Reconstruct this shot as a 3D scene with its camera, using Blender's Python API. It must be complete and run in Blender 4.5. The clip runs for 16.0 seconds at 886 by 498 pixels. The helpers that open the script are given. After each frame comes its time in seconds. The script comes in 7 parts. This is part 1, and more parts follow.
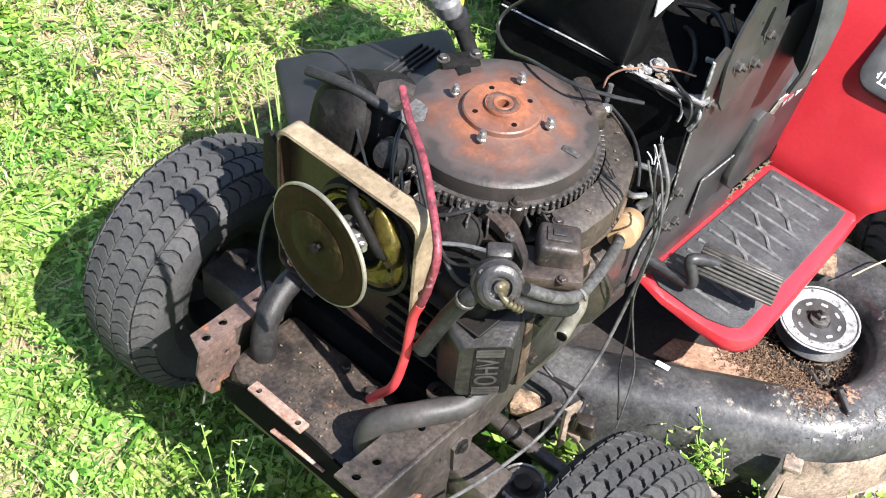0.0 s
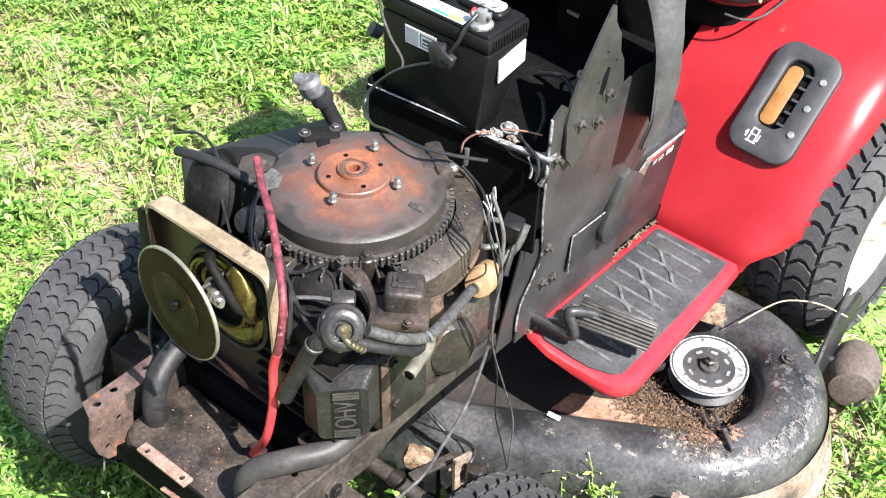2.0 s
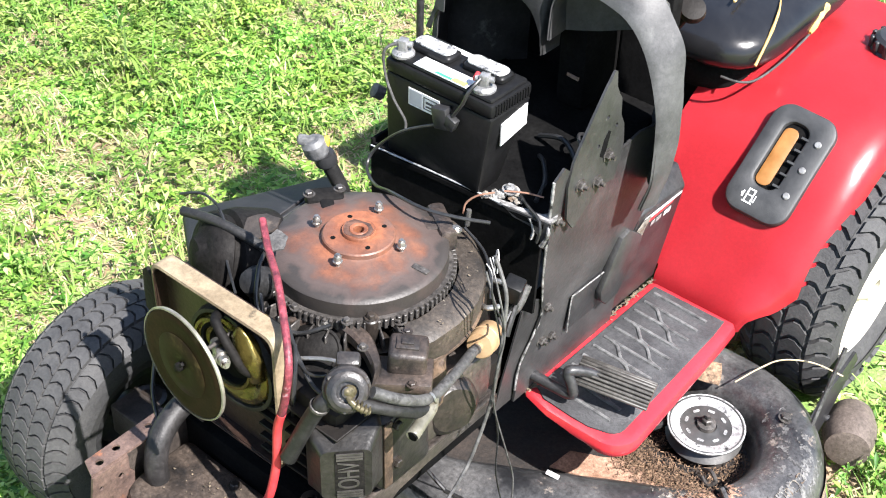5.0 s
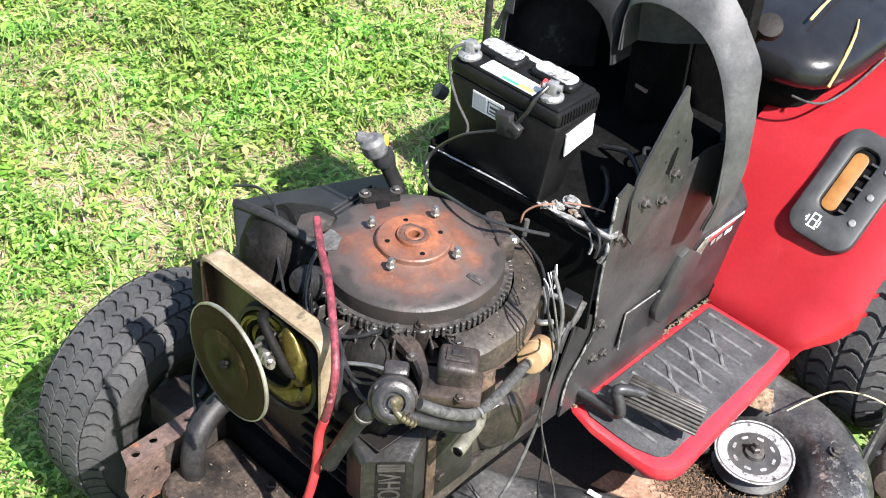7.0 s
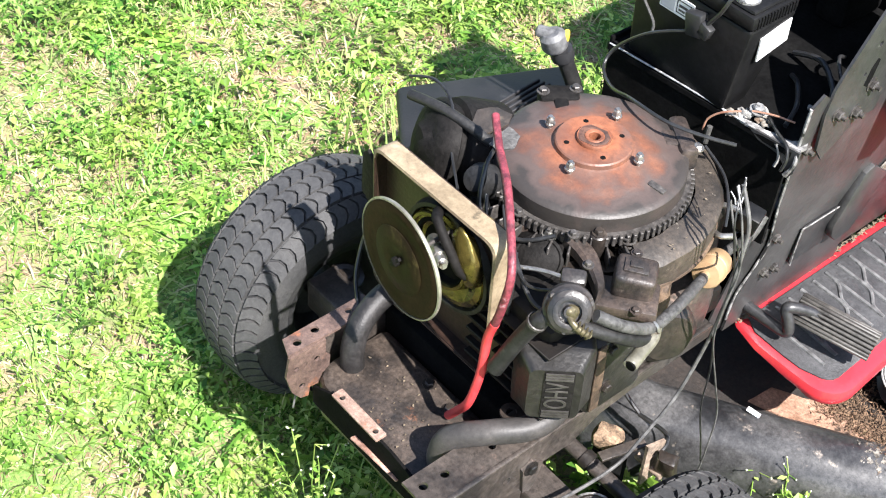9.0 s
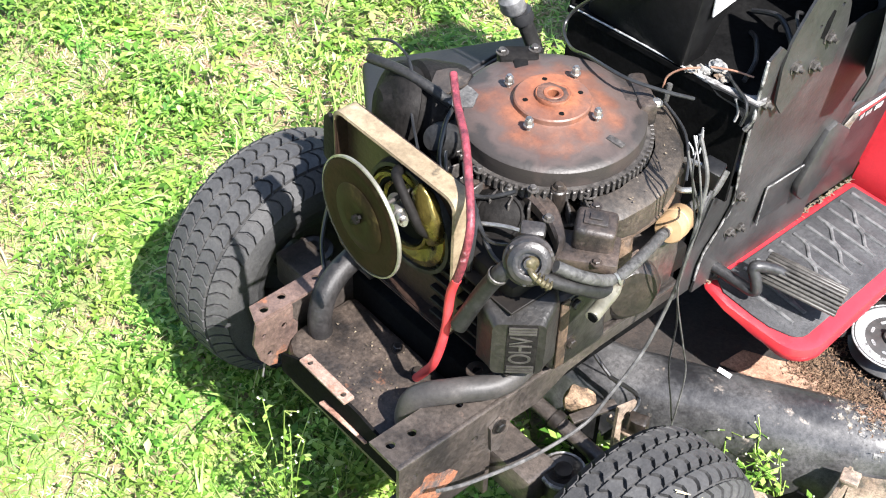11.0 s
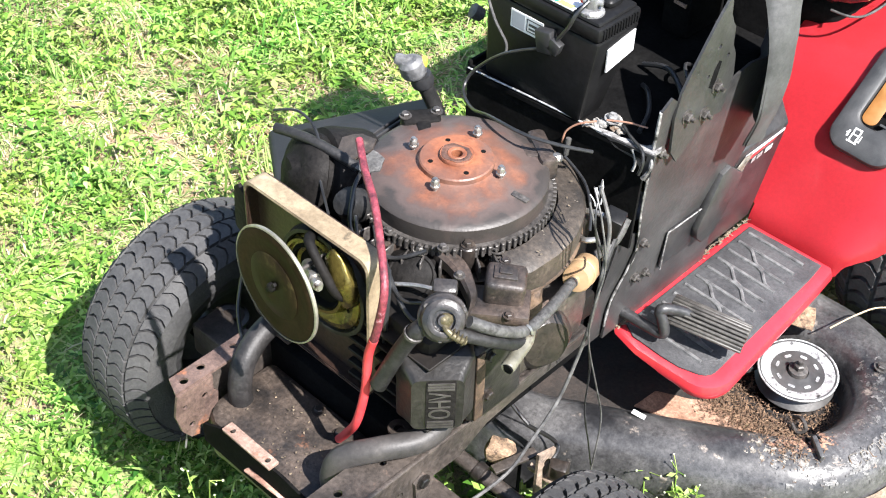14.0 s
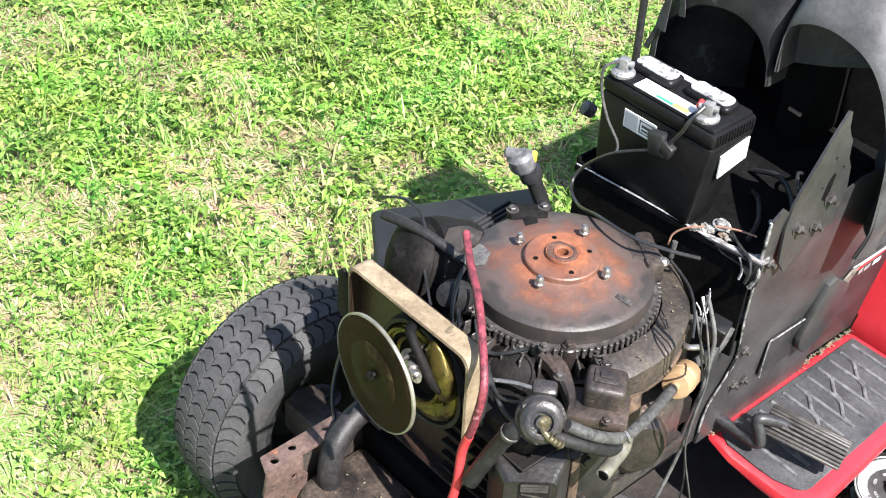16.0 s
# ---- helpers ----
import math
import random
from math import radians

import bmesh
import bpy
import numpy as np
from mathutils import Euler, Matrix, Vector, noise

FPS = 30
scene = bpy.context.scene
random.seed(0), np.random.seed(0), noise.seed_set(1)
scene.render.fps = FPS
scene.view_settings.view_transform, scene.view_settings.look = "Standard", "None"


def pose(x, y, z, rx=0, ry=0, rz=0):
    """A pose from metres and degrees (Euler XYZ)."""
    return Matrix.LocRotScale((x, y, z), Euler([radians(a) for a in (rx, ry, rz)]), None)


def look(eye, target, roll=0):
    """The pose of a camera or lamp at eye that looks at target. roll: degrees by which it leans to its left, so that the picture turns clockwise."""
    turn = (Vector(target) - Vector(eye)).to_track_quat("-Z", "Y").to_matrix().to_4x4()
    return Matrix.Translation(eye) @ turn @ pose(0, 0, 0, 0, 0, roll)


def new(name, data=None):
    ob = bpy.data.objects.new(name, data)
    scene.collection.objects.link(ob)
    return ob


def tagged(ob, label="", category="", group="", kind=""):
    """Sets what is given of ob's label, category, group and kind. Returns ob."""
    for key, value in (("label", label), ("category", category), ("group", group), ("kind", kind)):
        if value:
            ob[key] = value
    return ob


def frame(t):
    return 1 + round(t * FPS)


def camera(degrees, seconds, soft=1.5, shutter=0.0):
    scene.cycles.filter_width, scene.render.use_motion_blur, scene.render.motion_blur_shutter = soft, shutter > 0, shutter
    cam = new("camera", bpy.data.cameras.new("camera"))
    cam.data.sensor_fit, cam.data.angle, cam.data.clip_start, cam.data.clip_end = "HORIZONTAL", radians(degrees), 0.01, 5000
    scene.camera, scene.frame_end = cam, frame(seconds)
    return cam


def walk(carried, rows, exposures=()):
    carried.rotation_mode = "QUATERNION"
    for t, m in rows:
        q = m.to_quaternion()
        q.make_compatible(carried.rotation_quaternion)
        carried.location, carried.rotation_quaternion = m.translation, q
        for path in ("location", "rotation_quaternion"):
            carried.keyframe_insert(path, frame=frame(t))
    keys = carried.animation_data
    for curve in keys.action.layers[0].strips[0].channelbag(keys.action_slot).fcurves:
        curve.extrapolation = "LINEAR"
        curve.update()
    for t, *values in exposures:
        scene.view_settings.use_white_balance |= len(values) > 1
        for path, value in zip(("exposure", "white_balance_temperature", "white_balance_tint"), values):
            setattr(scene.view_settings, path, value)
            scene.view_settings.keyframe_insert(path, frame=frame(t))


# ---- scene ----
cam = camera(36.88, 16.0, soft=1.1)
PATH = [
    (0, (0.7267, -1.0182, 1.7234), (-0.0024, -0.0834, 0.5051), 6.22),
    (0.5, (0.9476, -0.9503, 1.7235), (0.1555, -0.0272, 0.5358), 4.70),
    (1, (1.0016, -0.9601, 1.7422), (0.1501, -0.0314, 0.6009), -0.17),
    (1.5, (0.9847, -0.9897, 1.7663), (0.1535, 0.0211, 0.6812), 3.37),
    (2, (0.9890, -0.9861, 1.7558), (0.1550, -0.0002, 0.6501), 1.12),
    (2.5, (0.9768, -0.9865, 1.7499), (0.1704, -0.0068, 0.6186), 2.19),
    (3, (0.9552, -0.9778, 1.7324), (0.1270, -0.0531, 0.5710), -0.51),
    (3.5, (0.9567, -0.9897, 1.7424), (0.1249, -0.0686, 0.5805), -1.22),
    (4, (0.9685, -0.9987, 1.7494), (0.1183, -0.0478, 0.6256), -1.89),
    (4.5, (0.9730, -1.0011, 1.7655), (0.1150, -0.0122, 0.6812), 0.47),
    (4.7, (0.9754, -1.0013, 1.7764), (0.1252, 0.0117, 0.7082), 1.18),
    (6.8, (0.9319, -0.9945, 1.7897), (0.0562, 0.0212, 0.7449), 4.85),
    (7, (0.9238, -0.9773, 1.7681), (0.0441, 0.0085, 0.6983), 4.10),
    (7.5, (0.8678, -0.9960, 1.7804), (-0.0493, -0.0699, 0.6890), 2.95),
    (8, (0.8253, -1.0055, 1.7658), (-0.0524, -0.0688, 0.6512), 5.31),
    (8.5, (0.8543, -0.9768, 1.7340), (-0.0412, -0.1117, 0.5766), 4.66),
    (9, (0.8342, -0.9893, 1.7439), (-0.0713, -0.1777, 0.5559), 3.19),
    (9.2, (0.8205, -0.9909, 1.7456), (-0.0661, -0.1689, 0.5505), 3.68),
    (11.3, (0.8980, -0.9869, 1.7035), (-0.0165, -0.1671, 0.5280), 1.59),
    (11.5, (0.8955, -0.9831, 1.7065), (-0.0284, -0.1544, 0.5447), 1.57),
    (12, (0.8987, -0.9952, 1.7122), (-0.0178, -0.1314, 0.5703), 0.77),
    (12.5, (0.9039, -0.9936, 1.7072), (0.0005, -0.1175, 0.5643), 2.22),
    (13, (0.8927, -1.0052, 1.7212), (-0.0143, -0.1147, 0.5924), 4.02),
    (13.5, (0.9022, -1.0006, 1.7211), (0.0059, -0.0958, 0.5951), 3.00),
    (14, (0.9094, -1.0079, 1.7363), (0.0466, -0.0704, 0.6108), 2.19),
    (14.5, (0.8896, -1.0244, 1.7494), (0.0517, -0.0372, 0.6478), 6.06),
    (15, (0.8585, -1.0134, 1.7293), (-0.0644, -0.1232, 0.6131), 4.20),
    (15.5, (0.8590, -0.9997, 1.7447), (-0.1006, -0.1326, 0.6415), 3.88),
    (16, (0.8723, -1.0108, 1.7569), (-0.1048, -0.1117, 0.6954), 2.78),
]
EXPOSURE = [(0.0, 1.62), (1.0, 1.77), (1.5, 1.75), (2.0, 1.7), (2.5, 1.57), (3.5, 1.65), (4.5, 1.76), (7.0, 1.59), (8.0, 1.61), (9.0, 1.73), (11.5, 1.83), (12.5, 1.84), (14.0, 1.79), (15.0, 1.71), (16.0, 1.62)]
walk(cam, [(t, look(eye, target, roll)) for t, eye, target, roll in PATH], EXPOSURE)

# ---- light ----
world = bpy.data.worlds.new("sky")
scene.world = world
world.use_nodes = True
wn = world.node_tree
sky = wn.nodes.new("ShaderNodeTexSky")
sky.sky_type, sky.sun_disc = "NISHITA", False
SUN = Vector((0.83, -0.085, 1.0)).normalized()
sky.sun_elevation = math.asin(SUN.z)
sky.sun_rotation = math.atan2(SUN.x, SUN.y)
sky.air_density, sky.dust_density, sky.ozone_density = 1.0, 1.0, 1.0
wn.nodes["Background"].inputs["Strength"].default_value = 0.088
wn.links.new(sky.outputs["Color"], wn.nodes["Background"].inputs["Color"])
sun = new("sun", bpy.data.lights.new("sun", "SUN"))
sun.data.energy, sun.data.angle, sun.data.color = 5.0, radians(0.55), (1.0, 0.965, 0.955)
sun.matrix_world = look(SUN * 10, (0, 0, 0))


# ---- materials ----
def mat(name, c1, c2, rough=0.6, metal=0.0, scale=20.0, spot=None, spot_scale=9.0, spot_at=0.6, spot_soft=0.08, spot_rough=None,
        bump=0.15, fine=160.0, coat=0.0, rnd=0.0, spec=0.5, island=False, speck=0.0):
    """A worn surface: two tones by a middle noise, stains of a third by a coarse one, fine relief."""
    m = bpy.data.materials.new(name)
    m.use_nodes = True
    nt = m.node_tree
    N, L = nt.nodes, nt.links
    p = N["Principled BSDF"]
    co = N.new("ShaderNodeTexCoord")
    n1 = N.new("ShaderNodeTexNoise")
    n1.inputs["Scale"].default_value, n1.inputs["Detail"].default_value, n1.inputs["Roughness"].default_value = scale, 8, 0.65
    L.new(co.outputs["Object"], n1.inputs["Vector"])
    r1 = N.new("ShaderNodeValToRGB")
    r1.color_ramp.elements[0].position, r1.color_ramp.elements[1].position = 0.35, 0.68
    r1.color_ramp.elements[0].color, r1.color_ramp.elements[1].color = (*c1, 1), (*c2, 1)
    L.new(n1.outputs["Fac"], r1.inputs["Fac"])
    colour = r1.outputs["Color"]
    rough_out = None
    if spot:
        n2 = N.new("ShaderNodeTexNoise")
        n2.inputs["Scale"].default_value, n2.inputs["Detail"].default_value, n2.inputs["Roughness"].default_value = spot_scale, 10, 0.7
        L.new(co.outputs["Object"], n2.inputs["Vector"])
        r2 = N.new("ShaderNodeValToRGB")
        r2.color_ramp.elements[0].position, r2.color_ramp.elements[1].position = spot_at, min(1.0, spot_at + spot_soft)
        r2.color_ramp.elements[0].color, r2.color_ramp.elements[1].color = (0, 0, 0, 1), (1, 1, 1, 1)
        L.new(n2.outputs["Fac"], r2.inputs["Fac"])
        mx = N.new("ShaderNodeMix")
        mx.data_type = "RGBA"
        L.new(r2.outputs["Color"], mx.inputs["Factor"])
        L.new(colour, mx.inputs["A"])
        mx.inputs["B"].default_value = (*spot, 1)
        colour = mx.outputs["Result"]
        if spot_rough is not None:
            mr = N.new("ShaderNodeMapRange")
            mr.inputs["To Min"].default_value, mr.inputs["To Max"].default_value = rough, spot_rough
            L.new(r2.outputs["Color"], mr.inputs["Value"])
            rough_out = mr.outputs["Result"]
    if rnd:
        hs = N.new("ShaderNodeHueSaturation")
        src = N.new("ShaderNodeNewGeometry").outputs["Random Per Island"] if island else N.new("ShaderNodeObjectInfo").outputs["Random"]
        mr = N.new("ShaderNodeMapRange")
        mr.inputs["To Min"].default_value, mr.inputs["To Max"].default_value = 1 - rnd, 1 + rnd
        L.new(src, mr.inputs["Value"])
        L.new(mr.outputs["Result"], hs.inputs["Value"])
        L.new(colour, hs.inputs["Color"])
        colour = hs.outputs["Color"]
    if speck:
        n4 = N.new("ShaderNodeTexNoise")
        n4.inputs["Scale"].default_value, n4.inputs["Detail"].default_value, n4.inputs["Roughness"].default_value = 150, 9, 0.82
        L.new(co.outputs["Object"], n4.inputs["Vector"])
        mr4 = N.new("ShaderNodeMapRange")
        mr4.inputs["From Min"].default_value, mr4.inputs["From Max"].default_value = 0.36, 0.68
        mr4.inputs["To Min"].default_value, mr4.inputs["To Max"].default_value = 1 - speck * 1.2, 1 + speck * 2.2
        L.new(n4.outputs["Fac"], mr4.inputs["Value"])
        hs4 = N.new("ShaderNodeHueSaturation")
        L.new(mr4.outputs["Result"], hs4.inputs["Value"])
        L.new(colour, hs4.inputs["Color"])
        colour = hs4.outputs["Color"]
    L.new(colour, p.inputs["Base Color"])
    p.inputs["Metallic"].default_value, p.inputs["Roughness"].default_value = metal, rough
    p.inputs["Coat Weight"].default_value = coat
    p.inputs["Specular IOR Level"].default_value = spec
    if rough_out is None:
        mr = N.new("ShaderNodeMapRange")
        mr.inputs["To Min"].default_value, mr.inputs["To Max"].default_value = max(0.05, rough - 0.12), min(1.0, rough + 0.15)
        L.new(n1.outputs["Fac"], mr.inputs["Value"])
        rough_out = mr.outputs["Result"]
    L.new(rough_out, p.inputs["Roughness"])
    if bump:
        n3 = N.new("ShaderNodeTexNoise")
        n3.inputs["Scale"].default_value, n3.inputs["Detail"].default_value = fine, 5
        L.new(co.outputs["Object"], n3.inputs["Vector"])
        b = N.new("ShaderNodeBump")
        b.inputs["Strength"].default_value, b.inputs["Distance"].default_value = bump, 0.004
        L.new(n3.outputs["Fac"], b.inputs["Height"])
        L.new(b.outputs["Normal"], p.inputs["Normal"])
    return m


BLACK = mat("black_paint", (0.012, 0.012, 0.0128), (0.032, 0.0315, 0.032), 0.4, scale=14, spot=(0.095, 0.085, 0.076), spot_scale=13, spot_at=0.64, spot_soft=0.2, spot_rough=0.8, bump=0.1, speck=0.4)
PLATE = mat("dusty_black_sheet", (0.018, 0.0178, 0.018), (0.054, 0.0525, 0.052), 0.40, scale=7, spot=(0.20, 0.195, 0.19), spot_scale=60, spot_at=0.67, spot_soft=0.08, spot_rough=0.75, bump=0.10, speck=0.2)
# Near-black that puts the shade of recesses, holes and voids into the colour.
DARK = mat("dark_void_shade", (0.0028, 0.0028, 0.0029), (0.0068, 0.0067, 0.0066), 0.85, scale=14, spot=(0.02, 0.018, 0.016), spot_scale=30, spot_at=0.68, spot_soft=0.1, bump=0.1, spec=0.06, speck=0.4)
GREASE = mat("greasy_cast_metal", (0.0068, 0.006375, 0.00595), (0.02856, 0.02166, 0.0172), 0.4, scale=18, spot=(0.09375, 0.0725, 0.05625), spot_scale=15, spot_at=0.61, spot_soft=0.22, spot_rough=0.85, bump=0.25, fine=120, speck=0.35)
CAST = mat("grey_brown_casting", (0.0165, 0.015, 0.0135), (0.0504, 0.03969, 0.03168), 0.5, scale=16, spot=(0.154, 0.112, 0.0812), spot_scale=14, spot_at=0.62, spot_soft=0.2, spot_rough=0.85, bump=0.2, fine=150, speck=0.3)
# Paler than the casting, for the light that catches raised letters.
RIBCAST = mat("relief_lit_ridges", (0.026, 0.024, 0.022), (0.065, 0.060, 0.055), 0.4, scale=40, bump=0.1)
OILY = mat("oily_grey_casting", (0.0058, 0.0056, 0.0055), (0.0175, 0.0158, 0.0142), 0.42, scale=16, spot=(0.095, 0.070, 0.050), spot_scale=15, spot_at=0.65, spot_soft=0.2, spot_rough=0.85, bump=0.2, fine=140, speck=0.45)
RAIL = mat("oily_frame_paint", (0.018, 0.0160, 0.0148), (0.068, 0.0555, 0.047), 0.34, scale=11, spot=(0.14, 0.092, 0.068), spot_scale=17, spot_at=0.635, spot_soft=0.11, spot_rough=0.75, bump=0.18, fine=120, speck=0.4)
RUSTY = mat("rusty_bracket", (0.045, 0.028, 0.023), (0.13, 0.085, 0.068), 0.6, scale=24, spot=(0.24, 0.085, 0.035), spot_scale=20, spot_at=0.57, spot_soft=0.12, spot_rough=0.9, bump=0.35, fine=200, speck=0.3)
TAN = mat("bare_tan_strip", (0.13, 0.078, 0.058), (0.27, 0.19, 0.15), 0.6, scale=40, spot=(0.22, 0.09, 0.05), spot_scale=45, spot_at=0.58, spot_soft=0.1, bump=0.25, speck=0.30)
MUFFLER = mat("greasy_muffler_sheet", (0.013, 0.0115, 0.0108), (0.076, 0.058, 0.046), 0.42, scale=17, spot=(0.20, 0.08, 0.038), spot_scale=20, spot_at=0.61, spot_soft=0.12, spot_rough=0.9, bump=0.45, fine=130, speck=0.42)
STEEL = mat("bare_steel", (0.26, 0.25, 0.23), (0.46, 0.445, 0.42), 0.35, 0.85, scale=60, spot=(0.10, 0.07, 0.05), spot_scale=60, spot_at=0.56, bump=0.1)
GEAR = mat("dark_gear_steel", (0.035, 0.032, 0.03), (0.09, 0.082, 0.075), 0.45, 0.35, scale=60, bump=0.2, speck=0.40)
RUBBER = mat("tyre_rubber", (0.030, 0.030, 0.031), (0.056, 0.055, 0.054), 0.72, scale=12, spot=(0.09, 0.086, 0.078), spot_scale=24, spot_at=0.63, spot_soft=0.25, bump=0.25, fine=260, spec=0.35, speck=0.2)
HOSE = mat("rubber_hose", (0.0075, 0.0075, 0.0075), (0.02025, 0.0195, 0.01912), 0.5, scale=30, spot=(0.085, 0.082, 0.078), spot_scale=36, spot_at=0.62, spot_soft=0.16, bump=0.2, speck=0.40, spec=0.35)
GREYHOSE = mat("weathered_grey_hose", (0.027, 0.02625, 0.0255), (0.07875, 0.0765, 0.0735), 0.55, scale=40, spot=(0.02, 0.019, 0.018), spot_scale=50, spot_at=0.55, bump=0.3, speck=0.3)
# Two pipe tones: the far pipe is darker than the near one.
PIPE = mat("dark_exhaust_pipe", (0.0068, 0.00646, 0.00646), (0.0238, 0.02167, 0.02108), 0.52, scale=24, spot=(0.09, 0.08, 0.075), spot_scale=20, spot_at=0.63, spot_soft=0.16, bump=0.2, speck=0.40, spec=0.4)
NEARPIPE = mat("grey_exhaust_pipe", (0.026, 0.0245, 0.0235), (0.062, 0.056, 0.052), 0.50, scale=12, spot=(0.12, 0.108, 0.098), spot_scale=14, spot_at=0.64, spot_soft=0.2, bump=0.12, speck=0.15, spec=0.3)
RED = mat("red_body_paint", (0.46, 0.024, 0.034), (0.56, 0.038, 0.049), 0.29, scale=5, spot=(0.64, 0.13, 0.13), spot_scale=28, spot_at=0.70, spot_soft=0.15, spot_rough=0.5, bump=0.03, speck=0.06, coat=0.4)
PAD = mat("grey_rubber_mat", (0.02652, 0.02652, 0.02808), (0.0585, 0.0585, 0.06006), 0.62, scale=18, spot=(0.14, 0.137, 0.13), spot_scale=20, spot_at=0.66, spot_soft=0.2, bump=0.3, fine=300, speck=0.3)
PEDALRUB = mat("worn_pedal_rubber", (0.026, 0.024, 0.022), (0.075, 0.070, 0.062), 0.5, scale=30, bump=0.15, speck=0.3)
# Mat rubber made paler, the highlights on its ribs put into the colour.
RIBTOP = mat("highlit_rubber_rib", (0.045, 0.045, 0.046), (0.17, 0.17, 0.168), 0.5, scale=60, bump=0.2)
# Sun on the near arch and shade on the far are in the tones.
DASH = mat("faded_black_plastic_lit", (0.030, 0.030, 0.031), (0.090, 0.090, 0.091), 0.5, scale=9, spot=(0.16, 0.16, 0.155), spot_scale=10, spot_at=0.58, spot_soft=0.25, bump=0.06, speck=0.15, spec=0.35)
FARDASH = mat("scuffed_black_plastic_shaded", (0.007, 0.007, 0.0072), (0.028, 0.028, 0.0285), 0.55, scale=12, spot=(0.13, 0.13, 0.128), spot_scale=11, spot_at=0.60, spot_soft=0.16, bump=0.12, spec=0.25, speck=0.2)
PLASTIC = mat("black_plastic", (0.016, 0.016, 0.017), (0.026, 0.026, 0.027), 0.38, scale=30, bump=0.06)
CASE = mat("battery_case_plastic", (0.0045, 0.0045, 0.0048), (0.0095, 0.0095, 0.0098), 0.42, scale=8, spot=(0.05, 0.048, 0.046), spot_scale=34, spot_at=0.66, spot_soft=0.12, spot_rough=0.7, bump=0.06, spec=0.2, speck=0.3)
PANEL = mat("matt_black_panel", (0.008, 0.008, 0.009), (0.02, 0.02, 0.0215), 0.55, scale=12, spot=(0.06, 0.06, 0.062), spot_scale=14, spot_at=0.62, spot_soft=0.2, bump=0.08, spec=0.3)
GREYCAP = mat("scuffed_light_grey_caps", (0.03, 0.03, 0.03), (0.74, 0.74, 0.73), 0.5, scale=90, bump=0.4)
LEAD = mat("lead_terminal", (0.16, 0.16, 0.16), (0.38, 0.38, 0.375), 0.45, 0.5, scale=60, spot=(0.08, 0.08, 0.08), spot_scale=60, spot_at=0.56, bump=0.25)
WHITE = mat("white_sticker", (0.55, 0.55, 0.54), (0.72, 0.72, 0.71), 0.5, scale=20, bump=0.02)
GREEN_INK = mat("green_print", (0.03, 0.20, 0.13), (0.05, 0.26, 0.17), 0.5, bump=0.0)
YELLOW_INK = mat("yellow_green_print", (0.60, 0.68, 0.08), (0.66, 0.72, 0.12), 0.5, bump=0.0)
GREY_INK = mat("grey_print", (0.26, 0.27, 0.29), (0.36, 0.37, 0.39), 0.5, bump=0.0)
INK = mat("dark_print", (0.02, 0.02, 0.022), (0.04, 0.04, 0.042), 0.5, bump=0.0)
REDCABLE = mat("red_cable_jacket", (0.44, 0.030, 0.036), (0.58, 0.06, 0.062), 0.45, scale=40, bump=0.08)
REDGRIME = mat("grimy_red_cable_jacket", (0.07, 0.016, 0.022), (0.24, 0.040, 0.055), 0.5, scale=110, spot=(0.26, 0.17, 0.18), spot_scale=55, spot_at=0.60, spot_soft=0.08, bump=0.4, speck=0.3)
WIRE = mat("black_wire", (0.010, 0.010, 0.010), (0.026, 0.026, 0.026), 0.3, scale=50, bump=0.05)
GREYWIRE = mat("dusty_grey_wire", (0.030, 0.029, 0.028), (0.13, 0.127, 0.122), 0.45, scale=60, bump=0.05)
COPPER = mat("brown_wire", (0.20, 0.095, 0.062), (0.30, 0.17, 0.115), 0.5, scale=60, bump=0.05)
GOLD = mat("oily_gold_zinc", (0.075, 0.058, 0.014), (0.21, 0.165, 0.045), 0.26, 0.75, scale=14, spot=(0.012, 0.009, 0.007), spot_scale=13, spot_at=0.52, spot_soft=0.14, spot_rough=0.3, bump=0.12, speck=0.30)
DISCGOLD = mat("dull_gold_disc", (0.010, 0.0052, 0.0030), (0.024, 0.0130, 0.0076), 0.45, 0.0, scale=18, spot=(0.030, 0.025, 0.014), spot_scale=15, spot_at=0.60, spot_soft=0.10, bump=0.06, speck=0.35, spec=0.06)
# Pale tone that puts the highlight on the disc's edge into the colour.
BRASSRIM = mat("pale_rim_highlight", (0.16, 0.15, 0.12), (0.36, 0.34, 0.28), 0.3, 0.5, scale=40, bump=0.1)
TANRIM = mat("dusty_tan_rim", (0.15, 0.112, 0.068), (0.31, 0.245, 0.158), 0.6, 0.1, scale=28, spot=(0.07, 0.055, 0.035), spot_scale=30, spot_at=0.60, bump=0.25, speck=0.15)
PANSIDE = mat("brown_oily_pan", (0.015, 0.0085, 0.0065), (0.040, 0.024, 0.017), 0.36, 0.2, scale=12, spot=(0.13, 0.105, 0.03), spot_scale=10, spot_at=0.585, spot_soft=0.08, bump=0.12, speck=0.4)
FILTER = mat("yellowed_filter_plastic", (0.25, 0.155, 0.078), (0.37, 0.255, 0.15), 0.42, scale=18, spot=(0.20, 0.12, 0.06), spot_scale=26, spot_at=0.62, bump=0.05)
CLEARHOSE = mat("clouded_clear_hose", (0.0765, 0.072, 0.054), (0.171, 0.162, 0.126), 0.35, scale=40, spot=(0.06, 0.05, 0.035), spot_scale=30, spot_at=0.58, bump=0.1)
DECK = mat("worn_black_deck_paint", (0.012, 0.0122, 0.0132), (0.080, 0.078, 0.077), 0.30, scale=9, spot=(0.24, 0.20, 0.165), spot_scale=22, spot_at=0.62, spot_soft=0.10, spot_rough=0.85, bump=0.10, fine=80, speck=0.4)
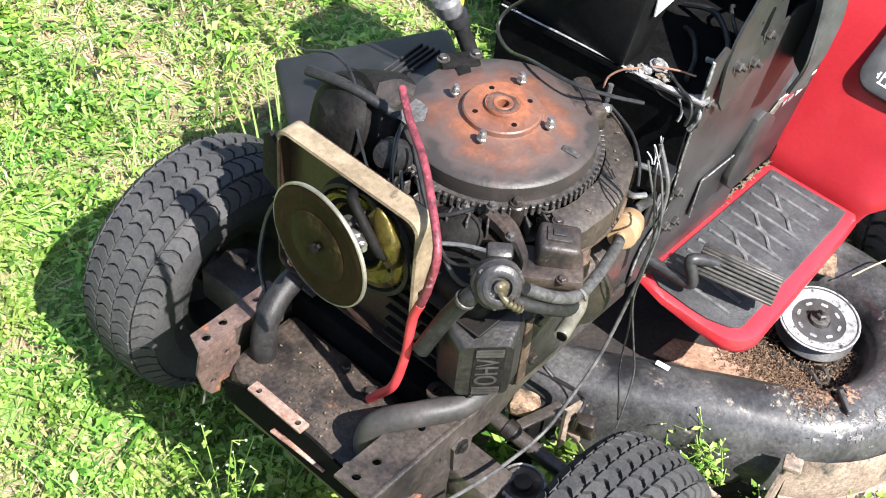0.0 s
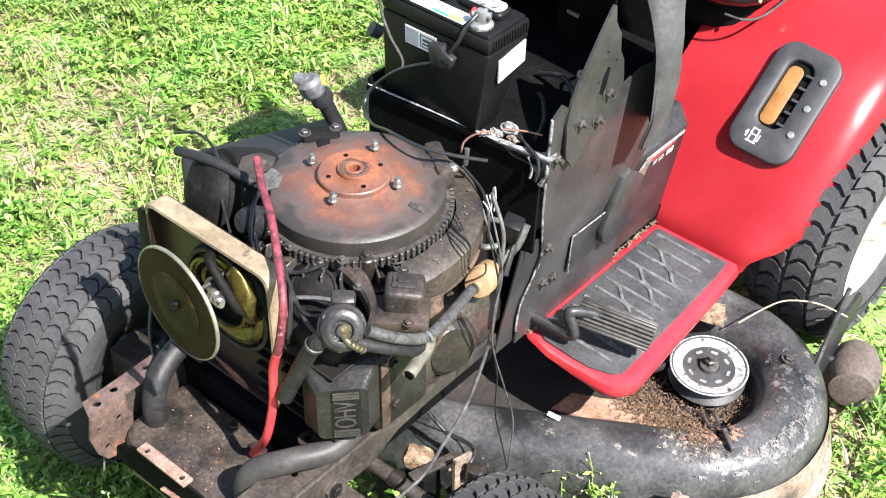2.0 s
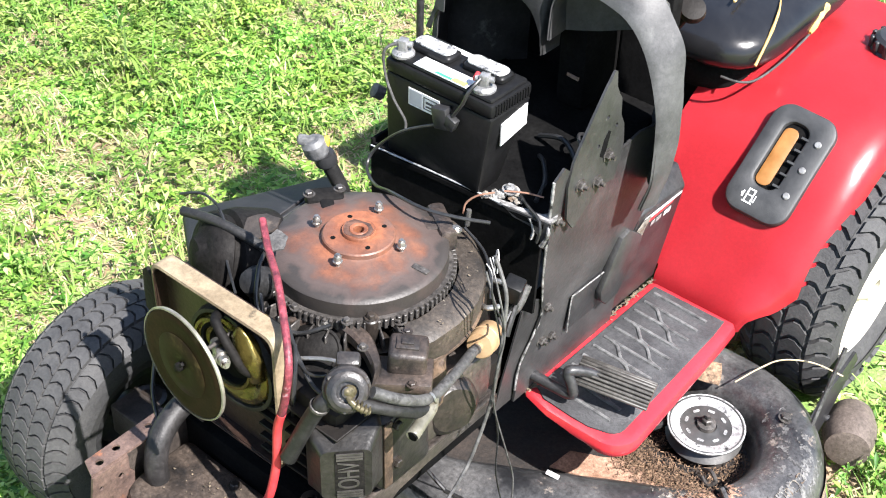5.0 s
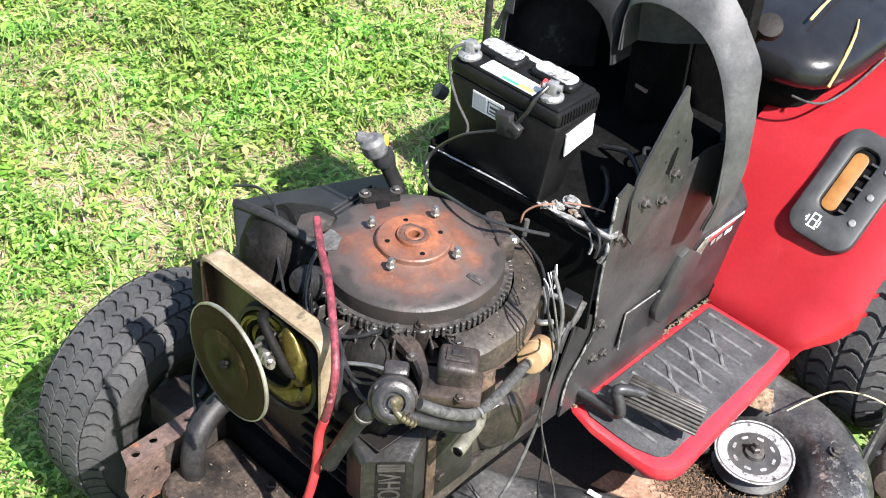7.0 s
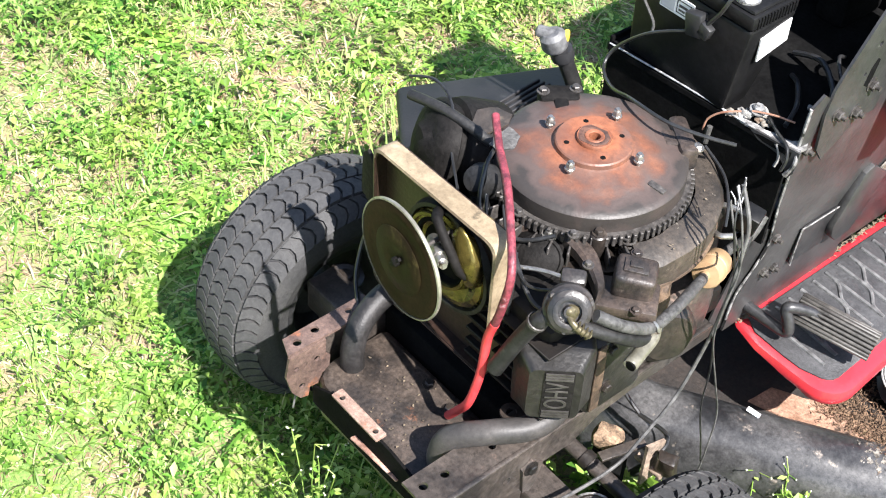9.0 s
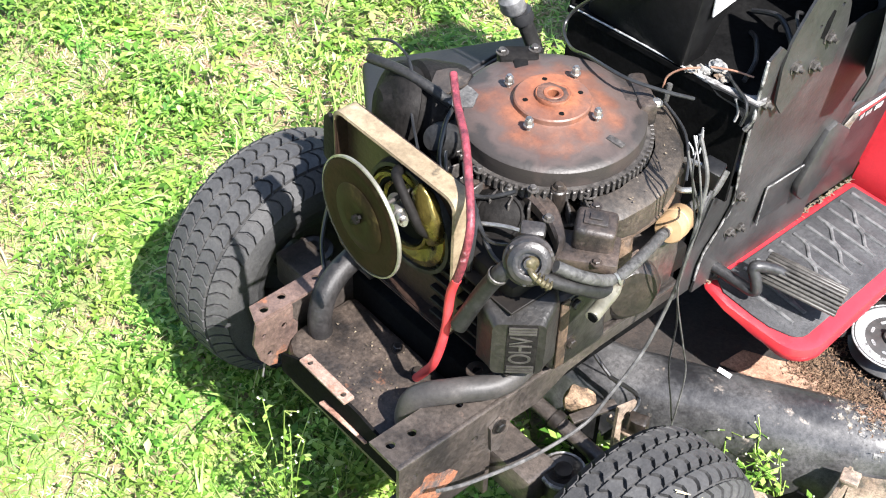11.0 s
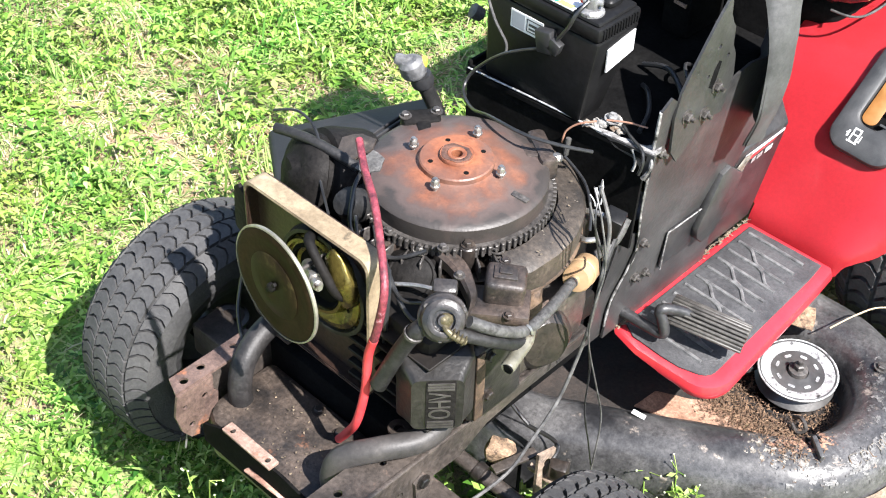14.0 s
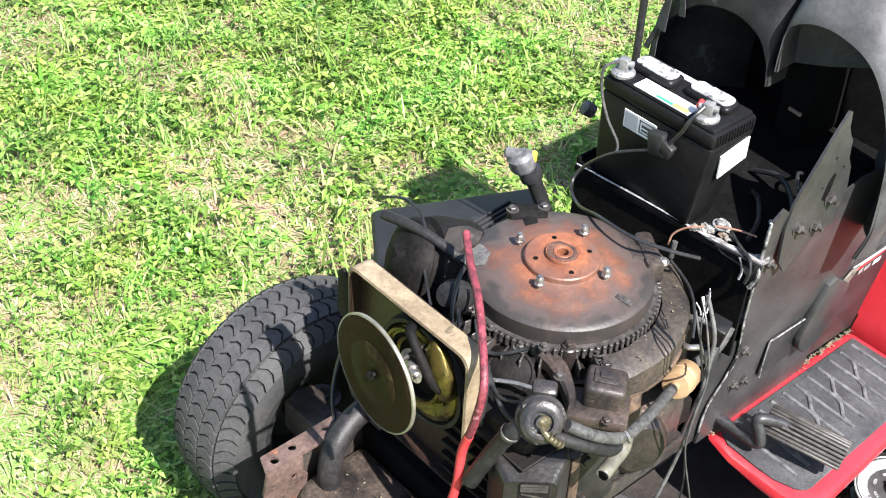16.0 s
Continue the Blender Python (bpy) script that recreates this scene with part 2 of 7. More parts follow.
DECKWALL = mat("scraped_rusty_deck_wall", (0.14, 0.10, 0.075), (0.30, 0.235, 0.18), 0.65, scale=13, spot=(0.05, 0.045, 0.04), spot_scale=11, spot_at=0.54, spot_soft=0.12, spot_rough=0.4, bump=0.3, fine=120, speck=0.40)
DECKRUST = mat("rusty_deck_floor", (0.16, 0.085, 0.052), (0.32, 0.195, 0.135), 0.9, scale=26, spot=(0.05, 0.035, 0.027), spot_scale=16, spot_at=0.55, spot_soft=0.12, bump=0.5, fine=180, speck=0.35)
# Dirt on dark paint, darkened further for the shade under the body.
DECKFLOOR = mat("dirty_shaded_deck_floor", (0.007, 0.006, 0.0055), (0.026, 0.019, 0.015), 0.8, scale=14, spot=(0.09, 0.052, 0.033), spot_scale=12, spot_at=0.62, spot_soft=0.12, bump=0.4, speck=0.4)
PULLEY = mat("scuffed_pulley_paint", (0.035, 0.034, 0.033), (0.09, 0.088, 0.085), 0.35, 0.2, scale=20, bump=0.1)
PULLEYWHITE = mat("worn_bright_pulley_face", (0.20, 0.20, 0.20), (0.54, 0.54, 0.53), 0.4, 0.3, scale=45, spot=(0.05, 0.05, 0.05), spot_scale=40, spot_at=0.545, spot_soft=0.08, bump=0.15, speck=0.4)
DRUM = mat("sooty_drum_cover", (0.0045, 0.0042, 0.004), (0.012, 0.0108, 0.010), 0.66, scale=14, spot=(0.030, 0.025, 0.022), spot_scale=16, spot_at=0.62, spot_soft=0.2, spot_rough=0.8, bump=0.25, speck=0.4, spec=0.12)
# Shade on the castings put into the colour; also the knob's own black.
DEEPBLACK = mat("deep_black_for_shade", (0.004, 0.0038, 0.0036), (0.01344, 0.01078, 0.0088), 0.6, scale=16, spot=(0.039, 0.0325, 0.026), spot_scale=14, spot_at=0.63, spot_soft=0.2, spot_rough=0.9, bump=0.2, spec=0.2)
BRASS = mat("dirty_brass", (0.06, 0.050, 0.028), (0.17, 0.145, 0.085), 0.4, 0.5, scale=60, bump=0.2)
ARM = mat("dusty_brown_casting", (0.014, 0.012, 0.011), (0.056, 0.04018, 0.03168), 0.48, scale=22, spot=(0.143, 0.1105, 0.091), spot_scale=24, spot_at=0.62, spot_soft=0.14, spot_rough=0.9, bump=0.25, speck=0.4)
PUMP = mat("tarnished_pump_body", (0.012, 0.0118, 0.0120), (0.04032, 0.0343, 0.0308), 0.36, scale=26, spot=(0.36, 0.35, 0.34), spot_scale=30, spot_at=0.635, spot_soft=0.06, spot_rough=0.4, bump=0.2, speck=0.4)
SKIRT = mat("scratched_shroud_tin", (0.015, 0.0130, 0.0110), (0.055, 0.0425, 0.0320), 0.5, scale=14, spot=(0.25, 0.22, 0.175), spot_scale=55, spot_at=0.645, spot_soft=0.06, bump=0.15, speck=0.4)
ORANGERUST = mat("orange_rust", (0.12, 0.046, 0.024), (0.28, 0.110, 0.055), 0.85, scale=32, spot=(0.06, 0.046, 0.042), spot_scale=30, spot_at=0.50, spot_soft=0.10, bump=0.35, speck=0.35)
FLAKY = mat("flaking_pale_strip", (0.13, 0.065, 0.045), (0.34, 0.20, 0.15), 0.8, scale=50, spot=(0.42, 0.38, 0.34), spot_scale=45, spot_at=0.6, spot_soft=0.1, bump=0.4, speck=0.3)
HUBRUST = mat("dark_rusty_hub", (0.040, 0.021, 0.015), (0.12, 0.058, 0.038), 0.55, scale=40, spot=(0.04, 0.03, 0.026), spot_scale=30, spot_at=0.56, spot_soft=0.12, bump=0.25, speck=0.3)
RUSTTAN = mat("rust_stained_strip", (0.034, 0.022, 0.014), (0.105, 0.066, 0.040), 0.7, scale=24, spot=(0.03, 0.02, 0.015), spot_scale=30, spot_at=0.55, spot_soft=0.15, bump=0.3, speck=0.35)
OLIVE = mat("olive_gold_plate", (0.0085, 0.0056, 0.0030), (0.022, 0.0150, 0.0066), 0.45, 0.0, scale=18, spot=(0.045, 0.036, 0.014), spot_scale=16, spot_at=0.58, spot_soft=0.12, bump=0.06, speck=0.35, spec=0.08)
ROLLER = mat("brown_plastic_roller", (0.072, 0.058, 0.049), (0.125, 0.10, 0.085), 0.6, scale=18, spot=(0.05, 0.04, 0.034), spot_scale=20, spot_at=0.58, bump=0.15, speck=0.3, spec=0.25)
WHEELWHITE = mat("off_white_rim_paint", (0.55, 0.50, 0.41), (0.68, 0.64, 0.55), 0.45, scale=10, spot=(0.34, 0.24, 0.15), spot_scale=18, spot_at=0.64, bump=0.06)
VINYL = mat("black_seat_vinyl", (0.008, 0.008, 0.009), (0.016, 0.016, 0.017), 0.22, scale=12, bump=0.06, fine=220)
FOAM = mat("torn_yellow_foam", (0.55, 0.32, 0.09), (0.70, 0.46, 0.17), 0.95, scale=60, bump=0.5)
GAUGE = mat("black_gauge_bezel", (0.022, 0.023, 0.024), (0.04, 0.041, 0.042), 0.5, scale=40, bump=0.1, fine=500)
FUEL = mat("amber_fuel_window", (0.20, 0.085, 0.020), (0.30, 0.14, 0.042), 0.4, scale=30, bump=0.03)
CORRODE = mat("white_corrosion_crust", (0.12, 0.112, 0.10), (0.36, 0.35, 0.33), 0.9, scale=60, spot=(0.14, 0.10, 0.07), spot_scale=45, spot_at=0.56, bump=0.6)
STRAW = mat("dry_grass_stalk", (0.36, 0.28, 0.16), (0.52, 0.43, 0.28), 0.7, scale=60, bump=0.1)
CHAFF = mat("dusty_chaff", (0.075, 0.060, 0.042), (0.17, 0.135, 0.09), 0.9, scale=60, rnd=0.45, bump=0.1, island=True)
DEBRIS = mat("dead_grass_debris", (0.075, 0.045, 0.027), (0.20, 0.128, 0.078), 0.95, scale=80, rnd=0.5, bump=0.2, island=True)
SCUFF = mat("scuffed_bare_deck_metal", (0.030, 0.030, 0.030), (0.155, 0.15, 0.143), 0.45, 0.0, scale=40, spot=(0.13, 0.085, 0.06), spot_scale=26, spot_at=0.57, spot_soft=0.14, spot_rough=0.85, bump=0.2, speck=0.45)
CRUST = mat("pale_flaking_crust", (0.05, 0.042, 0.034), (0.34, 0.315, 0.27), 0.9, scale=85, spot=(0.10, 0.066, 0.042), spot_scale=50, spot_at=0.50, spot_soft=0.1, bump=0.7, fine=160)
RUSTEDGE = mat("corroded_grey_steel", (0.045, 0.043, 0.041), (0.42, 0.41, 0.40), 0.55, 0.1, scale=65, spot=(0.02, 0.019, 0.018), spot_scale=45, spot_at=0.55, spot_soft=0.1, bump=0.4)
PALE = mat("pale_sawn_wood", (0.10, 0.066, 0.040), (0.23, 0.155, 0.10), 0.85, scale=60, spot=(0.045, 0.028, 0.018), spot_scale=50, spot_at=0.54, bump=0.6, speck=0.5)
TIP = mat("grey_grip_tip", (0.040, 0.040, 0.042), (0.15, 0.15, 0.15), 0.55, scale=50, bump=0.2)
YELLOW = mat("yellow_plastic", (0.62, 0.40, 0.04), (0.70, 0.47, 0.06), 0.45, bump=0.05)


# the flywheel: rust in the middle, fading outwards into grey, darkest at the rim
def flywheel_material():
    m = mat("rusted_flywheel", (0.13, 0.044, 0.023), (0.29, 0.108, 0.053), 0.5, 0.1, scale=16, spot=(0.095, 0.052, 0.038), spot_scale=13, spot_at=0.53, spot_soft=0.20, bump=0.14, fine=200, speck=0.18)
    nt = m.node_tree
    N, L = nt.nodes, nt.links
    p = N["Principled BSDF"]
    old = p.inputs["Base Color"].links[0].from_socket
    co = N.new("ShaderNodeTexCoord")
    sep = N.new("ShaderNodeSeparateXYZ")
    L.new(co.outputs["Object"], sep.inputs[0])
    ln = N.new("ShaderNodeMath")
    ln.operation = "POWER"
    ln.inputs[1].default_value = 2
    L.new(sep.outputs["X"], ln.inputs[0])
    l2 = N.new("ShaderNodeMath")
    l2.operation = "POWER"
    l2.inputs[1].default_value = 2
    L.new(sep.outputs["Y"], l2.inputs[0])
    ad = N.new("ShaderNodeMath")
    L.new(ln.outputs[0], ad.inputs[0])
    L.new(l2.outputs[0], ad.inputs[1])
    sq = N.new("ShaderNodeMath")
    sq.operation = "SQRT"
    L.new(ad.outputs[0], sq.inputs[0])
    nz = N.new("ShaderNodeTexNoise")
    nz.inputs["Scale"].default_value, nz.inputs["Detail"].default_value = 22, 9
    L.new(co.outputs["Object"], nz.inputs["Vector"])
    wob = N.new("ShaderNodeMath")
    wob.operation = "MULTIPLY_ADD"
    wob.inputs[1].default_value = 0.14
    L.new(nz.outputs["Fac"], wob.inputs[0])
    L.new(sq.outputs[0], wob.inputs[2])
    mr = N.new("ShaderNodeMapRange")
    mr.inputs["From Min"].default_value, mr.inputs["From Max"].default_value = 0.104, 0.162
    L.new(wob.outputs[0], mr.inputs["Value"])
    grey = N.new("ShaderNodeValToRGB")
    grey.color_ramp.elements[0].color, grey.color_ramp.elements[1].color = (0.040, 0.031, 0.028, 1), (0.112, 0.078, 0.066, 1)
    grey.color_ramp.elements[0].position, grey.color_ramp.elements[1].position = 0.3, 0.75
    L.new(nz.outputs["Fac"], grey.inputs["Fac"])
    mx = N.new("ShaderNodeMix")
    mx.data_type = "RGBA"
    L.new(mr.outputs["Result"], mx.inputs["Factor"])
    L.new(old, mx.inputs["A"])
    L.new(grey.outputs["Color"], mx.inputs["B"])
    outer_dark = N.new("ShaderNodeMapRange")
    outer_dark.inputs["From Min"].default_value, outer_dark.inputs["From Max"].default_value = 0.170, 0.192
    L.new(wob.outputs[0], outer_dark.inputs["Value"])
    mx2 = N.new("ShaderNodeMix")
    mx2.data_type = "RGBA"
    L.new(outer_dark.outputs["Result"], mx2.inputs["Factor"])
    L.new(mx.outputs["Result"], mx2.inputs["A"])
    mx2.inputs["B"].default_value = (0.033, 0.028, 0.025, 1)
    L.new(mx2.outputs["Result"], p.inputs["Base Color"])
    return m


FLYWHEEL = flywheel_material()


def foliage(name, ramp, trans=0.35):
    m = bpy.data.materials.new(name)
    m.use_nodes = True
    nt = m.node_tree
    N, L = nt.nodes, nt.links
    p = N["Principled BSDF"]
    g = N.new("ShaderNodeNewGeometry")
    r = N.new("ShaderNodeValToRGB")
    e = r.color_ramp.elements
    while len(e) < len(ramp):
        e.new(0.5)
    for k, (pos, c) in enumerate(ramp):
        e[k].position, e[k].color = pos, (*c, 1)
    L.new(g.outputs["Random Per Island"], r.inputs["Fac"])
    co = N.new("ShaderNodeTexCoord")
    nz = N.new("ShaderNodeTexNoise")
    nz.inputs["Scale"].default_value, nz.inputs["Detail"].default_value = 3.4, 7
    L.new(co.outputs["Object"], nz.inputs["Vector"])
    hs = N.new("ShaderNodeHueSaturation")
    mr = N.new("ShaderNodeMapRange")
    mr.inputs["From Min"].default_value, mr.inputs["From Max"].default_value = 0.3, 0.7
    mr.inputs["To Min"].default_value, mr.inputs["To Max"].default_value = 0.66, 1.30
    L.new(nz.outputs["Fac"], mr.inputs["Value"])
    L.new(mr.outputs["Result"], hs.inputs["Value"])
    nh = N.new("ShaderNodeTexNoise")
    nh.inputs["Scale"].default_value, nh.inputs["Detail"].default_value = 7.0, 5
    L.new(co.outputs["Object"], nh.inputs["Vector"])
    mh = N.new("ShaderNodeMapRange")
    mh.inputs["From Min"].default_value, mh.inputs["From Max"].default_value = 0.3, 0.7
    mh.inputs["To Min"].default_value, mh.inputs["To Max"].default_value = 0.484, 0.530
    L.new(nh.outputs["Fac"], mh.inputs["Value"])
    L.new(mh.outputs["Result"], hs.inputs["Hue"])
    L.new(r.outputs["Color"], hs.inputs["Color"])
    L.new(hs.outputs["Color"], p.inputs["Base Color"])
    p.inputs["Roughness"].default_value = 0.5
    p.inputs["Specular IOR Level"].default_value = 0.35
    t = N.new("ShaderNodeBsdfTranslucent")
    L.new(hs.outputs["Color"], t.inputs["Color"])
    mx = N.new("ShaderNodeMixShader")
    mx.inputs["Fac"].default_value = trans
    L.new(p.outputs[0], mx.inputs[1])
    L.new(t.outputs[0], mx.inputs[2])
    L.new(mx.outputs[0], N["Material Output"].inputs["Surface"])
    return m


LEAF = foliage("weed_leaves", [(0.0, (0.040, 0.105, 0.012)), (0.35, (0.160, 0.298, 0.040)), (0.75, (0.325, 0.458, 0.096)), (1.0, (0.445, 0.545, 0.19))])
BLADE = foliage("grass_blades", [(0.0, (0.10, 0.20, 0.030)), (0.45, (0.22, 0.35, 0.070)), (0.80, (0.34, 0.43, 0.13)), (0.92, (0.42, 0.38, 0.20)), (1.0, (0.46, 0.39, 0.26))])
THATCH = foliage("dry_thatch", [(0.0, (0.22, 0.135, 0.08)), (0.6, (0.44, 0.32, 0.21)), (1.0, (0.60, 0.50, 0.35))], 0.15)
PETAL = foliage("white_petals", [(0.0, (0.42, 0.47, 0.25)), (1.0, (0.58, 0.60, 0.42))], 0.2)
SOIL = mat("lawn_soil", (0.11, 0.080, 0.050), (0.29, 0.205, 0.135), 0.95, scale=16, spot=(0.12, 0.20, 0.045), spot_scale=5, spot_at=0.40, spot_soft=0.16, bump=0.7, fine=60, speck=0.5)


# ---- building helpers ----
def thing(name, loc, label, category, group=""):
    ob = new(name)
    ob.location = loc
    ob.empty_display_size = 0.05
    return tagged(ob, label, category, group)


def part(name, bm, material, parent=None, label="", smooth=True):
    me = bpy.data.meshes.new(name)
    bmesh.ops.recalc_face_normals(bm, faces=bm.faces)
    bm.to_mesh(me)
    bm.free()
    me.materials.append(material)
    if smooth:
        me.shade_smooth()
        me.set_sharp_from_angle(angle=radians(38))
    ob = new(name, me)
    if parent is not None:
        ob.parent = parent
        if parent.type == "EMPTY":
            ob.matrix_parent_inverse = Matrix.Translation(-parent.location)
    if label:
        tagged(ob, label)
    return ob


def join(*bms):
    out = bmesh.new()
    for b in bms:
        me = bpy.data.meshes.new("tmp")
        b.to_mesh(me)
        b.free()
        out.from_mesh(me)
        bpy.data.meshes.remove(me)
    return out


def moved(bm, m):
    bmesh.ops.transform(bm, matrix=m, verts=bm.verts)
    return bm


def box(x0, x1, y0, y1, z0, z1, bevel=0.003, seg=2):
    bm = bmesh.new()
    bmesh.ops.create_cube(bm, size=1)
    for v in bm.verts:
        v.co = Vector(((x0 + x1) / 2 + v.co.x * (x1 - x0), (y0 + y1) / 2 + v.co.y * (y1 - y0), (z0 + z1) / 2 + v.co.z * (z1 - z0)))
    if bevel:
        bmesh.ops.bevel(bm, geom=bm.edges[:], offset=bevel, segments=seg, affect="EDGES", profile=0.5)
    return bm


def obox(c, size, rx=0, ry=0, rz=0, bevel=0.003, seg=2):
    sx, sy, sz = size
    return moved(box(-sx / 2, sx / 2, -sy / 2, sy / 2, -sz / 2, sz / 2, bevel, seg), pose(*c, rx, ry, rz))


def axis_to(d):
    return Vector(d).to_track_quat("Z", "Y").to_matrix().to_4x4()


def lathe(profile, at=(0, 0, 0), axis=(0, 0, 1), seg=48, closed=False):
    """profile: (radius, height) pairs along the axis."""
    bm = bmesh.new()
    rings = []
    for r, h in profile:
        if r < 1e-6:
            rings.append([bm.verts.new((0, 0, h))])
        else:
            rings.append([bm.verts.new((r * math.cos(2 * math.pi * k / seg), r * math.sin(2 * math.pi * k / seg), h)) for k in range(seg)])
    pairs = list(zip(rings, rings[1:])) + ([(rings[-1], rings[0])] if closed else [])
    for a, b in pairs:
        for k in range(seg):
            q = (k + 1) % seg
            if len(a) == 1 and len(b) == 1:
                continue
            if len(a) == 1:
                bm.faces.new((a[0], b[k], b[q]))
            elif len(b) == 1:
                bm.faces.new((a[k], a[q], b[0]))
            else:
                bm.faces.new((a[k], a[q], b[q], b[k]))
    if not closed:
        for ring, flip in ((rings[0], True), (rings[-1], False)):
            if len(ring) > 1:
                bm.faces.new(ring[::-1] if flip else ring)
    return moved(bm, Matrix.Translation(at) @ axis_to(axis))


def cyl(p0, p1, r, r1=None, seg=20, bevel=0.0):
    p0, p1 = Vector(p0), Vector(p1)
    h = (p1 - p0).length
    r1 = r if r1 is None else r1
    b = min(bevel, r * 0.5, h * 0.45)
    prof = [(r - b, 0), (r, b), (r1, h - b), (r1 - b, h)] if b else [(r, 0), (r1, h)]
    return lathe(prof, p0, p1 - p0, seg)


def smooth_path(pts, n=8):
    P = [Vector(p) for p in pts]
    out = []
    for i in range(len(P) - 1):
        a, b, c, d = P[max(i - 1, 0)], P[i], P[i + 1], P[min(i + 2, len(P) - 1)]
        for k in range(n):
            t = k / n
            out.append(0.5 * ((2 * b) + (c - a) * t + (2 * a - 5 * b + 4 * c - d) * t * t + (3 * b - a - 3 * c + d) * t ** 3))
    out.append(P[-1])
    return out


def tube(pts, r, seg=10, n=8, wob=0.0, radii=None):
    """A round tube along a smooth path; radii: a factor for each given point."""
    path = smooth_path(pts, n)
    bm = bmesh.new()
    rings = []
    up = None
    for i, p in enumerate(path):
        d = (path[min(i + 1, len(path) - 1)] - path[max(i - 1, 0)]).normalized()
        if up is None:
            up = d.orthogonal().normalized()
        up = (up - d * up.dot(d)).normalized()
        side = d.cross(up)
        f = 1.0
        if radii:
            q = i / n
            k = min(int(q), len(radii) - 2)
            f = radii[k] + (radii[k + 1] - radii[k]) * (q - k)
        rr = r * f * (1 + wob * noise.noise(p * 60))
        rings.append([bm.verts.new(p + (up * math.cos(2 * math.pi * k / seg) + side * math.sin(2 * math.pi * k / seg)) * rr) for k in range(seg)])
    for a, b in zip(rings, rings[1:]):
        for k in range(seg):
            q = (k + 1) % seg
            bm.faces.new((a[k], a[q], b[q], b[k]))
    bm.faces.new(rings[0][::-1])
    bm.faces.new(rings[-1])
    return bm


def plate(outline, thick, m, holes=(), bevel=0.0):
    """A flat sheet: outline in its own x, y; holes: (x, y, r) or lists of points. It is thick along its own z, from 0 up; m places it."""
    bm = bmesh.new()

    def loop(pts):
        vs = [bm.verts.new((x, y, 0)) for x, y in pts]
        return [bm.edges.new((vs[k], vs[(k + 1) % len(vs)])) for k in range(len(vs))]
    edges = loop(outline)
    for hole in holes:
        if isinstance(hole, list):
            edges += loop(hole)
        else:
            hx, hy, hr = hole
            edges += loop([(hx + hr * math.cos(2 * math.pi * k / 14), hy + hr * math.sin(2 * math.pi * k / 14)) for k in range(14)])
    if holes:
        bmesh.ops.triangle_fill(bm, edges=edges, use_beauty=True, use_dissolve=False)
    else:
        bm.faces.new([e.verts[0] for e in edges])
    top = bmesh.ops.extrude_face_region(bm, geom=bm.faces[:])
    bmesh.ops.translate(bm, vec=(0, 0, thick), verts=[g for g in top["geom"] if isinstance(g, bmesh.types.BMVert)])
    bmesh.ops.recalc_face_normals(bm, faces=bm.faces)
    if bevel:
        sharp = [e for e in bm.edges if len(e.link_faces) == 2 and e.calc_face_angle(0) > 1.0]
        bmesh.ops.bevel(bm, geom=sharp, offset=bevel, segments=2, affect="EDGES", profile=0.5)
    return moved(bm, m)


def rounded(x0, x1, y0, y1, r, n=6):
    out = []
    for cx, cy, a in ((x1 - r, y1 - r, 0), (x0 + r, y1 - r, 90), (x0 + r, y0 + r, 180), (x1 - r, y0 + r, 270)):
        for k in range(n + 1):
            t = radians(a + 90 * k / n)
            out.append((cx + r * math.cos(t), cy + r * math.sin(t)))
    return out


FACE_X = Matrix(((0, 0, 1, 0), (1, 0, 0, 0), (0, 1, 0, 0), (0, 0, 0, 1)))    # a sheet's x, y, z to the world's y, z, x
FACE_Y = Matrix(((1, 0, 0, 0), (0, 0, -1, 0), (0, 1, 0, 0), (0, 0, 0, 1)))   # to x, z, minus y


def sheet_x(x, outline, thick, holes=(), bevel=0.0, lean=0.0, z0=0.263):
    bm = plate(outline, thick, Matrix.Translation((x, 0, 0)) @ FACE_X, holes, bevel)
    for v in bm.verts:
        v.co.x += (v.co.z - z0) * lean
    return bm


def sheet_y(y, outline, thick, holes=(), bevel=0.0):
    return plate(outline, thick, Matrix.Translation((0, y, 0)) @ FACE_Y, holes, bevel)


def sheet_z(z, outline, thick, holes=(), bevel=0.0):
    return plate(outline, thick, Matrix.Translation((0, 0, z)), holes, bevel)


def bolt_mesh(p, axis, r=0.007, h=0.006, washer=True):
    b = lathe([(r * 0.92, 0), (r, h * 0.2), (r, h * 0.8), (r * 0.8, h)], p, axis, 6)
    if washer:
        b = join(b, lathe([(r * 1.45, -0.0005), (r * 1.45, 0.0012)], p, axis, 14))
    return b


def bolt(p, axis, parent, r=0.007, h=0.006, material=None, label=""):
    return part("bolt", bolt_mesh(p, axis, r, h), material or STEEL, parent, label)


def lumpy(bm, amount, scale):
    for v in bm.verts:
        v.co += noise.noise_vector(v.co * scale) * amount
    return bm


def refine(bm, cuts=2):
    bmesh.ops.subdivide_edges(bm, edges=bm.edges[:], cuts=cuts, use_grid_fill=True)
    return bm


# ---- ground ----
def ground_height(x, y):
    return 0.012 * noise.noise(Vector((x * 1.3, y * 1.3, 0))) + 0.006 * noise.noise(Vector((x * 5, y * 5, 3)))


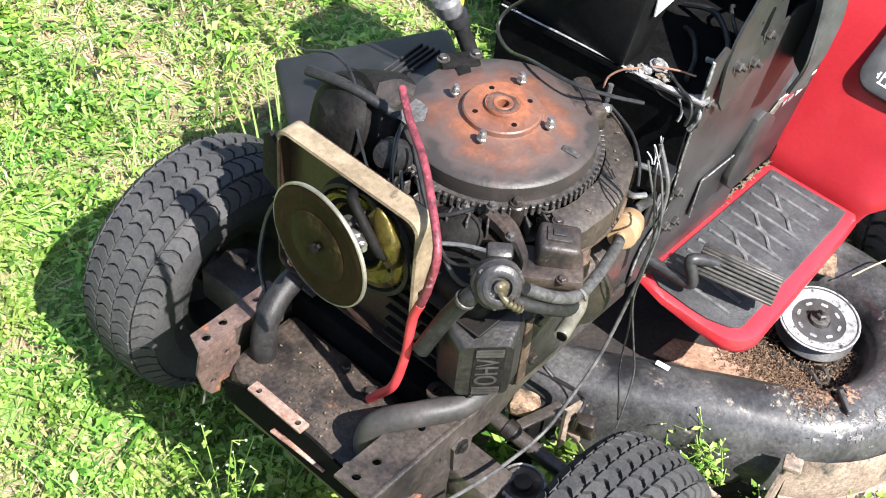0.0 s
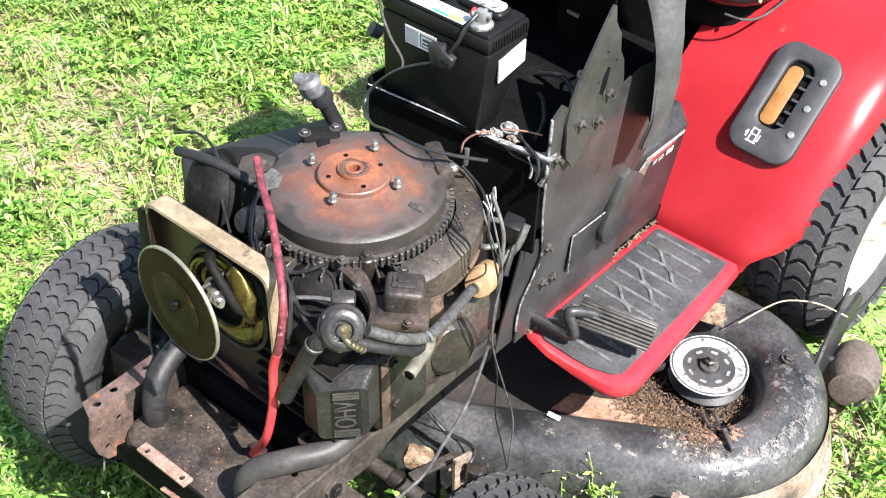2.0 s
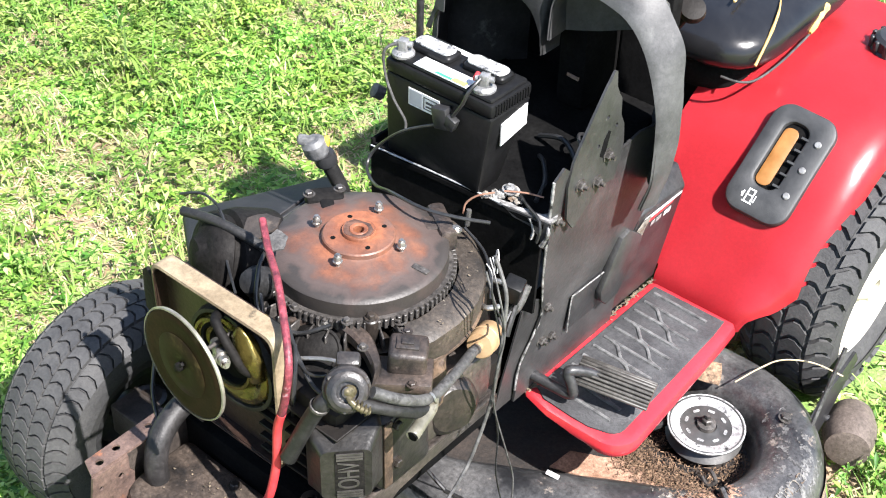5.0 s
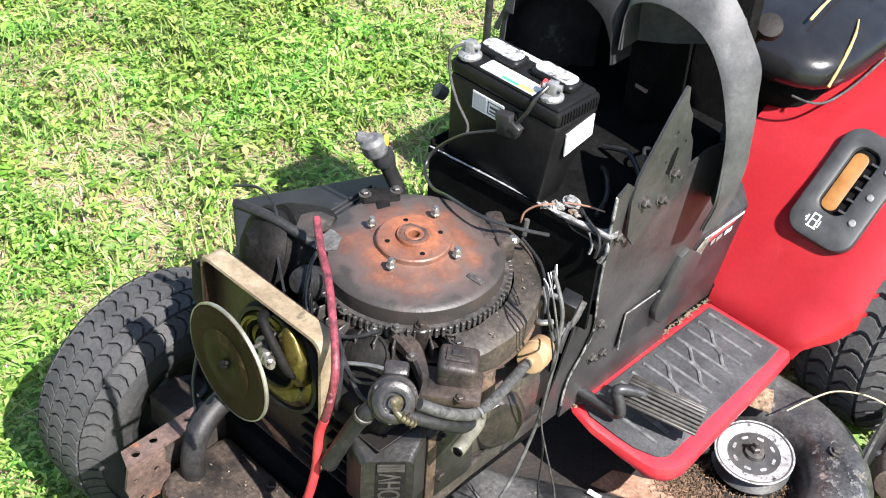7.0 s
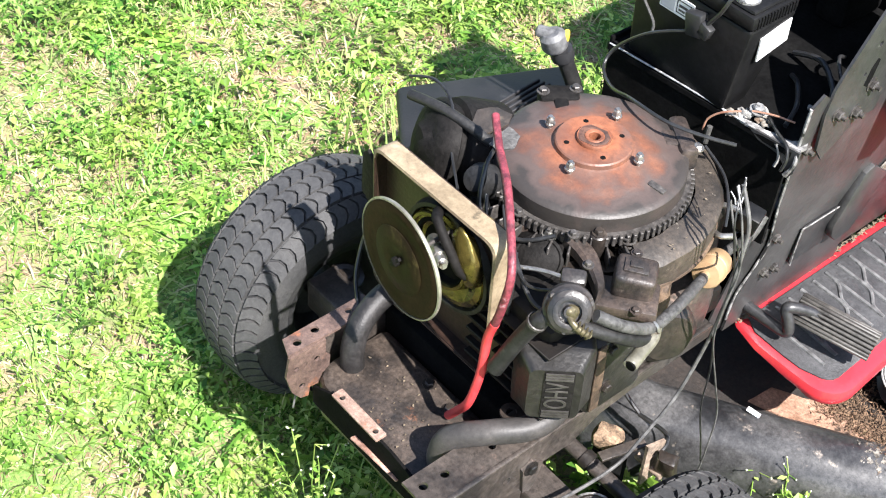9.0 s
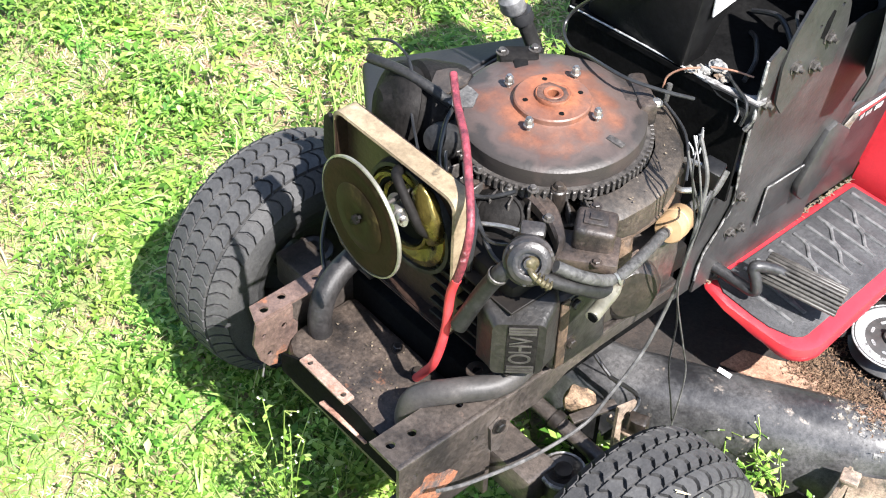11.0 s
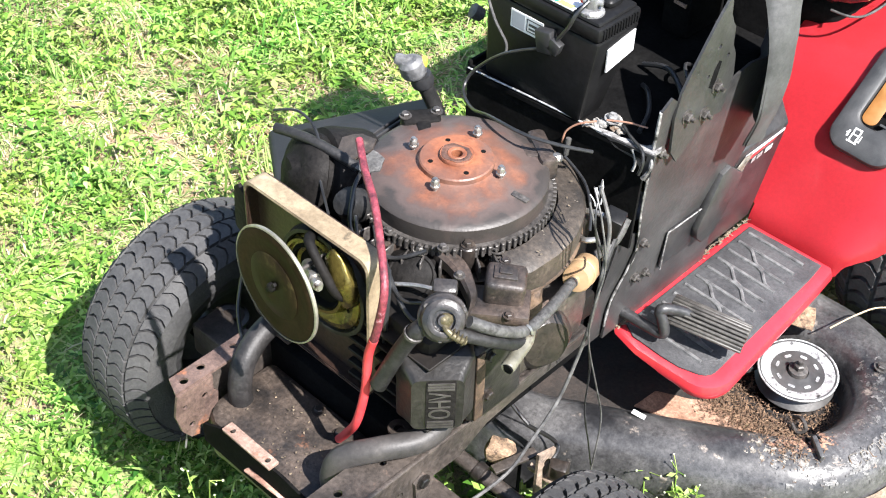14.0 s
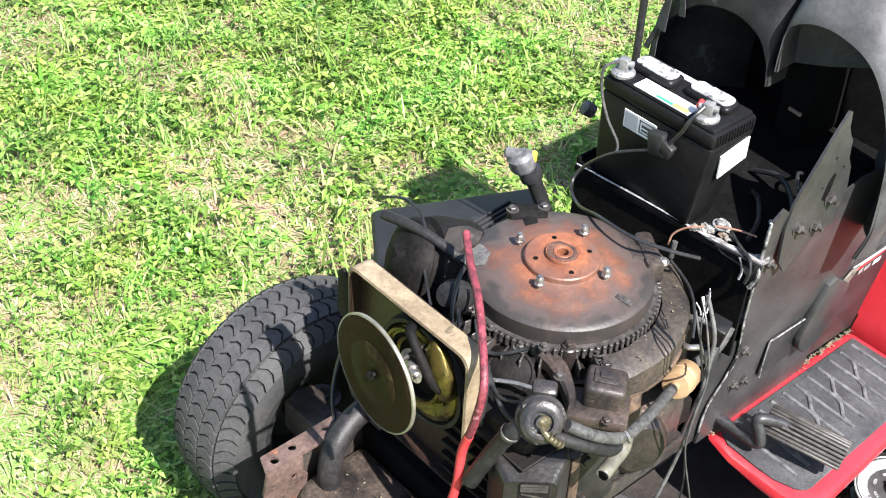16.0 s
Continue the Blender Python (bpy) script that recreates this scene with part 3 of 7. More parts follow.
def build_ground():
    def axis(lo, hi):
        inner = list(np.arange(lo, hi + 0.001, 0.09))
        far = [0.3, 0.9, 2, 5, 12, 30, 80, 200]
        return [lo - d for d in reversed(far)] + inner + [hi + d for d in far]
    xs, ys = axis(-5.0, 2.2), axis(-1.6, 5.0)
    verts = [(x, y, ground_height(x, y) if -6 < x < 3 and -2.5 < y < 6 else 0.0) for y in ys for x in xs]
    n = len(xs)
    faces = [(j * n + i, j * n + i + 1, (j + 1) * n + i + 1, (j + 1) * n + i) for j in range(len(ys) - 1) for i in range(n - 1)]
    me = bpy.data.meshes.new("ground")
    me.from_pydata(verts, [], faces)
    me.materials.append(SOIL)
    me.shade_smooth()
    tagged(new("ground", me), "sunlit lawn soil under weedy grass", "ground", kind="structure")


build_ground()


def scatter(count, rng):
    """Places on the lawn, thickest round the mower, thinning outwards."""
    out = np.empty((0, 2))
    while len(out) < count:
        m = count
        d = 0.30 + 5.6 * rng.random(m) ** 0.80
        a = np.radians(rng.uniform(-12, 196, m))
        main = rng.random(m) < 0.72
        d[main], a[main] = 0.30 + 4.5 * rng.random(main.sum()) ** 0.72 + np.abs(rng.normal(0, 0.25, main.sum())), np.radians(rng.uniform(94, 184, main.sum()) + rng.normal(0, 7, main.sum()))
        x, y = 0.72 + d * np.cos(a), -0.95 + d * np.sin(a)
        wide = rng.random(m) < 0.15
        x[wide], y[wide] = rng.uniform(-4.9, 4.5, wide.sum()), rng.uniform(-4.0, 4.9, wide.sum())
        ok = (x > -4.9) & (x < 4.5) & (y > -4.0) & (y < 4.9)
        out = np.concatenate([out, np.stack([x[ok], y[ok]], 1)])
    return out[:count]


def lawn(name, label, material, count, seed, shape, keep, per=1, stand=(0.0, 0.0)):
    """Leaves of one kind in one mesh. shape: each leaf's points; per: leaves that spread from one stem, which is stand high."""
    rng = np.random.default_rng(seed)
    pts = scatter(count // per, rng)
    patch = np.array([noise.noise(Vector((x * 2.4, y * 2.4, 128.39))) + 0.7 * noise.noise(Vector((x * 6.5, y * 6.5, 123.39))) for x, y in pts])
    patch -= 0.40 * np.clip((0.10 - pts[:, 1]) / 0.6, 0, 1)
    under = (np.abs(pts[:, 0]) < 0.5) & (pts[:, 1] > 0.0) & (pts[:, 1] < 1.2)
    ok = keep(patch, rng) & (~under | (rng.random(len(pts)) < 0.25))
    pts = pts[ok]
    base = np.array([ground_height(x, y) for x, y in pts])
    clump = np.array([noise.noise(Vector((x * 6.5, y * 6.5, 11))) + 0.5 * noise.noise(Vector((x * 15, y * 15, 5))) for x, y in pts])
    tall = np.clip(1.0 + 1.3 * clump, 0.30, 2.0)
    n = len(pts)
    base = base + rng.uniform(*stand, n) * tall
    turn = rng.uniform(0, 2 * np.pi, n)
    size = np.clip(rng.normal(1.0, 0.25, n), 0.5, 1.6) * (1.0 - 0.28 * np.clip((0.10 - pts[:, 1]) / 0.6, 0, 1))
    pts, base, tall, turn, size = (np.repeat(q, per, axis=0) for q in (pts, base, tall, turn, size))
    k = len(pts)
    local, faces = shape(k, rng)
    local = local * size[:, None, None]
    yaw = turn + np.tile(np.arange(per), n) * 2 * np.pi / per + rng.normal(0, 0.35, k)
    c, s = np.cos(yaw)[:, None], np.sin(yaw)[:, None]
    out = np.empty_like(local)
    out[..., 0] = local[..., 0] * c - local[..., 1] * s + pts[:, 0:1]
    out[..., 1] = local[..., 0] * s + local[..., 1] * c + pts[:, 1:2]
    out[..., 2] = local[..., 2] * tall[:, None] + base[:, None]
    nv = local.shape[1]
    f = (np.arange(k)[:, None, None] * nv + np.array(faces)[None]).reshape(-1, len(faces[0]))
    me = bpy.data.meshes.new(name)
    me.vertices.add(k * nv)
    me.vertices.foreach_set("co", out.reshape(-1).astype(np.float32))
    me.loops.add(f.size)
    me.loops.foreach_set("vertex_index", f.reshape(-1).astype(np.int32))
    me.polygons.add(len(f))
    me.polygons.foreach_set("loop_start", (np.arange(len(f)) * f.shape[1]).astype(np.int32))
    me.update(calc_edges=True)
    me.materials.append(material)
    tagged(new(name, me), label, name, kind="stuff")


def leaf_shape(lo, hi, wide, lift, tilt):
    def make(k, rng):
        ln = rng.uniform(lo, hi, k)[:, None]
        w = ln * rng.uniform(wide * 0.75, wide * 1.25, k)[:, None]
        t = rng.uniform(-tilt * 0.4, tilt, k)[:, None]
        h = rng.uniform(*lift, k)[:, None]
        u = np.array([0, 0.5, 0.5, 1.0, 0.45])[None] * ln
        v = np.array([0, -0.5, 0.5, 0.0, 0.0])[None] * w
        out = np.empty((k, 5, 3))
        out[..., 0], out[..., 1] = u * np.cos(t), v
        out[..., 2] = h + u * np.sin(t) + np.abs(v) * 0.35 - (u / ln) ** 2 * ln * 0.25
        return out, [(0, 1, 4), (0, 4, 2), (1, 3, 4), (2, 4, 3)]
    return make


def blade_shape(lo, hi, wide, lean):
    def make(k, rng):
        ln = rng.uniform(lo, hi, k)[:, None]
        w = rng.uniform(wide * 0.7, wide * 1.3, k)[:, None]
        t = rng.uniform(*lean, k)[:, None]
        u = np.array([0, 0, 0.5, 0.5, 1.0])[None]
        v = np.array([-0.5, 0.5, -0.45, 0.45, 0.0])[None]
        out = np.empty((k, 5, 3))
        bend = t * (0.6 + 0.7 * u)
        out[..., 0], out[..., 1], out[..., 2] = ln * u * np.sin(bend), v * w, ln * u * np.cos(bend) + 0.002
        return out, [(0, 1, 2), (1, 3, 2), (2, 3, 4)]
    return make


lawn("weeds", "low broad-leaved green weeds covering the lawn", LEAF, 480000, 1, leaf_shape(0.008, 0.026, 0.42, (0.0, 0.004), 0.80), lambda p, r: r.random(len(p)) < np.clip(0.88 + 2.0 * p, 0.18, 1), 5, (0.002, 0.038))
lawn("grass", "thin green and straw-coloured grass blades", BLADE, 195000, 2, blade_shape(0.020, 0.070, 0.0034, (0.45, 1.50)), lambda p, r: r.random(len(p)) < np.clip(0.75 + 0.6 * p, 0.50, 1))
lawn("thatch", "dry straw lying between the grass", THATCH, 225000, 3, blade_shape(0.010, 0.042, 0.0026, (1.2, 1.55)), lambda p, r: r.random(len(p)) < np.clip(0.50 - 1.9 * p, 0.08, 1))
lawn("tall_grass", "broad blades of taller green grass in tufts", LEAF, 15000, 4, blade_shape(0.05, 0.12, 0.0058, (0.5, 1.35)), lambda p, r: (p > 0.05) & (r.random(len(p)) < 0.6), 5)


# ---- tyres and wheels ----
def tyre_profile(R, W, rim):
    """Half the tyre's section: (along the axle, radius), from the tread's middle to the bead."""
    h = W / 2
    return [(0, R), (h * 0.38, R - 0.0015), (h * 0.66, R - 0.0055), (h * 0.85, R - 0.014), (h * 0.955, R - 0.032), (h, R - 0.064),
            (h * 0.985, rim + 0.034), (h * 0.86, rim + 0.012), (h * 0.72, rim)]


def tyre_mesh(R, W, rim, seg=72):
    half = tyre_profile(R, W, rim)
    prof = [(r, -a) for a, r in reversed(half)] + [(r, a) for a, r in half[1:]]
    return lathe(prof, (0, 0, 0), (1, 0, 0), seg, closed=True)


def surface_of(R, W, rim):
    half = tyre_profile(R, W, rim)

    def at(s, ang, lift):
        """s: along the section from the middle, in metres; ang: radians about the axle."""
        side, left = (1 if s >= 0 else -1), abs(s)
        for (a0, r0), (a1, r1) in zip(half, half[1:]):
            d = math.hypot(a1 - a0, r1 - r0)
            if left <= d or (a1, r1) == half[-1]:
                f = left / d
                a, r = a0 + (a1 - a0) * f, r0 + (r1 - r0) * f
                na, nr = -(r1 - r0) / d, (a1 - a0) / d
                a, r = a + na * lift, r + nr * lift
                return Vector((a * side, r * math.sin(ang), r * math.cos(ang)))
            left -= d
    return at


def prism(bm, at, outline, lift, draft=0.945):
    cs, ca = sum(p[0] for p in outline) / len(outline), sum(p[1] for p in outline) / len(outline)
    low = [bm.verts.new(at(s, a, -0.001)) for s, a in outline]
    top = [bm.verts.new(at(cs + (s - cs) * draft, ca + (a - ca) * draft, lift)) for s, a in outline]
    n = len(outline)
    for k in range(n):
        q = (k + 1) % n
        bm.faces.new((low[k], low[q], top[q], top[k]))
    if n == 6:
        bm.faces.new((top[0], top[1], top[4], top[5]))
        bm.faces.new((top[1], top[2], top[3], top[4]))
    else:
        bm.faces.new(top)


def turf_tread(R, W, rim, rows, cols, lift, g=0.0008, fill=0.88, bend=0.46):
    bm = bmesh.new()
    at = surface_of(R, W, rim)
    span = W * 1.12
    da, ds = 2 * math.pi / rows, span / cols
    for i in range(rows):
        for j in range(cols):
            a0 = (i + 0.5 * (j % 2)) * da
            s0 = -span / 2 + j * ds
            w, d = da * fill, da * bend
            arc = [(s0 + g + (ds - 2 * g) * u, a0 + d * math.sin(math.pi * u) ** 1.3) for u in (0, 0.16, 0.36, 0.64, 0.84, 1)]
            prism(bm, at, arc + [(p, q + w) for p, q in arc[::-1]], lift)
    return bm


def rim_mesh(rim, W, out):
    s = out
    return lathe([(0.022, s * W * 0.40), (0.03, s * W * 0.30), (rim * 0.55, s * W * 0.16), (rim * 0.8, s * W * 0.20), (rim * 0.93, s * W * 0.36), (rim + 0.008, s * W * 0.385),
                  (rim + 0.004, s * W * 0.30), (rim - 0.004, -s * W * 0.30), (rim + 0.008, -s * W * 0.385), (rim * 0.9, -s * W * 0.36), (rim * 0.75, 0), (0.022, 0)], (0, 0, 0), (1, 0, 0), 40, closed=True)


def wheel(name, parent, m, R, W, rim, out, tread, rim_mat, label):
    t = part("tyre", tyre_mesh(R, W, rim), RUBBER)
    k = part("tread", tread, RUBBER)
    r = part("rim", rim_mesh(rim, W, out), rim_mat)
    hub = new(name)
    hub.parent = parent
    hub.matrix_parent_inverse = Matrix.Translation(-parent.location)
    hub.matrix_basis = m
    tagged(hub, label)
    for o in (t, k, r):
        o.parent = hub
    return hub


# ---- the mower's body ----
mower = thing("riding_mower", (0, 0.45, 0), "old red riding lawn mower with the hood off, on grass", "lawn mower")
FR, FW, FRIM = 0.200, 0.140, 0.10
for sx, wx, wy, ww, r, rows, cols, gap, fill, bend in ((1, 0.3425, -0.147, FW, 0.1965, 50, 6, 0.0014, 0.76, 0.34), (-1, -0.421, -0.130, 0.152, FR, 56, 5, 0.0008, 0.845, 0.46)):
    wheel("front_wheel", mower, pose(wx, wy, r - 0.006, 0, 0, 0), r, ww, FRIM, sx, turf_tread(r, ww, FRIM, rows, cols, 0.0066, gap, fill, bend), BLACK, "worn front wheel with wavy turf tread")
RR, RW, RRIM = 0.224, 0.175, 0.132
for sx in (1, -1):
    wheel("rear_wheel", mower, pose(sx * 0.320, 0.952, RR - 0.002), RR, RW, RRIM, sx, turf_tread(RR, RW, RRIM, 40, 4, 0.008, 0.0026, 0.76), WHEELWHITE, "larger rear wheel with deep lugs and off-white rim")

# frame: a channel on either side
holes = [(0.128, -0.367, 0.006), (0.130, -0.335, 0.006), (0.134, -0.262, 0.005)]
part("frame_rail", join(sheet_z(0.420, [(0.108, -0.384), (0.160, -0.384), (0.160, 0.11), (0.108, 0.11)], 0.005, holes),
                        sheet_x(0.160, [(-0.384, 0.292), (-0.384, 0.425), (0.11, 0.425), (0.11, 0.404), (-0.04, 0.402), (-0.10, 0.396), (-0.150, 0.372), (-0.205, 0.374), (-0.232, 0.378), (-0.240, 0.292)], 0.005, [(-0.360, 0.393, 0.005), (-0.262, 0.385, 0.006)]),
                        box(0.158, 0.1655, -0.384, 0.11, 0.4195, 0.4265, 0.0025)), RAIL, mower, "oily black frame rail with bolt holes")
part("rail_flange", box(0.115, 0.16, -0.384, -0.240, 0.292, 0.297, 0.001), RAIL, mower)
# Added inner rail, its black stands for the deep shade beside the frame.
part("inner_rail", box(0.060, 0.084, -0.05, 0.40, 0.30, 0.42, 0.003), DARK, mower, "inner frame rail, black for the deep shade")
part("axle_bracket", join(sheet_x(0.1655, [(-0.236, 0.345), (-0.240, 0.392), (-0.222, 0.400), (-0.205, 0.385), (-0.214, 0.350), (-0.224, 0.338)], 0.005, [(-0.224, 0.385, 0.006)]), box(0.08, 0.150, -0.225, -0.215, 0.22, 0.36, 0.002)), RAIL, mower, "brown oily axle bracket")
part("lug_bolt", bolt_mesh((0.1705, -0.226, 0.388), (1, 0, 0), 0.008, 0.006), GREASE, mower)
part("rust_patch", plate([(-0.383, 0.345), (-0.372, 0.353), (-0.361, 0.364), (-0.349, 0.366), (-0.343, 0.379), (-0.331, 0.377), (-0.320, 0.366), (-0.303, 0.361), (-0.289, 0.345), (-0.294, 0.334), (-0.309, 0.330), (-0.320, 0.318), (-0.331, 0.310), (-0.340, 0.299), (-0.383, 0.299)], 0.0008, Matrix.Translation((0.1653, 0, 0)) @ FACE_X), ORANGERUST, mower, "orange rust where the paint came off")
# Far rail, its web deepened out of sight to shade the far tyre.
part("frame_rail", join(sheet_x(-0.165, [(-0.325, 0.30), (-0.345, 0.40), (-0.33, 0.41), (0.25, 0.41), (0.25, 0.20), (-0.25, 0.20)], 0.005), sheet_z(0.406, [(-0.16, -0.2), (-0.12, -0.2), (-0.12, 0.25), (-0.16, 0.25)], 0.005)), RAIL, mower)
# rusty bracket at the end of the far rail
part("end_bracket", join(sheet_z(0.419, [(-0.170, -0.365), (-0.141, -0.376), (-0.141, -0.23), (-0.172, -0.23)], 0.004, [(-0.1535, -0.353, 0.006), (-0.1585, -0.321, 0.006), (-0.1585, -0.265, 0.005)]),
                         plate([(-0.376, 0.419), (-0.383, 0.385), (-0.375, 0.350), (-0.362, 0.330), (-0.349, 0.326), (-0.346, 0.342), (-0.331, 0.340), (-0.325, 0.356), (-0.313, 0.364), (-0.311, 0.384), (-0.318, 0.394), (-0.317, 0.419)], 0.004,
                               Matrix.Translation((-0.142, 0, 0)) @ FACE_X, [(-0.359, 0.353, 0.005), (-0.333, 0.391, 0.005), (-0.366, 0.392, 0.004)])), RUSTY, mower, "rusty bent steel bracket with bolt holes")
part("rust_patch", plate([(-0.356, 0.349), (-0.344, 0.3415), (-0.333, 0.3425), (-0.328, 0.357), (-0.317, 0.366), (-0.315, 0.381), (-0.328, 0.379), (-0.340, 0.367)], 0.0008, Matrix.Translation((-0.1395, 0, 0)) @ FACE_X), ORANGERUST, mower)
# front cross strip
part("front_strip", sheet_z(0.384, rounded(-0.079, 0.017, -0.3525, -0.3350, 0.002), 0.003, [(-0.066, -0.344, 0.0042), (0.004, -0.3435, 0.0042)]), TAN, mower, "bare tan steel strip with bolt holes")
# The plate is black, darkened further for the shade below the strip.
part("front_plate", sheet_y(-0.3435, [(-0.130, 0.318), (0.115, 0.318), (0.115, 0.37), (0.04, 0.383), (-0.075, 0.383), (-0.130, 0.352)], 0.004), DARK, mower, "greasy black front plate, darkened for the shade on it")
part("lower_strip", moved(lumpy(refine(box(-0.046, 0.046, -0.006, 0.006, -0.002, 0.002, 0.0015), 2), 0.0012, 60), pose(0.011, -0.348, 0.342, -18, 0, 3)), FLAKY, mower, "rusty pale lower strip")

# axle, spindles and tie rod
part("front_axle", join(lumpy(refine(box(-0.35, 0.212, -0.205, -0.150, 0.232, 0.290, 0.006), 1), 0.002, 30)), RAIL, mower, "brown oily front axle")
for x0, x1 in ((0.222, 0.36), (-0.325, -0.42)):
    part("spindle", join(cyl((x0, -0.150, 0.15), (x0, -0.150, 0.276), 0.024, seg=18, bevel=0.004), lathe([(0.012, 0.274), (0.030, 0.276), (0.031, 0.283), (0.024, 0.286), (0.013, 0.282), (0.012, 0.288), (0, 0.289)], (x0, -0.150, 0), (0, 0, 1), 20),
                         cyl((x0, -0.155, 0.197), (x1, -0.155, 0.197), 0.013)), GREASE, mower, "steering spindle with washer")
part("tie_rod", tube([(0.04, -0.103, 0.288), (0.113, -0.092, 0.275), (0.203, -0.084, 0.260), (0.262, -0.078, 0.250)], 0.0115, 12), RAIL, mower, "black steering tie rod")
part("rod_collar", lathe([(0.0115, -0.008), (0.0145, -0.007), (0.0145, 0.007), (0.0115, 0.008)], (0.150, -0.088, 0.269), (0.9, 0.08, -0.15), 16, closed=True), GREASE, mower)
part("drag_link", obox((0.138, 0.004, 0.205), (0.016, 0.075, 0.006), 0, 6, -16, 0.001), RAIL, mower, "flat steel link")
part("spindle_rim", lathe([(0.026, 0.2845), (0.0315, 0.2840), (0.0315, 0.2795), (0.026, 0.280)], (0.222, -0.150, 0), (0, 0, 1), 24, closed=True), RUSTEDGE, mower, "scraped bright washer edge")
part("steering_arm", join(box(0.25, 0.285, -0.165, -0.075, 0.225, 0.236, 0.003), bolt_mesh((0.268, -0.088, 0.256), (0, 0, 1), 0.010, 0.012)), GREASE, mower)

# foot rest with its mat
STEP = [(0.090, 0.658), (0.088, 0.290), (0.102, 0.278), (0.150, 0.267), (0.192, 0.2664), (0.198, 0.2663), (0.215, 0.266)] + [(0.247 + 0.050 * math.sin(a), 0.317 - 0.050 * math.cos(a)) for a in np.radians([5, 20, 35, 50, 65, 85])] + [(0.277, 0.600), (0.272, 0.648), (0.264, 0.658)]
step_bm = plate(STEP, 0.032, Matrix.Translation((0, 0, 0.231)), bevel=0.013)
# The front lip thins to the left in place of a shadow on it.
for v in step_bm.verts:
    if v.co.y < 0.33 and v.co.z < 0.2535:
        v.co.z = max(v.co.z, float(np.interp(v.co.x, (0.12, 0.19, 0.262), (0.2530, 0.247, 0.231))))
part("foot_rest", step_bm, RED, mower, "scuffed red foot rest")
MATS = [(0.109, 0.640), (0.107, 0.298), (0.132, 0.283), (0.190, 0.280), (0.222, 0.281)] + [(0.238 + 0.031 * math.sin(a), 0.313 - 0.026 * math.cos(a)) for a in np.radians([10, 30, 50, 70, 90])] + [(0.256, 0.600), (0.251, 0.642)]
pad = part("rubber_mat", plate(MATS, 0.004, Matrix.Translation((0, 0, 0.2625)), bevel=0.0015), PAD, mower, "worn grey rubber foot mat with raised ribs")
def mat_rib(pts):
    bm = tube([(x, y, 0.2672) for x, y in pts], 0.0035, 8, 5)
    for v in bm.verts:
        v.co.z = 0.2668 + (v.co.z - 0.2672) * 0.85
    part("rib", bm, RIBTOP, pad)


for row in range(11):
    y0 = 0.622 - row * 0.0305
    mat_rib([(0.119, y0), (0.165, y0 - 0.001), (0.229 + 0.012 * row / 10, y0 - 0.004)])
    if row % 2 and row < 10:
        mat_rib([(0.136, y0 - 0.001), (0.150, y0 - 0.006), (0.160, y0 - 0.016), (0.172, y0 - 0.027), (0.186, y0 - 0.031)])
    elif 0 < row < 10:
        mat_rib([(0.176, y0 - 0.002), (0.190, y0 - 0.007), (0.200, y0 - 0.017), (0.212, y0 - 0.029), (0.226, y0 - 0.033)])

# pedal
part("pedal_rod", tube([(0.05, 0.291, 0.292), (0.094, 0.291, 0.292), (0.150, 0.295, 0.290), (0.170, 0.297, 0.290), (0.176, 0.298, 0.297), (0.170, 0.298, 0.315), (0.163, 0.298, 0.329), (0.166, 0.304, 0.334), (0.183, 0.327, 0.325), (0.195, 0.338, 0.316)], 0.0092, 12), BLACK, mower, "bent black pedal rod")
PEDAL = pose(0.222, 0.345, 0.310, 20, 3, 15)
pedal = part("pedal_pad", moved(box(-0.061, 0.061, -0.019, 0.019, -0.012, 0.0085, 0.004), PEDAL), PEDALRUB, mower, "ribbed black rubber brake pedal")
for k in range(9):
    a = radians(-62 + k * 15.5)
    part("rib", moved(obox((0, 0.024 * math.sin(a) * 1.05, 0.012 * math.cos(a)), (0.126, 0.0050, 0.009), -math.degrees(a) * 0.8, 0, 0, 0.0015, 1), PEDAL), PEDALRUB, pedal)



# ---- fender ----
def fender():
    prof = [(0.657, 0.236), (0.659, 0.255), (0.668, 0.282), (0.700, 0.322), (0.745, 0.374), (0.800, 0.432), (0.850, 0.477), (0.905, 0.516), (0.97, 0.546), (1.05, 0.562), (1.16, 0.568), (1.32, 0.566)]
    prof = [(p.x, p.y) for p in smooth_path([(y, z, 0) for y, z in prof], 6)]
    us = np.linspace(0, 1, 48)
    bm = bmesh.new()
    rows = []
    for y, z in prof:
        row = []
        f = min(1, max(0, (y - 0.66) / 0.30))
        f = f * f * (3 - 2 * f)
        edge = float(np.interp(y, (0.657, 0.668, 0.69, 0.73, 0.80, 0.87, 1.0), (0.268, 0.285, 0.307, 0.334, 0.345, 0.350, 0.353)))
        drop = float(np.interp(y, (0.657, 0.70, 0.74, 0.80, 0.90, 1.05), (0.010, 0.040, 0.055, 0.060, 0.060, 0.055)))
        inner = 0.092 - 0.10 * min(1, max(0, (y - 0.672) / 0.03))
        for u in us:
            x = inner + (edge - inner) * u
            v = max(0.0, (u - 0.74) / 0.26)
            c = 1 - math.sqrt(max(0.0, 1 - v * v))
            hump = 0.010 * f * math.sin(math.pi * min(1, u / 0.85))
            row.append(bm.verts.new((x, y + 0.010 * c * (1 - f), max(0.235, z - drop * c) + hump)))
        rows.append(row)
    for a, b in zip(rows, rows[1:]):
        for i in range(len(us) - 1):
            bm.faces.new((a[i], a[i + 1], b[i + 1], b[i]))
    bmesh.ops.solidify(bm, geom=bm.faces[:], thickness=0.006)
    return bm


part("fender", fender(), RED, mower, "glossy red rear fender")
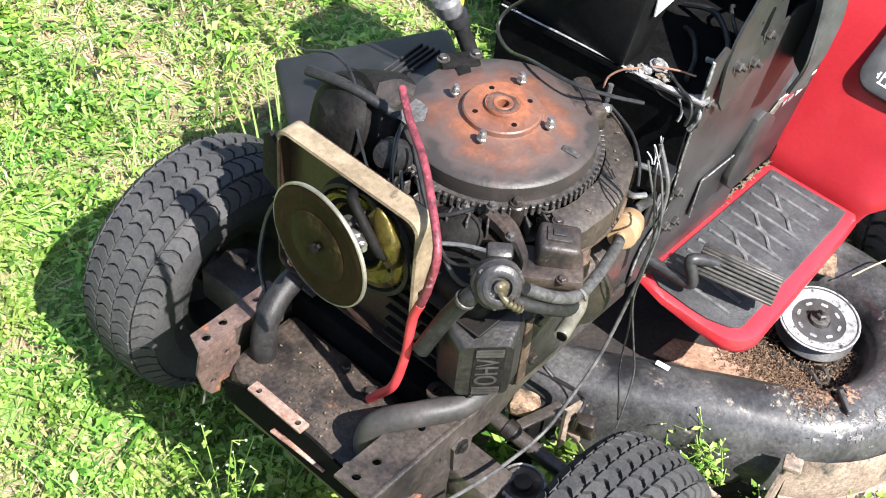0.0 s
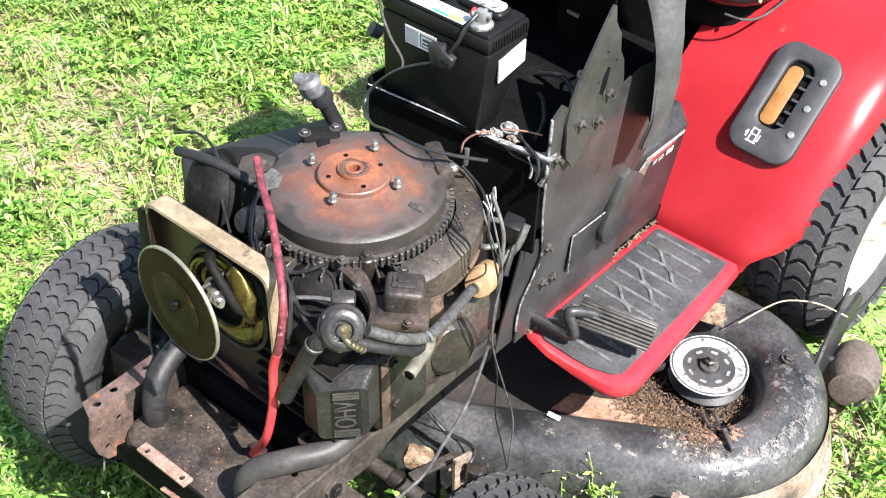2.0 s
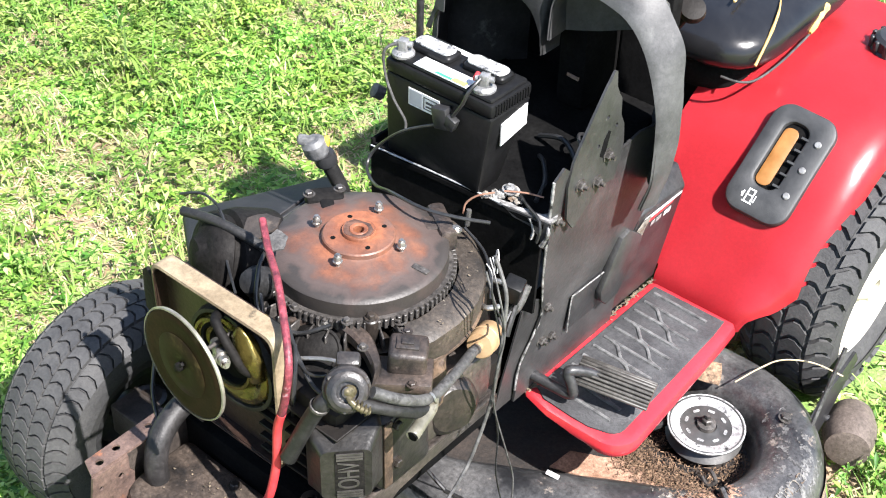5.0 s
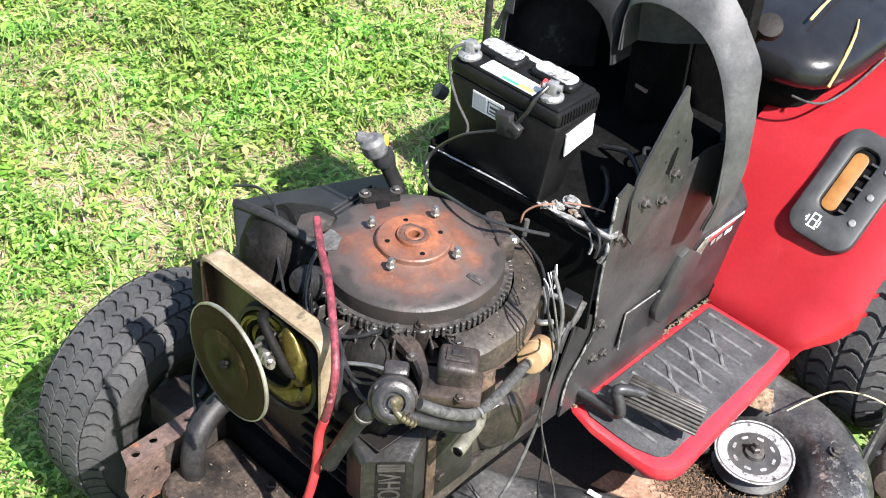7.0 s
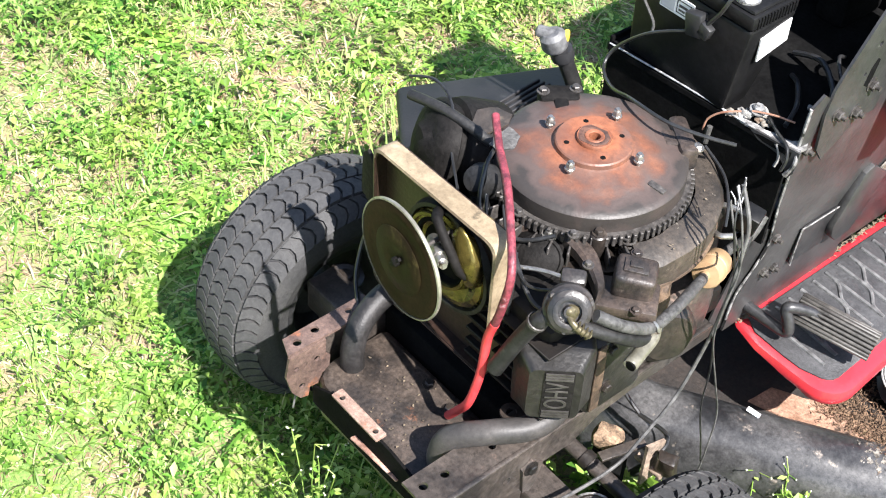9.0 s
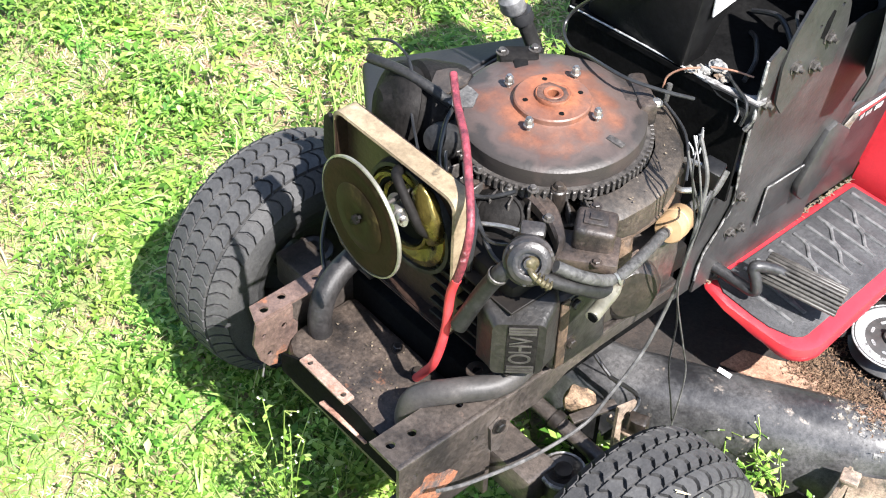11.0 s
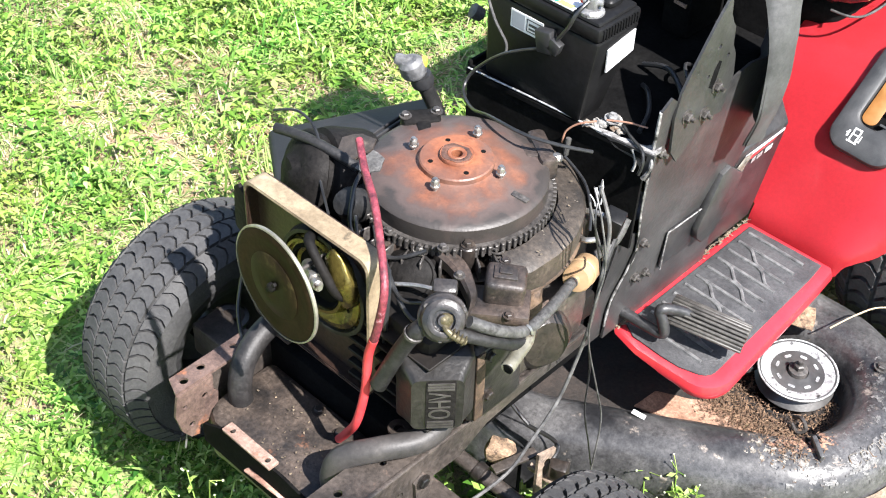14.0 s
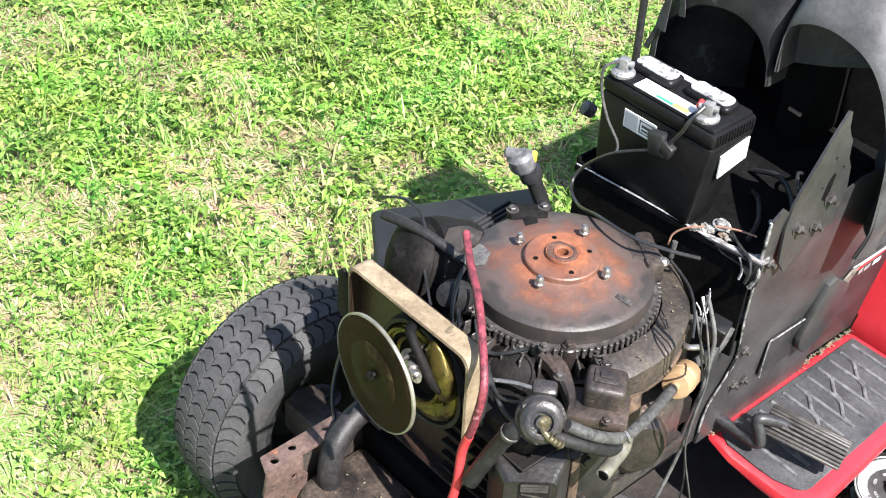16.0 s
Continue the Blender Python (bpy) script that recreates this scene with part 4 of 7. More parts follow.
# Added dark box that fills the shaded void under the seat.
part("underseat_shade", box(-0.30, 0.03, 0.74, 1.40, 0.25, 0.42, 0.02), DARK, mower, "dark box for the shade under the seat")
# Unseen far fender, a box raised until its shadow reaches the lawn.
part("unseen_far_fender", join(box(-0.395, -0.15, 0.77, 1.40, 0.44, 0.615, 0.03, 4)), RED, mower)

# fuel gauge let into the fender
gm = Matrix.Translation((0.214, 0.848, 0.469)) @ pose(0, 0, 0, 40, 5, 2)
WELL = rounded(-0.036, 0.010, -0.056, 0.072, 0.018, 6)
gauge = part("fuel_gauge", plate(rounded(-0.068, 0.054, -0.112, 0.103, 0.034, 8), 0.020, gm, [WELL], bevel=0.007), GAUGE, mower, "black fuel gauge bezel set into the red fender")
part("window", plate(rounded(-0.038, 0.012, -0.058, 0.074, 0.018, 6), 0.002, gm @ Matrix.Translation((0, 0, 0.0085))), DARK, gauge, "recessed dark sight window")
part("fuel", plate(rounded(-0.034, -0.006, -0.052, 0.062, 0.012, 5), 0.003, gm @ Matrix.Translation((0, 0, 0.0100)), bevel=0.001), FUEL, gauge, "amber fuel in the sight glass")
for k in range(5):
    part("mark", plate([(0.001, -0.046 + k * 0.024), (0.014, -0.046 + k * 0.024), (0.014, -0.042 + k * 0.024), (0.001, -0.042 + k * 0.024)], 0.008, gm @ Matrix.Translation((0, 0, 0.0125))), GAUGE, gauge)
for yy in (-0.052, 0.0, 0.052):
    part("screw", lathe([(0.0065, 0), (0.0065, 0.002), (0.005, 0.0035)], gm @ Vector((0.032, yy, 0.0198)), gm.to_3x3() @ Vector((0, 0, 1)), 14), LEAD, gauge)
IM = gm @ Matrix.Translation((-0.0222, -0.081, 0.0199))
icon = join(*[plate([(a, c), (b, c), (b, d), (a, d)], 0.001, IM) for a, b, c, d in ((-0.009, 0.009, -0.013, -0.0105), (-0.007, -0.0045, -0.0105, 0.0115), (0.0045, 0.007, -0.0105, 0.0115), (-0.007, 0.007, 0.0115, 0.014), (-0.0045, 0.0045, 0.001, 0.003), (0.0095, 0.0115, -0.008, 0.005), (0.007, 0.0095, -0.008, -0.006), (-0.016, -0.011, -0.001, 0.002), (-0.014, -0.011, -0.006, 0.006))])
part("pump_symbol", icon, WHITE, gauge, "small white fuel pump symbol")
cap = part("fuel_cap", lathe([(0.050, -0.02), (0.050, 0.004), (0.043, 0.012), (0.043, 0.030), (0.036, 0.036), (0, 0.037)], (0.235, 1.17, 0.565), (0.1, 0, 1), 30), PLASTIC, mower, "black ribbed fuel cap")
for k in range(12):
    a = 2 * math.pi * k / 12
    part("grip", obox((0.235 + 0.044 * math.cos(a), 1.17 + 0.044 * math.sin(a), 0.586), (0.008, 0.010, 0.024), 0, 0, math.degrees(a), 0.002, 1), PLASTIC, cap)

# seat
def cushion(cx, cy, cz, sx, sy, sz, p=4.0):
    bm = bmesh.new()
    bmesh.ops.create_uvsphere(bm, u_segments=48, v_segments=28, radius=1)
    for v in bm.verts:
        d = (abs(v.co.x) ** p + abs(v.co.y) ** p + abs(v.co.z) ** 2.6) ** (-1 / p)
        v.co = Vector((cx + v.co.x * d * sx, cy + v.co.y * d * sy, cz + v.co.z * d * sz))
    return bm


# Added block that darkens the gap where the seat's shadow falls.
part("seat_shade_block", cushion(-0.110, 1.092, 0.540, 0.182, 0.205, 0.055, 4.6), DARK, mower, "dark block for the shade under the seat cushion")
bm = cushion(-0.095, 1.085, 0.607, 0.206, 0.232, 0.066, 4.6)
for v in bm.verts:
    tuck = 1 - 0.14 * max(0.0, (0.600 - v.co.z) / 0.06)
    v.co.x, v.co.y = -0.095 + (v.co.x + 0.095) * tuck, 1.085 + (v.co.y - 1.085) * tuck
    v.co.z += 0.010 * max(0.0, (v.co.y - 0.95) / 0.2)
part("seat", bm, VINYL, mower, "shiny black vinyl seat, torn at the seams")
part("seat_tear", tube([(0.060, 1.028, 0.668), (0.076, 0.995, 0.664), (0.088, 0.960, 0.652), (0.096, 0.925, 0.634), (0.100, 0.890, 0.606)], 0.0022, 6, wob=0.5, radii=[0.5, 1, 1.2, 1, 1.3]), FOAM, mower, "yellow foam showing through a tear")
part("seat_tear", tube([(0.012, 0.944, 0.677), (0.006, 0.990, 0.684), (0.000, 1.040, 0.688), (-0.005, 1.085, 0.690)], 0.0028, 6, wob=0.4, radii=[1.0, 0.9, 1, 0.8]), FOAM, mower, "frayed cord on the seat")
part("seat_tear", lumpy(tube([(0.052, 1.175, 0.648), (0.092, 1.140, 0.634), (0.106, 1.100, 0.622), (0.110, 1.065, 0.604)], 0.010, 8, wob=0.6, radii=[0.7, 1.0, 1.2, 0.6]), 0.003, 60), FOAM, mower, "torn yellow foam at the seat's side")
part("seat_edge", tube([(0.050, 0.868, 0.574), (0.082, 0.876, 0.572), (0.101, 0.900, 0.573), (0.107, 0.960, 0.577), (0.104, 1.04, 0.582), (0.098, 1.12, 0.588)], 0.0022, 8), GREYHOSE, mower, "loose grey seam piping")
hinge = part("seat_hinge", join(obox((-0.040, 1.110, 0.686), (0.072, 0.052, 0.004), 4, 0, 8, 0.001), obox((0.012, 1.140, 0.689), (0.020, 0.075, 0.010), 4, 0, 4, 0.002), bolt_mesh((-0.04, 1.11, 0.688), (0, 0, 1), 0.009, 0.006)), STEEL, mower, "bare steel seat hinge plate")
part("hinge_bar", cyl((-0.26, 1.125, 0.683), (0.040, 1.125, 0.687), 0.006, seg=12), BLACK, hinge)
part("knob", join(lathe([(0, -0.012), (0.016, -0.010), (0.022, 0.004), (0.020, 0.016), (0, 0.020)], (0.064, 0.700, 0.772), (0.35, -0.5, 0.8), 20), tube([(-0.005, 0.70, 0.64), (0.020, 0.70, 0.70), (0.041, 0.70, 0.738), (0.060, 0.70, 0.768)], 0.007, 8)), DEEPBLACK, mower, "black control knob on a short lever")


# ---- side plate, battery tray and dash shroud ----
LEANX = 0.10
part("side_plate", sheet_x(0.095, [(0.247, 0.262), (0.247, 0.345), (0.268, 0.398), (0.280, 0.440), (0.262, 0.530), (0.248, 0.640), (0.240, 0.722), (0.258, 0.736), (0.300, 0.700), (0.400, 0.690), (0.455, 0.700), (0.505, 0.690), (0.540, 0.600), (0.548, 0.525), (0.505, 0.450), (0.515, 0.262)], 0.004, lean=LEANX), PLATE, mower, "scratched dusty black steel side plate")
part("lower_panel", sheet_x(0.089, [(0.205, 0.262), (0.211, 0.33), (0.219, 0.383), (0.2306, 0.472), (0.30, 0.472), (0.30, 0.262)], 0.003, lean=LEANX), PLATE, mower, "dull black tunnel panel behind the side plate")
part("chipped_edge", tube([(0.0995, 0.2465, 0.29), (0.1045, 0.2465, 0.345), (0.1105, 0.268, 0.398), (0.1145, 0.280, 0.440), (0.1235, 0.2615, 0.530), (0.1345, 0.2475, 0.640), (0.1425, 0.2395, 0.720)], 0.0022, 6, wob=0.5), RUSTEDGE, mower, "bright chipped edge")
part("pointed_plate", sheet_x(0.1435, [(0.272, 0.640), (0.268, 0.700), (0.276, 0.735), (0.286, 0.752), (0.311, 0.788), (0.337, 0.824), (0.357, 0.8485), (0.362, 0.846), (0.366, 0.820), (0.374, 0.805), (0.382, 0.794), (0.385, 0.765), (0.396, 0.745), (0.4015, 0.710), (0.396, 0.685), (0.387, 0.653), (0.350, 0.658), (0.310, 0.630), (0.290, 0.615)], 0.004, [(0.352, 0.776, 0.0035), (0.376, 0.752, 0.0035), (0.335, 0.735, 0.003)]), PLATE, mower, "ragged pointed black steel plate")
part("slot", sheet_x(0.1474, [(0.340, 0.715), (0.347, 0.740), (0.356, 0.752), (0.362, 0.748), (0.356, 0.722), (0.350, 0.708)], 0.0006), DARK, mower, "dark patch down the pointed plate")
part("cover_edge", tube([(0.1166, 0.354, 0.352), (0.1195, 0.353, 0.424), (0.1212, 0.362, 0.4305), (0.1210, 0.438, 0.4285)], 0.0011, 5, 3, wob=0.4), RUSTEDGE, mower, "chipped cover edge")
part("access_cover", sheet_x(0.0995, [(0.354, 0.424), (0.362, 0.430), (0.438, 0.428), (0.443, 0.420), (0.438, 0.356), (0.432, 0.350), (0.360, 0.348), (0.354, 0.356)], 0.0045, lean=LEANX, bevel=0.0015), BLACK, mower, "flat rectangular cover with rounded corners")
part("rubber_flap", plate([(0.424, 0.398), (0.470, 0.482), (0.490, 0.488), (0.535, 0.452), (0.520, 0.415), (0.478, 0.362), (0.446, 0.358), (0.428, 0.376)], 0.016, Matrix.Translation((0.1135, 0, 0)) @ FACE_X, bevel=0.005), PLATE, mower, "black rubber flap")
for y, z, x in ((0.297, 0.688, 0.1478), (0.287, 0.450, 0.1165), (0.340, 0.672, 0.1478), (0.3605, 0.708, 0.1478), (0.292, 0.372, 0.1095), (0.318, 0.366, 0.1085), (0.262, 0.640, 0.1365)):
    part("bolt", join(bolt_mesh((x, y, z), (1, 0, 0), 0.0075, 0.008), cyl((x + 0.007, y, z), (x + 0.014, y, z), 0.0035, seg=10)), GEAR, mower)
bm = bmesh.new()
for p in ((0.090, 0.500, 0.266), (0.090, 0.664, 0.266), (0.113, 0.535, 0.470), (0.113, 0.684, 0.468), (0.090, 0.575, 0.508), (0.090, 0.690, 0.500), (0.060, 0.500, 0.266), (0.060, 0.664, 0.266), (0.060, 0.575, 0.505), (0.060, 0.690, 0.50)):
    bm.verts.new(p)
bmesh.ops.convex_hull(bm, input=bm.verts[:])
bmesh.ops.dissolve_limit(bm, angle_limit=0.06, verts=bm.verts[:], edges=bm.edges[:])
bmesh.ops.bevel(bm, geom=[e for e in bm.edges if len(e.link_faces) == 2 and e.calc_face_angle(0) > 0.3], offset=0.005, segments=3, affect="EDGES", profile=0.5)
decal = part("console_panel", bm, BLACK, mower, "black console side panel with a worn stripe")


def on_console(pts, lift=0.0012):
    """A thin decal lying on the console's leaning side."""
    bm = plate(pts, 0.0008, FACE_X)
    for v in bm.verts:
        v.co.x += 0.090 + (v.co.z - 0.266) * 0.1127 + lift
    return bm


part("stripe", on_console([(0.560, 0.463), (0.672, 0.462), (0.672, 0.457), (0.556, 0.455)]), WHITE, decal, "worn white stripe")
part("stripe", on_console([(0.575, 0.4535), (0.650, 0.4555), (0.645, 0.451), (0.578, 0.446)]), REDCABLE, decal, "worn red stripe")
for a, b in ((0.586, 0.597), (0.602, 0.616), (0.626, 0.634), (0.637, 0.645)):
    part("mark", on_console([(a, 0.432), (b, 0.434), (b, 0.443), (a, 0.441)]), WHITE if a > 0.62 else PULLEYWHITE, decal)
part("scrape", lumpy(refine(on_console([(0.530, 0.440), (0.556, 0.463), (0.580, 0.462), (0.566, 0.440), (0.560, 0.412), (0.548, 0.414)], 0.0022), 1), 0.002, 90), CRUST, decal, "scraped pale patch")



def tray_front(bm):
    """Sets a part of the tray's front askew, as the tray stands."""
    for v in bm.verts:
        v.co.y += 0.006 + (v.co.x + 0.178) * 0.072
    return bm


# The tray's black stands for the shade behind the battery.
tray = part("battery_tray", join(sheet_z(0.640, [(-0.178, 0.209), (0.136, 0.232), (0.136, 0.40), (0.082, 0.62), (-0.178, 0.62)], 0.008), tray_front(sheet_y(0.212, [(-0.178, 0.25), (0.082, 0.25), (0.082, 0.47), (0.128, 0.475), (0.132, 0.650), (-0.178, 0.650)], 0.005))), DARK, mower, "battery tray and firewall, blackened for the shade there")
part("tray_edge", tray_front(tube([(-0.176, 0.204, 0.651), (-0.05, 0.205, 0.652), (0.06, 0.205, 0.651), (0.135, 0.207, 0.648)], 0.0014, 6, wob=0.5)), PULLEYWHITE, mower, "chipped bright tray edge")
part("torn_edge", tray_front(lumpy(refine(plate([(0.066, 0.652), (0.148, 0.652), (0.146, 0.620), (0.138, 0.606), (0.132, 0.622), (0.118, 0.634), (0.085, 0.640)], 0.003, Matrix.Translation((0, 0.2065, 0)) @ FACE_Y), 1), 0.003, 60)), PLATE, mower, "bent torn sheet edge")
part("tray_lip", tray_front(lumpy(refine(sheet_z(0.6485, [(0.040, 0.205), (0.104, 0.204), (0.144, 0.212), (0.144, 0.226), (0.136, 0.236), (0.122, 0.219), (0.085, 0.213), (0.044, 0.213)], 0.003), 2), 0.003, 60)), RUSTEDGE, mower, "corroded grey tray lip")
part("lip_drip", tray_front(tube([(0.142, 0.208, 0.650), (0.145, 0.203, 0.636), (0.142, 0.202, 0.624), (0.137, 0.201, 0.612)], 0.0036, 6, wob=0.6, radii=[1.2, 0.8, 0.6, 1.0])), RUSTEDGE, mower)
part("lip_drip", tray_front(tube([(0.112, 0.205, 0.648), (0.118, 0.203, 0.638), (0.121, 0.202, 0.628), (0.119, 0.201, 0.616)], 0.0022, 6, wob=0.6, radii=[1.2, 0.8, 0.6, 1.0])), RUSTEDGE, mower)
part("post", tube([(-0.25, 0.404, 0.62), (-0.25, 0.404, 0.80), (-0.25, 0.404, 1.06)], 0.006, 10), BLACK, mower, "upright black rod")
part("side_knob", lathe([(0, -0.012), (0.011, -0.010), (0.012, 0.006), (0, 0.010)], (-0.232, 0.285, 0.688), (-0.4, -0.6, 0.5), 14), GREYHOSE, mower)
# Added walls that close the dash inside, black for the deep shade there.
part("shade_backing", join(box(-0.262, 0.085, 0.60, 0.63, 0.25, 0.90, 0.004), box(-0.262, -0.254, 0.47, 0.60, 0.60, 0.86, 0.003), box(-0.186, -0.180, 0.22, 0.60, 0.25, 0.655, 0.002)), DARK, mower)


def cowl(inner, outer, y0, y1, y2, n=6, m=7):
    """A moulded hood round an opening: from the opening's front edge (x, z) out to a crest, then back. y0, y1, y2: the depth of the three."""
    a = smooth_path([(x, z, 0) for x, z in inner], n)
    b = smooth_path([(x, z, 0) for x, z in outer], n)
    mid = sum(b, Vector()) / len(b)
    bm = bmesh.new()
    rings = []
    for p, q in zip(a, b):
        d = (q - p).normalized()
        ring = [bm.verts.new((p.x + d.x * 0.006, y0 + 0.040, p.y + d.y * 0.006)), bm.verts.new((p.x, y0 + 0.003, p.y))]
        for k in range(m + 1):
            f = k / m
            ring.append(bm.verts.new((p.x + (q.x - p.x) * (0.03 + 0.97 * f), y0 + (y1 - y0) * f ** 1.7, p.y + (q.y - p.y) * (0.03 + 0.97 * f))))
        # Unseen back, drawn in behind the crest to darken the opening's inside.
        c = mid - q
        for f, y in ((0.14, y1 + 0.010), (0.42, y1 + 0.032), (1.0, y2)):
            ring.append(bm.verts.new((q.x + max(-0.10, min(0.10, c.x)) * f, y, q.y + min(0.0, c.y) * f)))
        rings.append(ring)
    for p, q in zip(rings, rings[1:]):
        for k in range(len(p) - 1):
            bm.faces.new((p[k], p[k + 1], q[k + 1], q[k]))
    bmesh.ops.recalc_face_normals(bm, faces=bm.faces)
    bmesh.ops.solidify(bm, geom=bm.faces[:], thickness=0.003)
    return lumpy(bm, 0.0016, 22)


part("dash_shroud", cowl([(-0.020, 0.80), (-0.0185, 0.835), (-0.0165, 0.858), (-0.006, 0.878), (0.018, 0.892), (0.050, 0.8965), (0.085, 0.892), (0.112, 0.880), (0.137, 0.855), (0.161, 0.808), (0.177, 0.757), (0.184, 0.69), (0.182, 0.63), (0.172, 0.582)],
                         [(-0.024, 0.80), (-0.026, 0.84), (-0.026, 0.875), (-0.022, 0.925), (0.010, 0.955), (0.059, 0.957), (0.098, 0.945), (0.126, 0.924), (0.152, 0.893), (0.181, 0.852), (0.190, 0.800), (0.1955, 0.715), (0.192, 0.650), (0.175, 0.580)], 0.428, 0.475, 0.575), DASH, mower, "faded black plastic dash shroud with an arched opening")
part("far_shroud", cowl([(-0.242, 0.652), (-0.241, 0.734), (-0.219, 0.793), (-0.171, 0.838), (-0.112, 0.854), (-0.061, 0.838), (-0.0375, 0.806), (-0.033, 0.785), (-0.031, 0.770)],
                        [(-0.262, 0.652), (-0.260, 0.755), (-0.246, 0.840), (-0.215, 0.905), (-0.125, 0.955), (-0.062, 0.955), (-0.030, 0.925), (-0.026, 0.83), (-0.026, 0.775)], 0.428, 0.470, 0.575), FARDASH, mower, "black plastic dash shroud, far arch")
# Added block, black in place of the shade between the arches.
part("arch_shade_block", box(-0.050, 0.004, 0.4995, 0.60, 0.6485, 0.90, 0.012), DARK, mower, "black block for the shade between the two arches")

for x, z, w, h, tilt in ((-0.222, 0.815, 0.020, 0.075, 10), (-0.196, 0.842, 0.012, 0.055, -12), (-0.238, 0.770, 0.012, 0.070, 18), (-0.232, 0.742, 0.010, 0.050, 8)):
    part("torn_flap", lumpy(refine(plate([(-w / 2, -h / 2), (w / 2, -h / 2), (w * 0.3, h * 0.25), (w * 0.05, h / 2), (-w * 0.3, h * 0.2)], 0.0015, pose(x, 0.424, z, 90, tilt, 0)), 1), 0.003, 60), DASH, mower, "torn flap of grey plastic")

# ---- battery ----
battery = thing("battery", (-0.07, 0.275, 0.648), "black lawn mower battery with white labels and corroded terminals", "battery")


def tapered(x0, x1, y0, y1, z0, z1, taper, bevel):
    bm = box(x0, x1, y0, y1, z0, z1, bevel)
    cx, cy = (x0 + x1) / 2, (y0 + y1) / 2
    for v in bm.verts:
        f = 1 - taper * (z1 - v.co.z) / (z1 - z0)
        v.co.x, v.co.y = cx + (v.co.x - cx) * f, cy + (v.co.y - cy) * f
    return bm


BX0, BX1, BY0, BY1, BT = -0.156, 0.041, 0.2215, 0.312, 0.813
bm = tapered(BX0, BX1, BY0, BY1, 0.6485, BT - 0.028, 0.02, 0.005)
for v in bm.verts:
    if v.co.x > 0.0:
        v.co.x -= 0.016 * max(0.0, (0.76 - v.co.z) / 0.11)
    if v.co.y > 0.27:
        v.co.y -= 0.040 * max(0.0, (0.72 - v.co.z) / 0.07)
case = part("case", refine(bm, 1), CASE, battery, "black plastic case")
lid = part("lid", join(box(BX0 - 0.001, BX1 + 0.001, BY0 - 0.001, BY1 + 0.001, BT - 0.028, BT - 0.006, 0.006), box(BX0 + 0.004, BX1 - 0.004, BY0 + 0.004, BY1 - 0.004, BT - 0.008, BT, 0.004)), CASE, battery, "black lid with fine vertical ribs")
for k in range(13):
    y = BY0 + 0.008 + k * 0.0060
    part("rib", box(BX1 + 0.0005, BX1 + 0.0025, y, y + 0.0028, BT - 0.025, BT - 0.009, 0), CASE, lid, smooth=False)
for cx, cy in ((-0.104, 0.272), (-0.014, 0.281)):
    c = part("vent_cap", box(cx - 0.038, cx + 0.038, cy - 0.0175, cy + 0.0175, BT - 0.002, BT + 0.011, 0.009, 3), CASE, battery, "black vent cap strip with scuffed pale top")
    top = plate(rounded(cx - 0.033, cx + 0.033, cy - 0.013, cy + 0.013, 0.010, 6), 0.002, Matrix.Translation((0, 0, BT + 0.0105)))
    part("cap_top", top, GREYCAP, c)
for tx, ty, c in ((-0.136, 0.238, None), (0.010, 0.243, "red")):
    t = part("terminal", join(lathe([(0.017, 0), (0.017, 0.004), (0.012, 0.008)], (tx, ty, BT - 0.001), (0, 0, 1), 20), obox((tx, ty, BT + 0.014), (0.014, 0.014, 0.020), 0, 0, 20, 0.002), cyl((tx - 0.012, ty - 0.006, BT + 0.016), (tx + 0.012, ty + 0.006, BT + 0.016), 0.005, seg=10)), LEAD, battery, "lead terminal post with bolt")
    if c:
        part("red_cover", obox((tx - 0.013, ty - 0.002, BT + 0.016), (0.008, 0.012, 0.012), 0, 20, 20, 0.003), REDCABLE, t, "red terminal cover")
lab = part("top_label", box(-0.106, -0.010, 0.2262, 0.2525, BT - 0.0005, BT + 0.0008, 0), WHITE, battery, "white label with green and yellow print", smooth=False)
part("print", box(-0.068, -0.038, 0.2275, 0.2330, BT + 0.0008, BT + 0.0012, 0), GREEN_INK, lab, smooth=False)
part("print", box(-0.038, -0.014, 0.2275, 0.2370, BT + 0.0008, BT + 0.0012, 0), YELLOW_INK, lab, smooth=False)
for k in range(4):
    part("print_line", box(-0.101, -0.074, 0.2300 + k * 0.0052, 0.2316 + k * 0.0052, BT + 0.0008, BT + 0.0012, 0), GREY_INK, lab, smooth=False)
part("back_label", box(-0.098, -0.030, 0.2930, 0.3030, BT - 0.0005, BT + 0.0008, 0), WHITE, battery, "white label behind the vent caps", smooth=False)
fl = part("front_label", sheet_y(BY0 + 0.0010, [(-0.110, 0.748), (-0.052, 0.748), (-0.052, 0.776), (-0.110, 0.776)], 0.0020), WHITE, battery, "white front label with grey print", smooth=False)
part("print", sheet_y(BY0 - 0.0010, [(-0.108, 0.750), (-0.084, 0.750), (-0.084, 0.774), (-0.108, 0.774)], 0.0004), GREY_INK, fl, smooth=False)
for a, b, c, d in ((-0.081, -0.056, 0.752, 0.7535), (-0.081, -0.056, 0.7705, 0.772), (-0.081, -0.0795, 0.752, 0.772), (-0.0575, -0.056, 0.752, 0.772), (-0.077, -0.062, 0.762, 0.766), (-0.077, -0.066, 0.756, 0.759)):
    part("print", sheet_y(BY0 - 0.0010, [(a, c), (b, c), (b, d), (a, d)], 0.0004), INK, fl, smooth=False)
part("side_label", sheet_x(BX1 - 0.0012, [(0.246, 0.731), (0.304, 0.742), (0.304, 0.776), (0.246, 0.766)], 0.0022), WHITE, battery, "white side label", smooth=False)
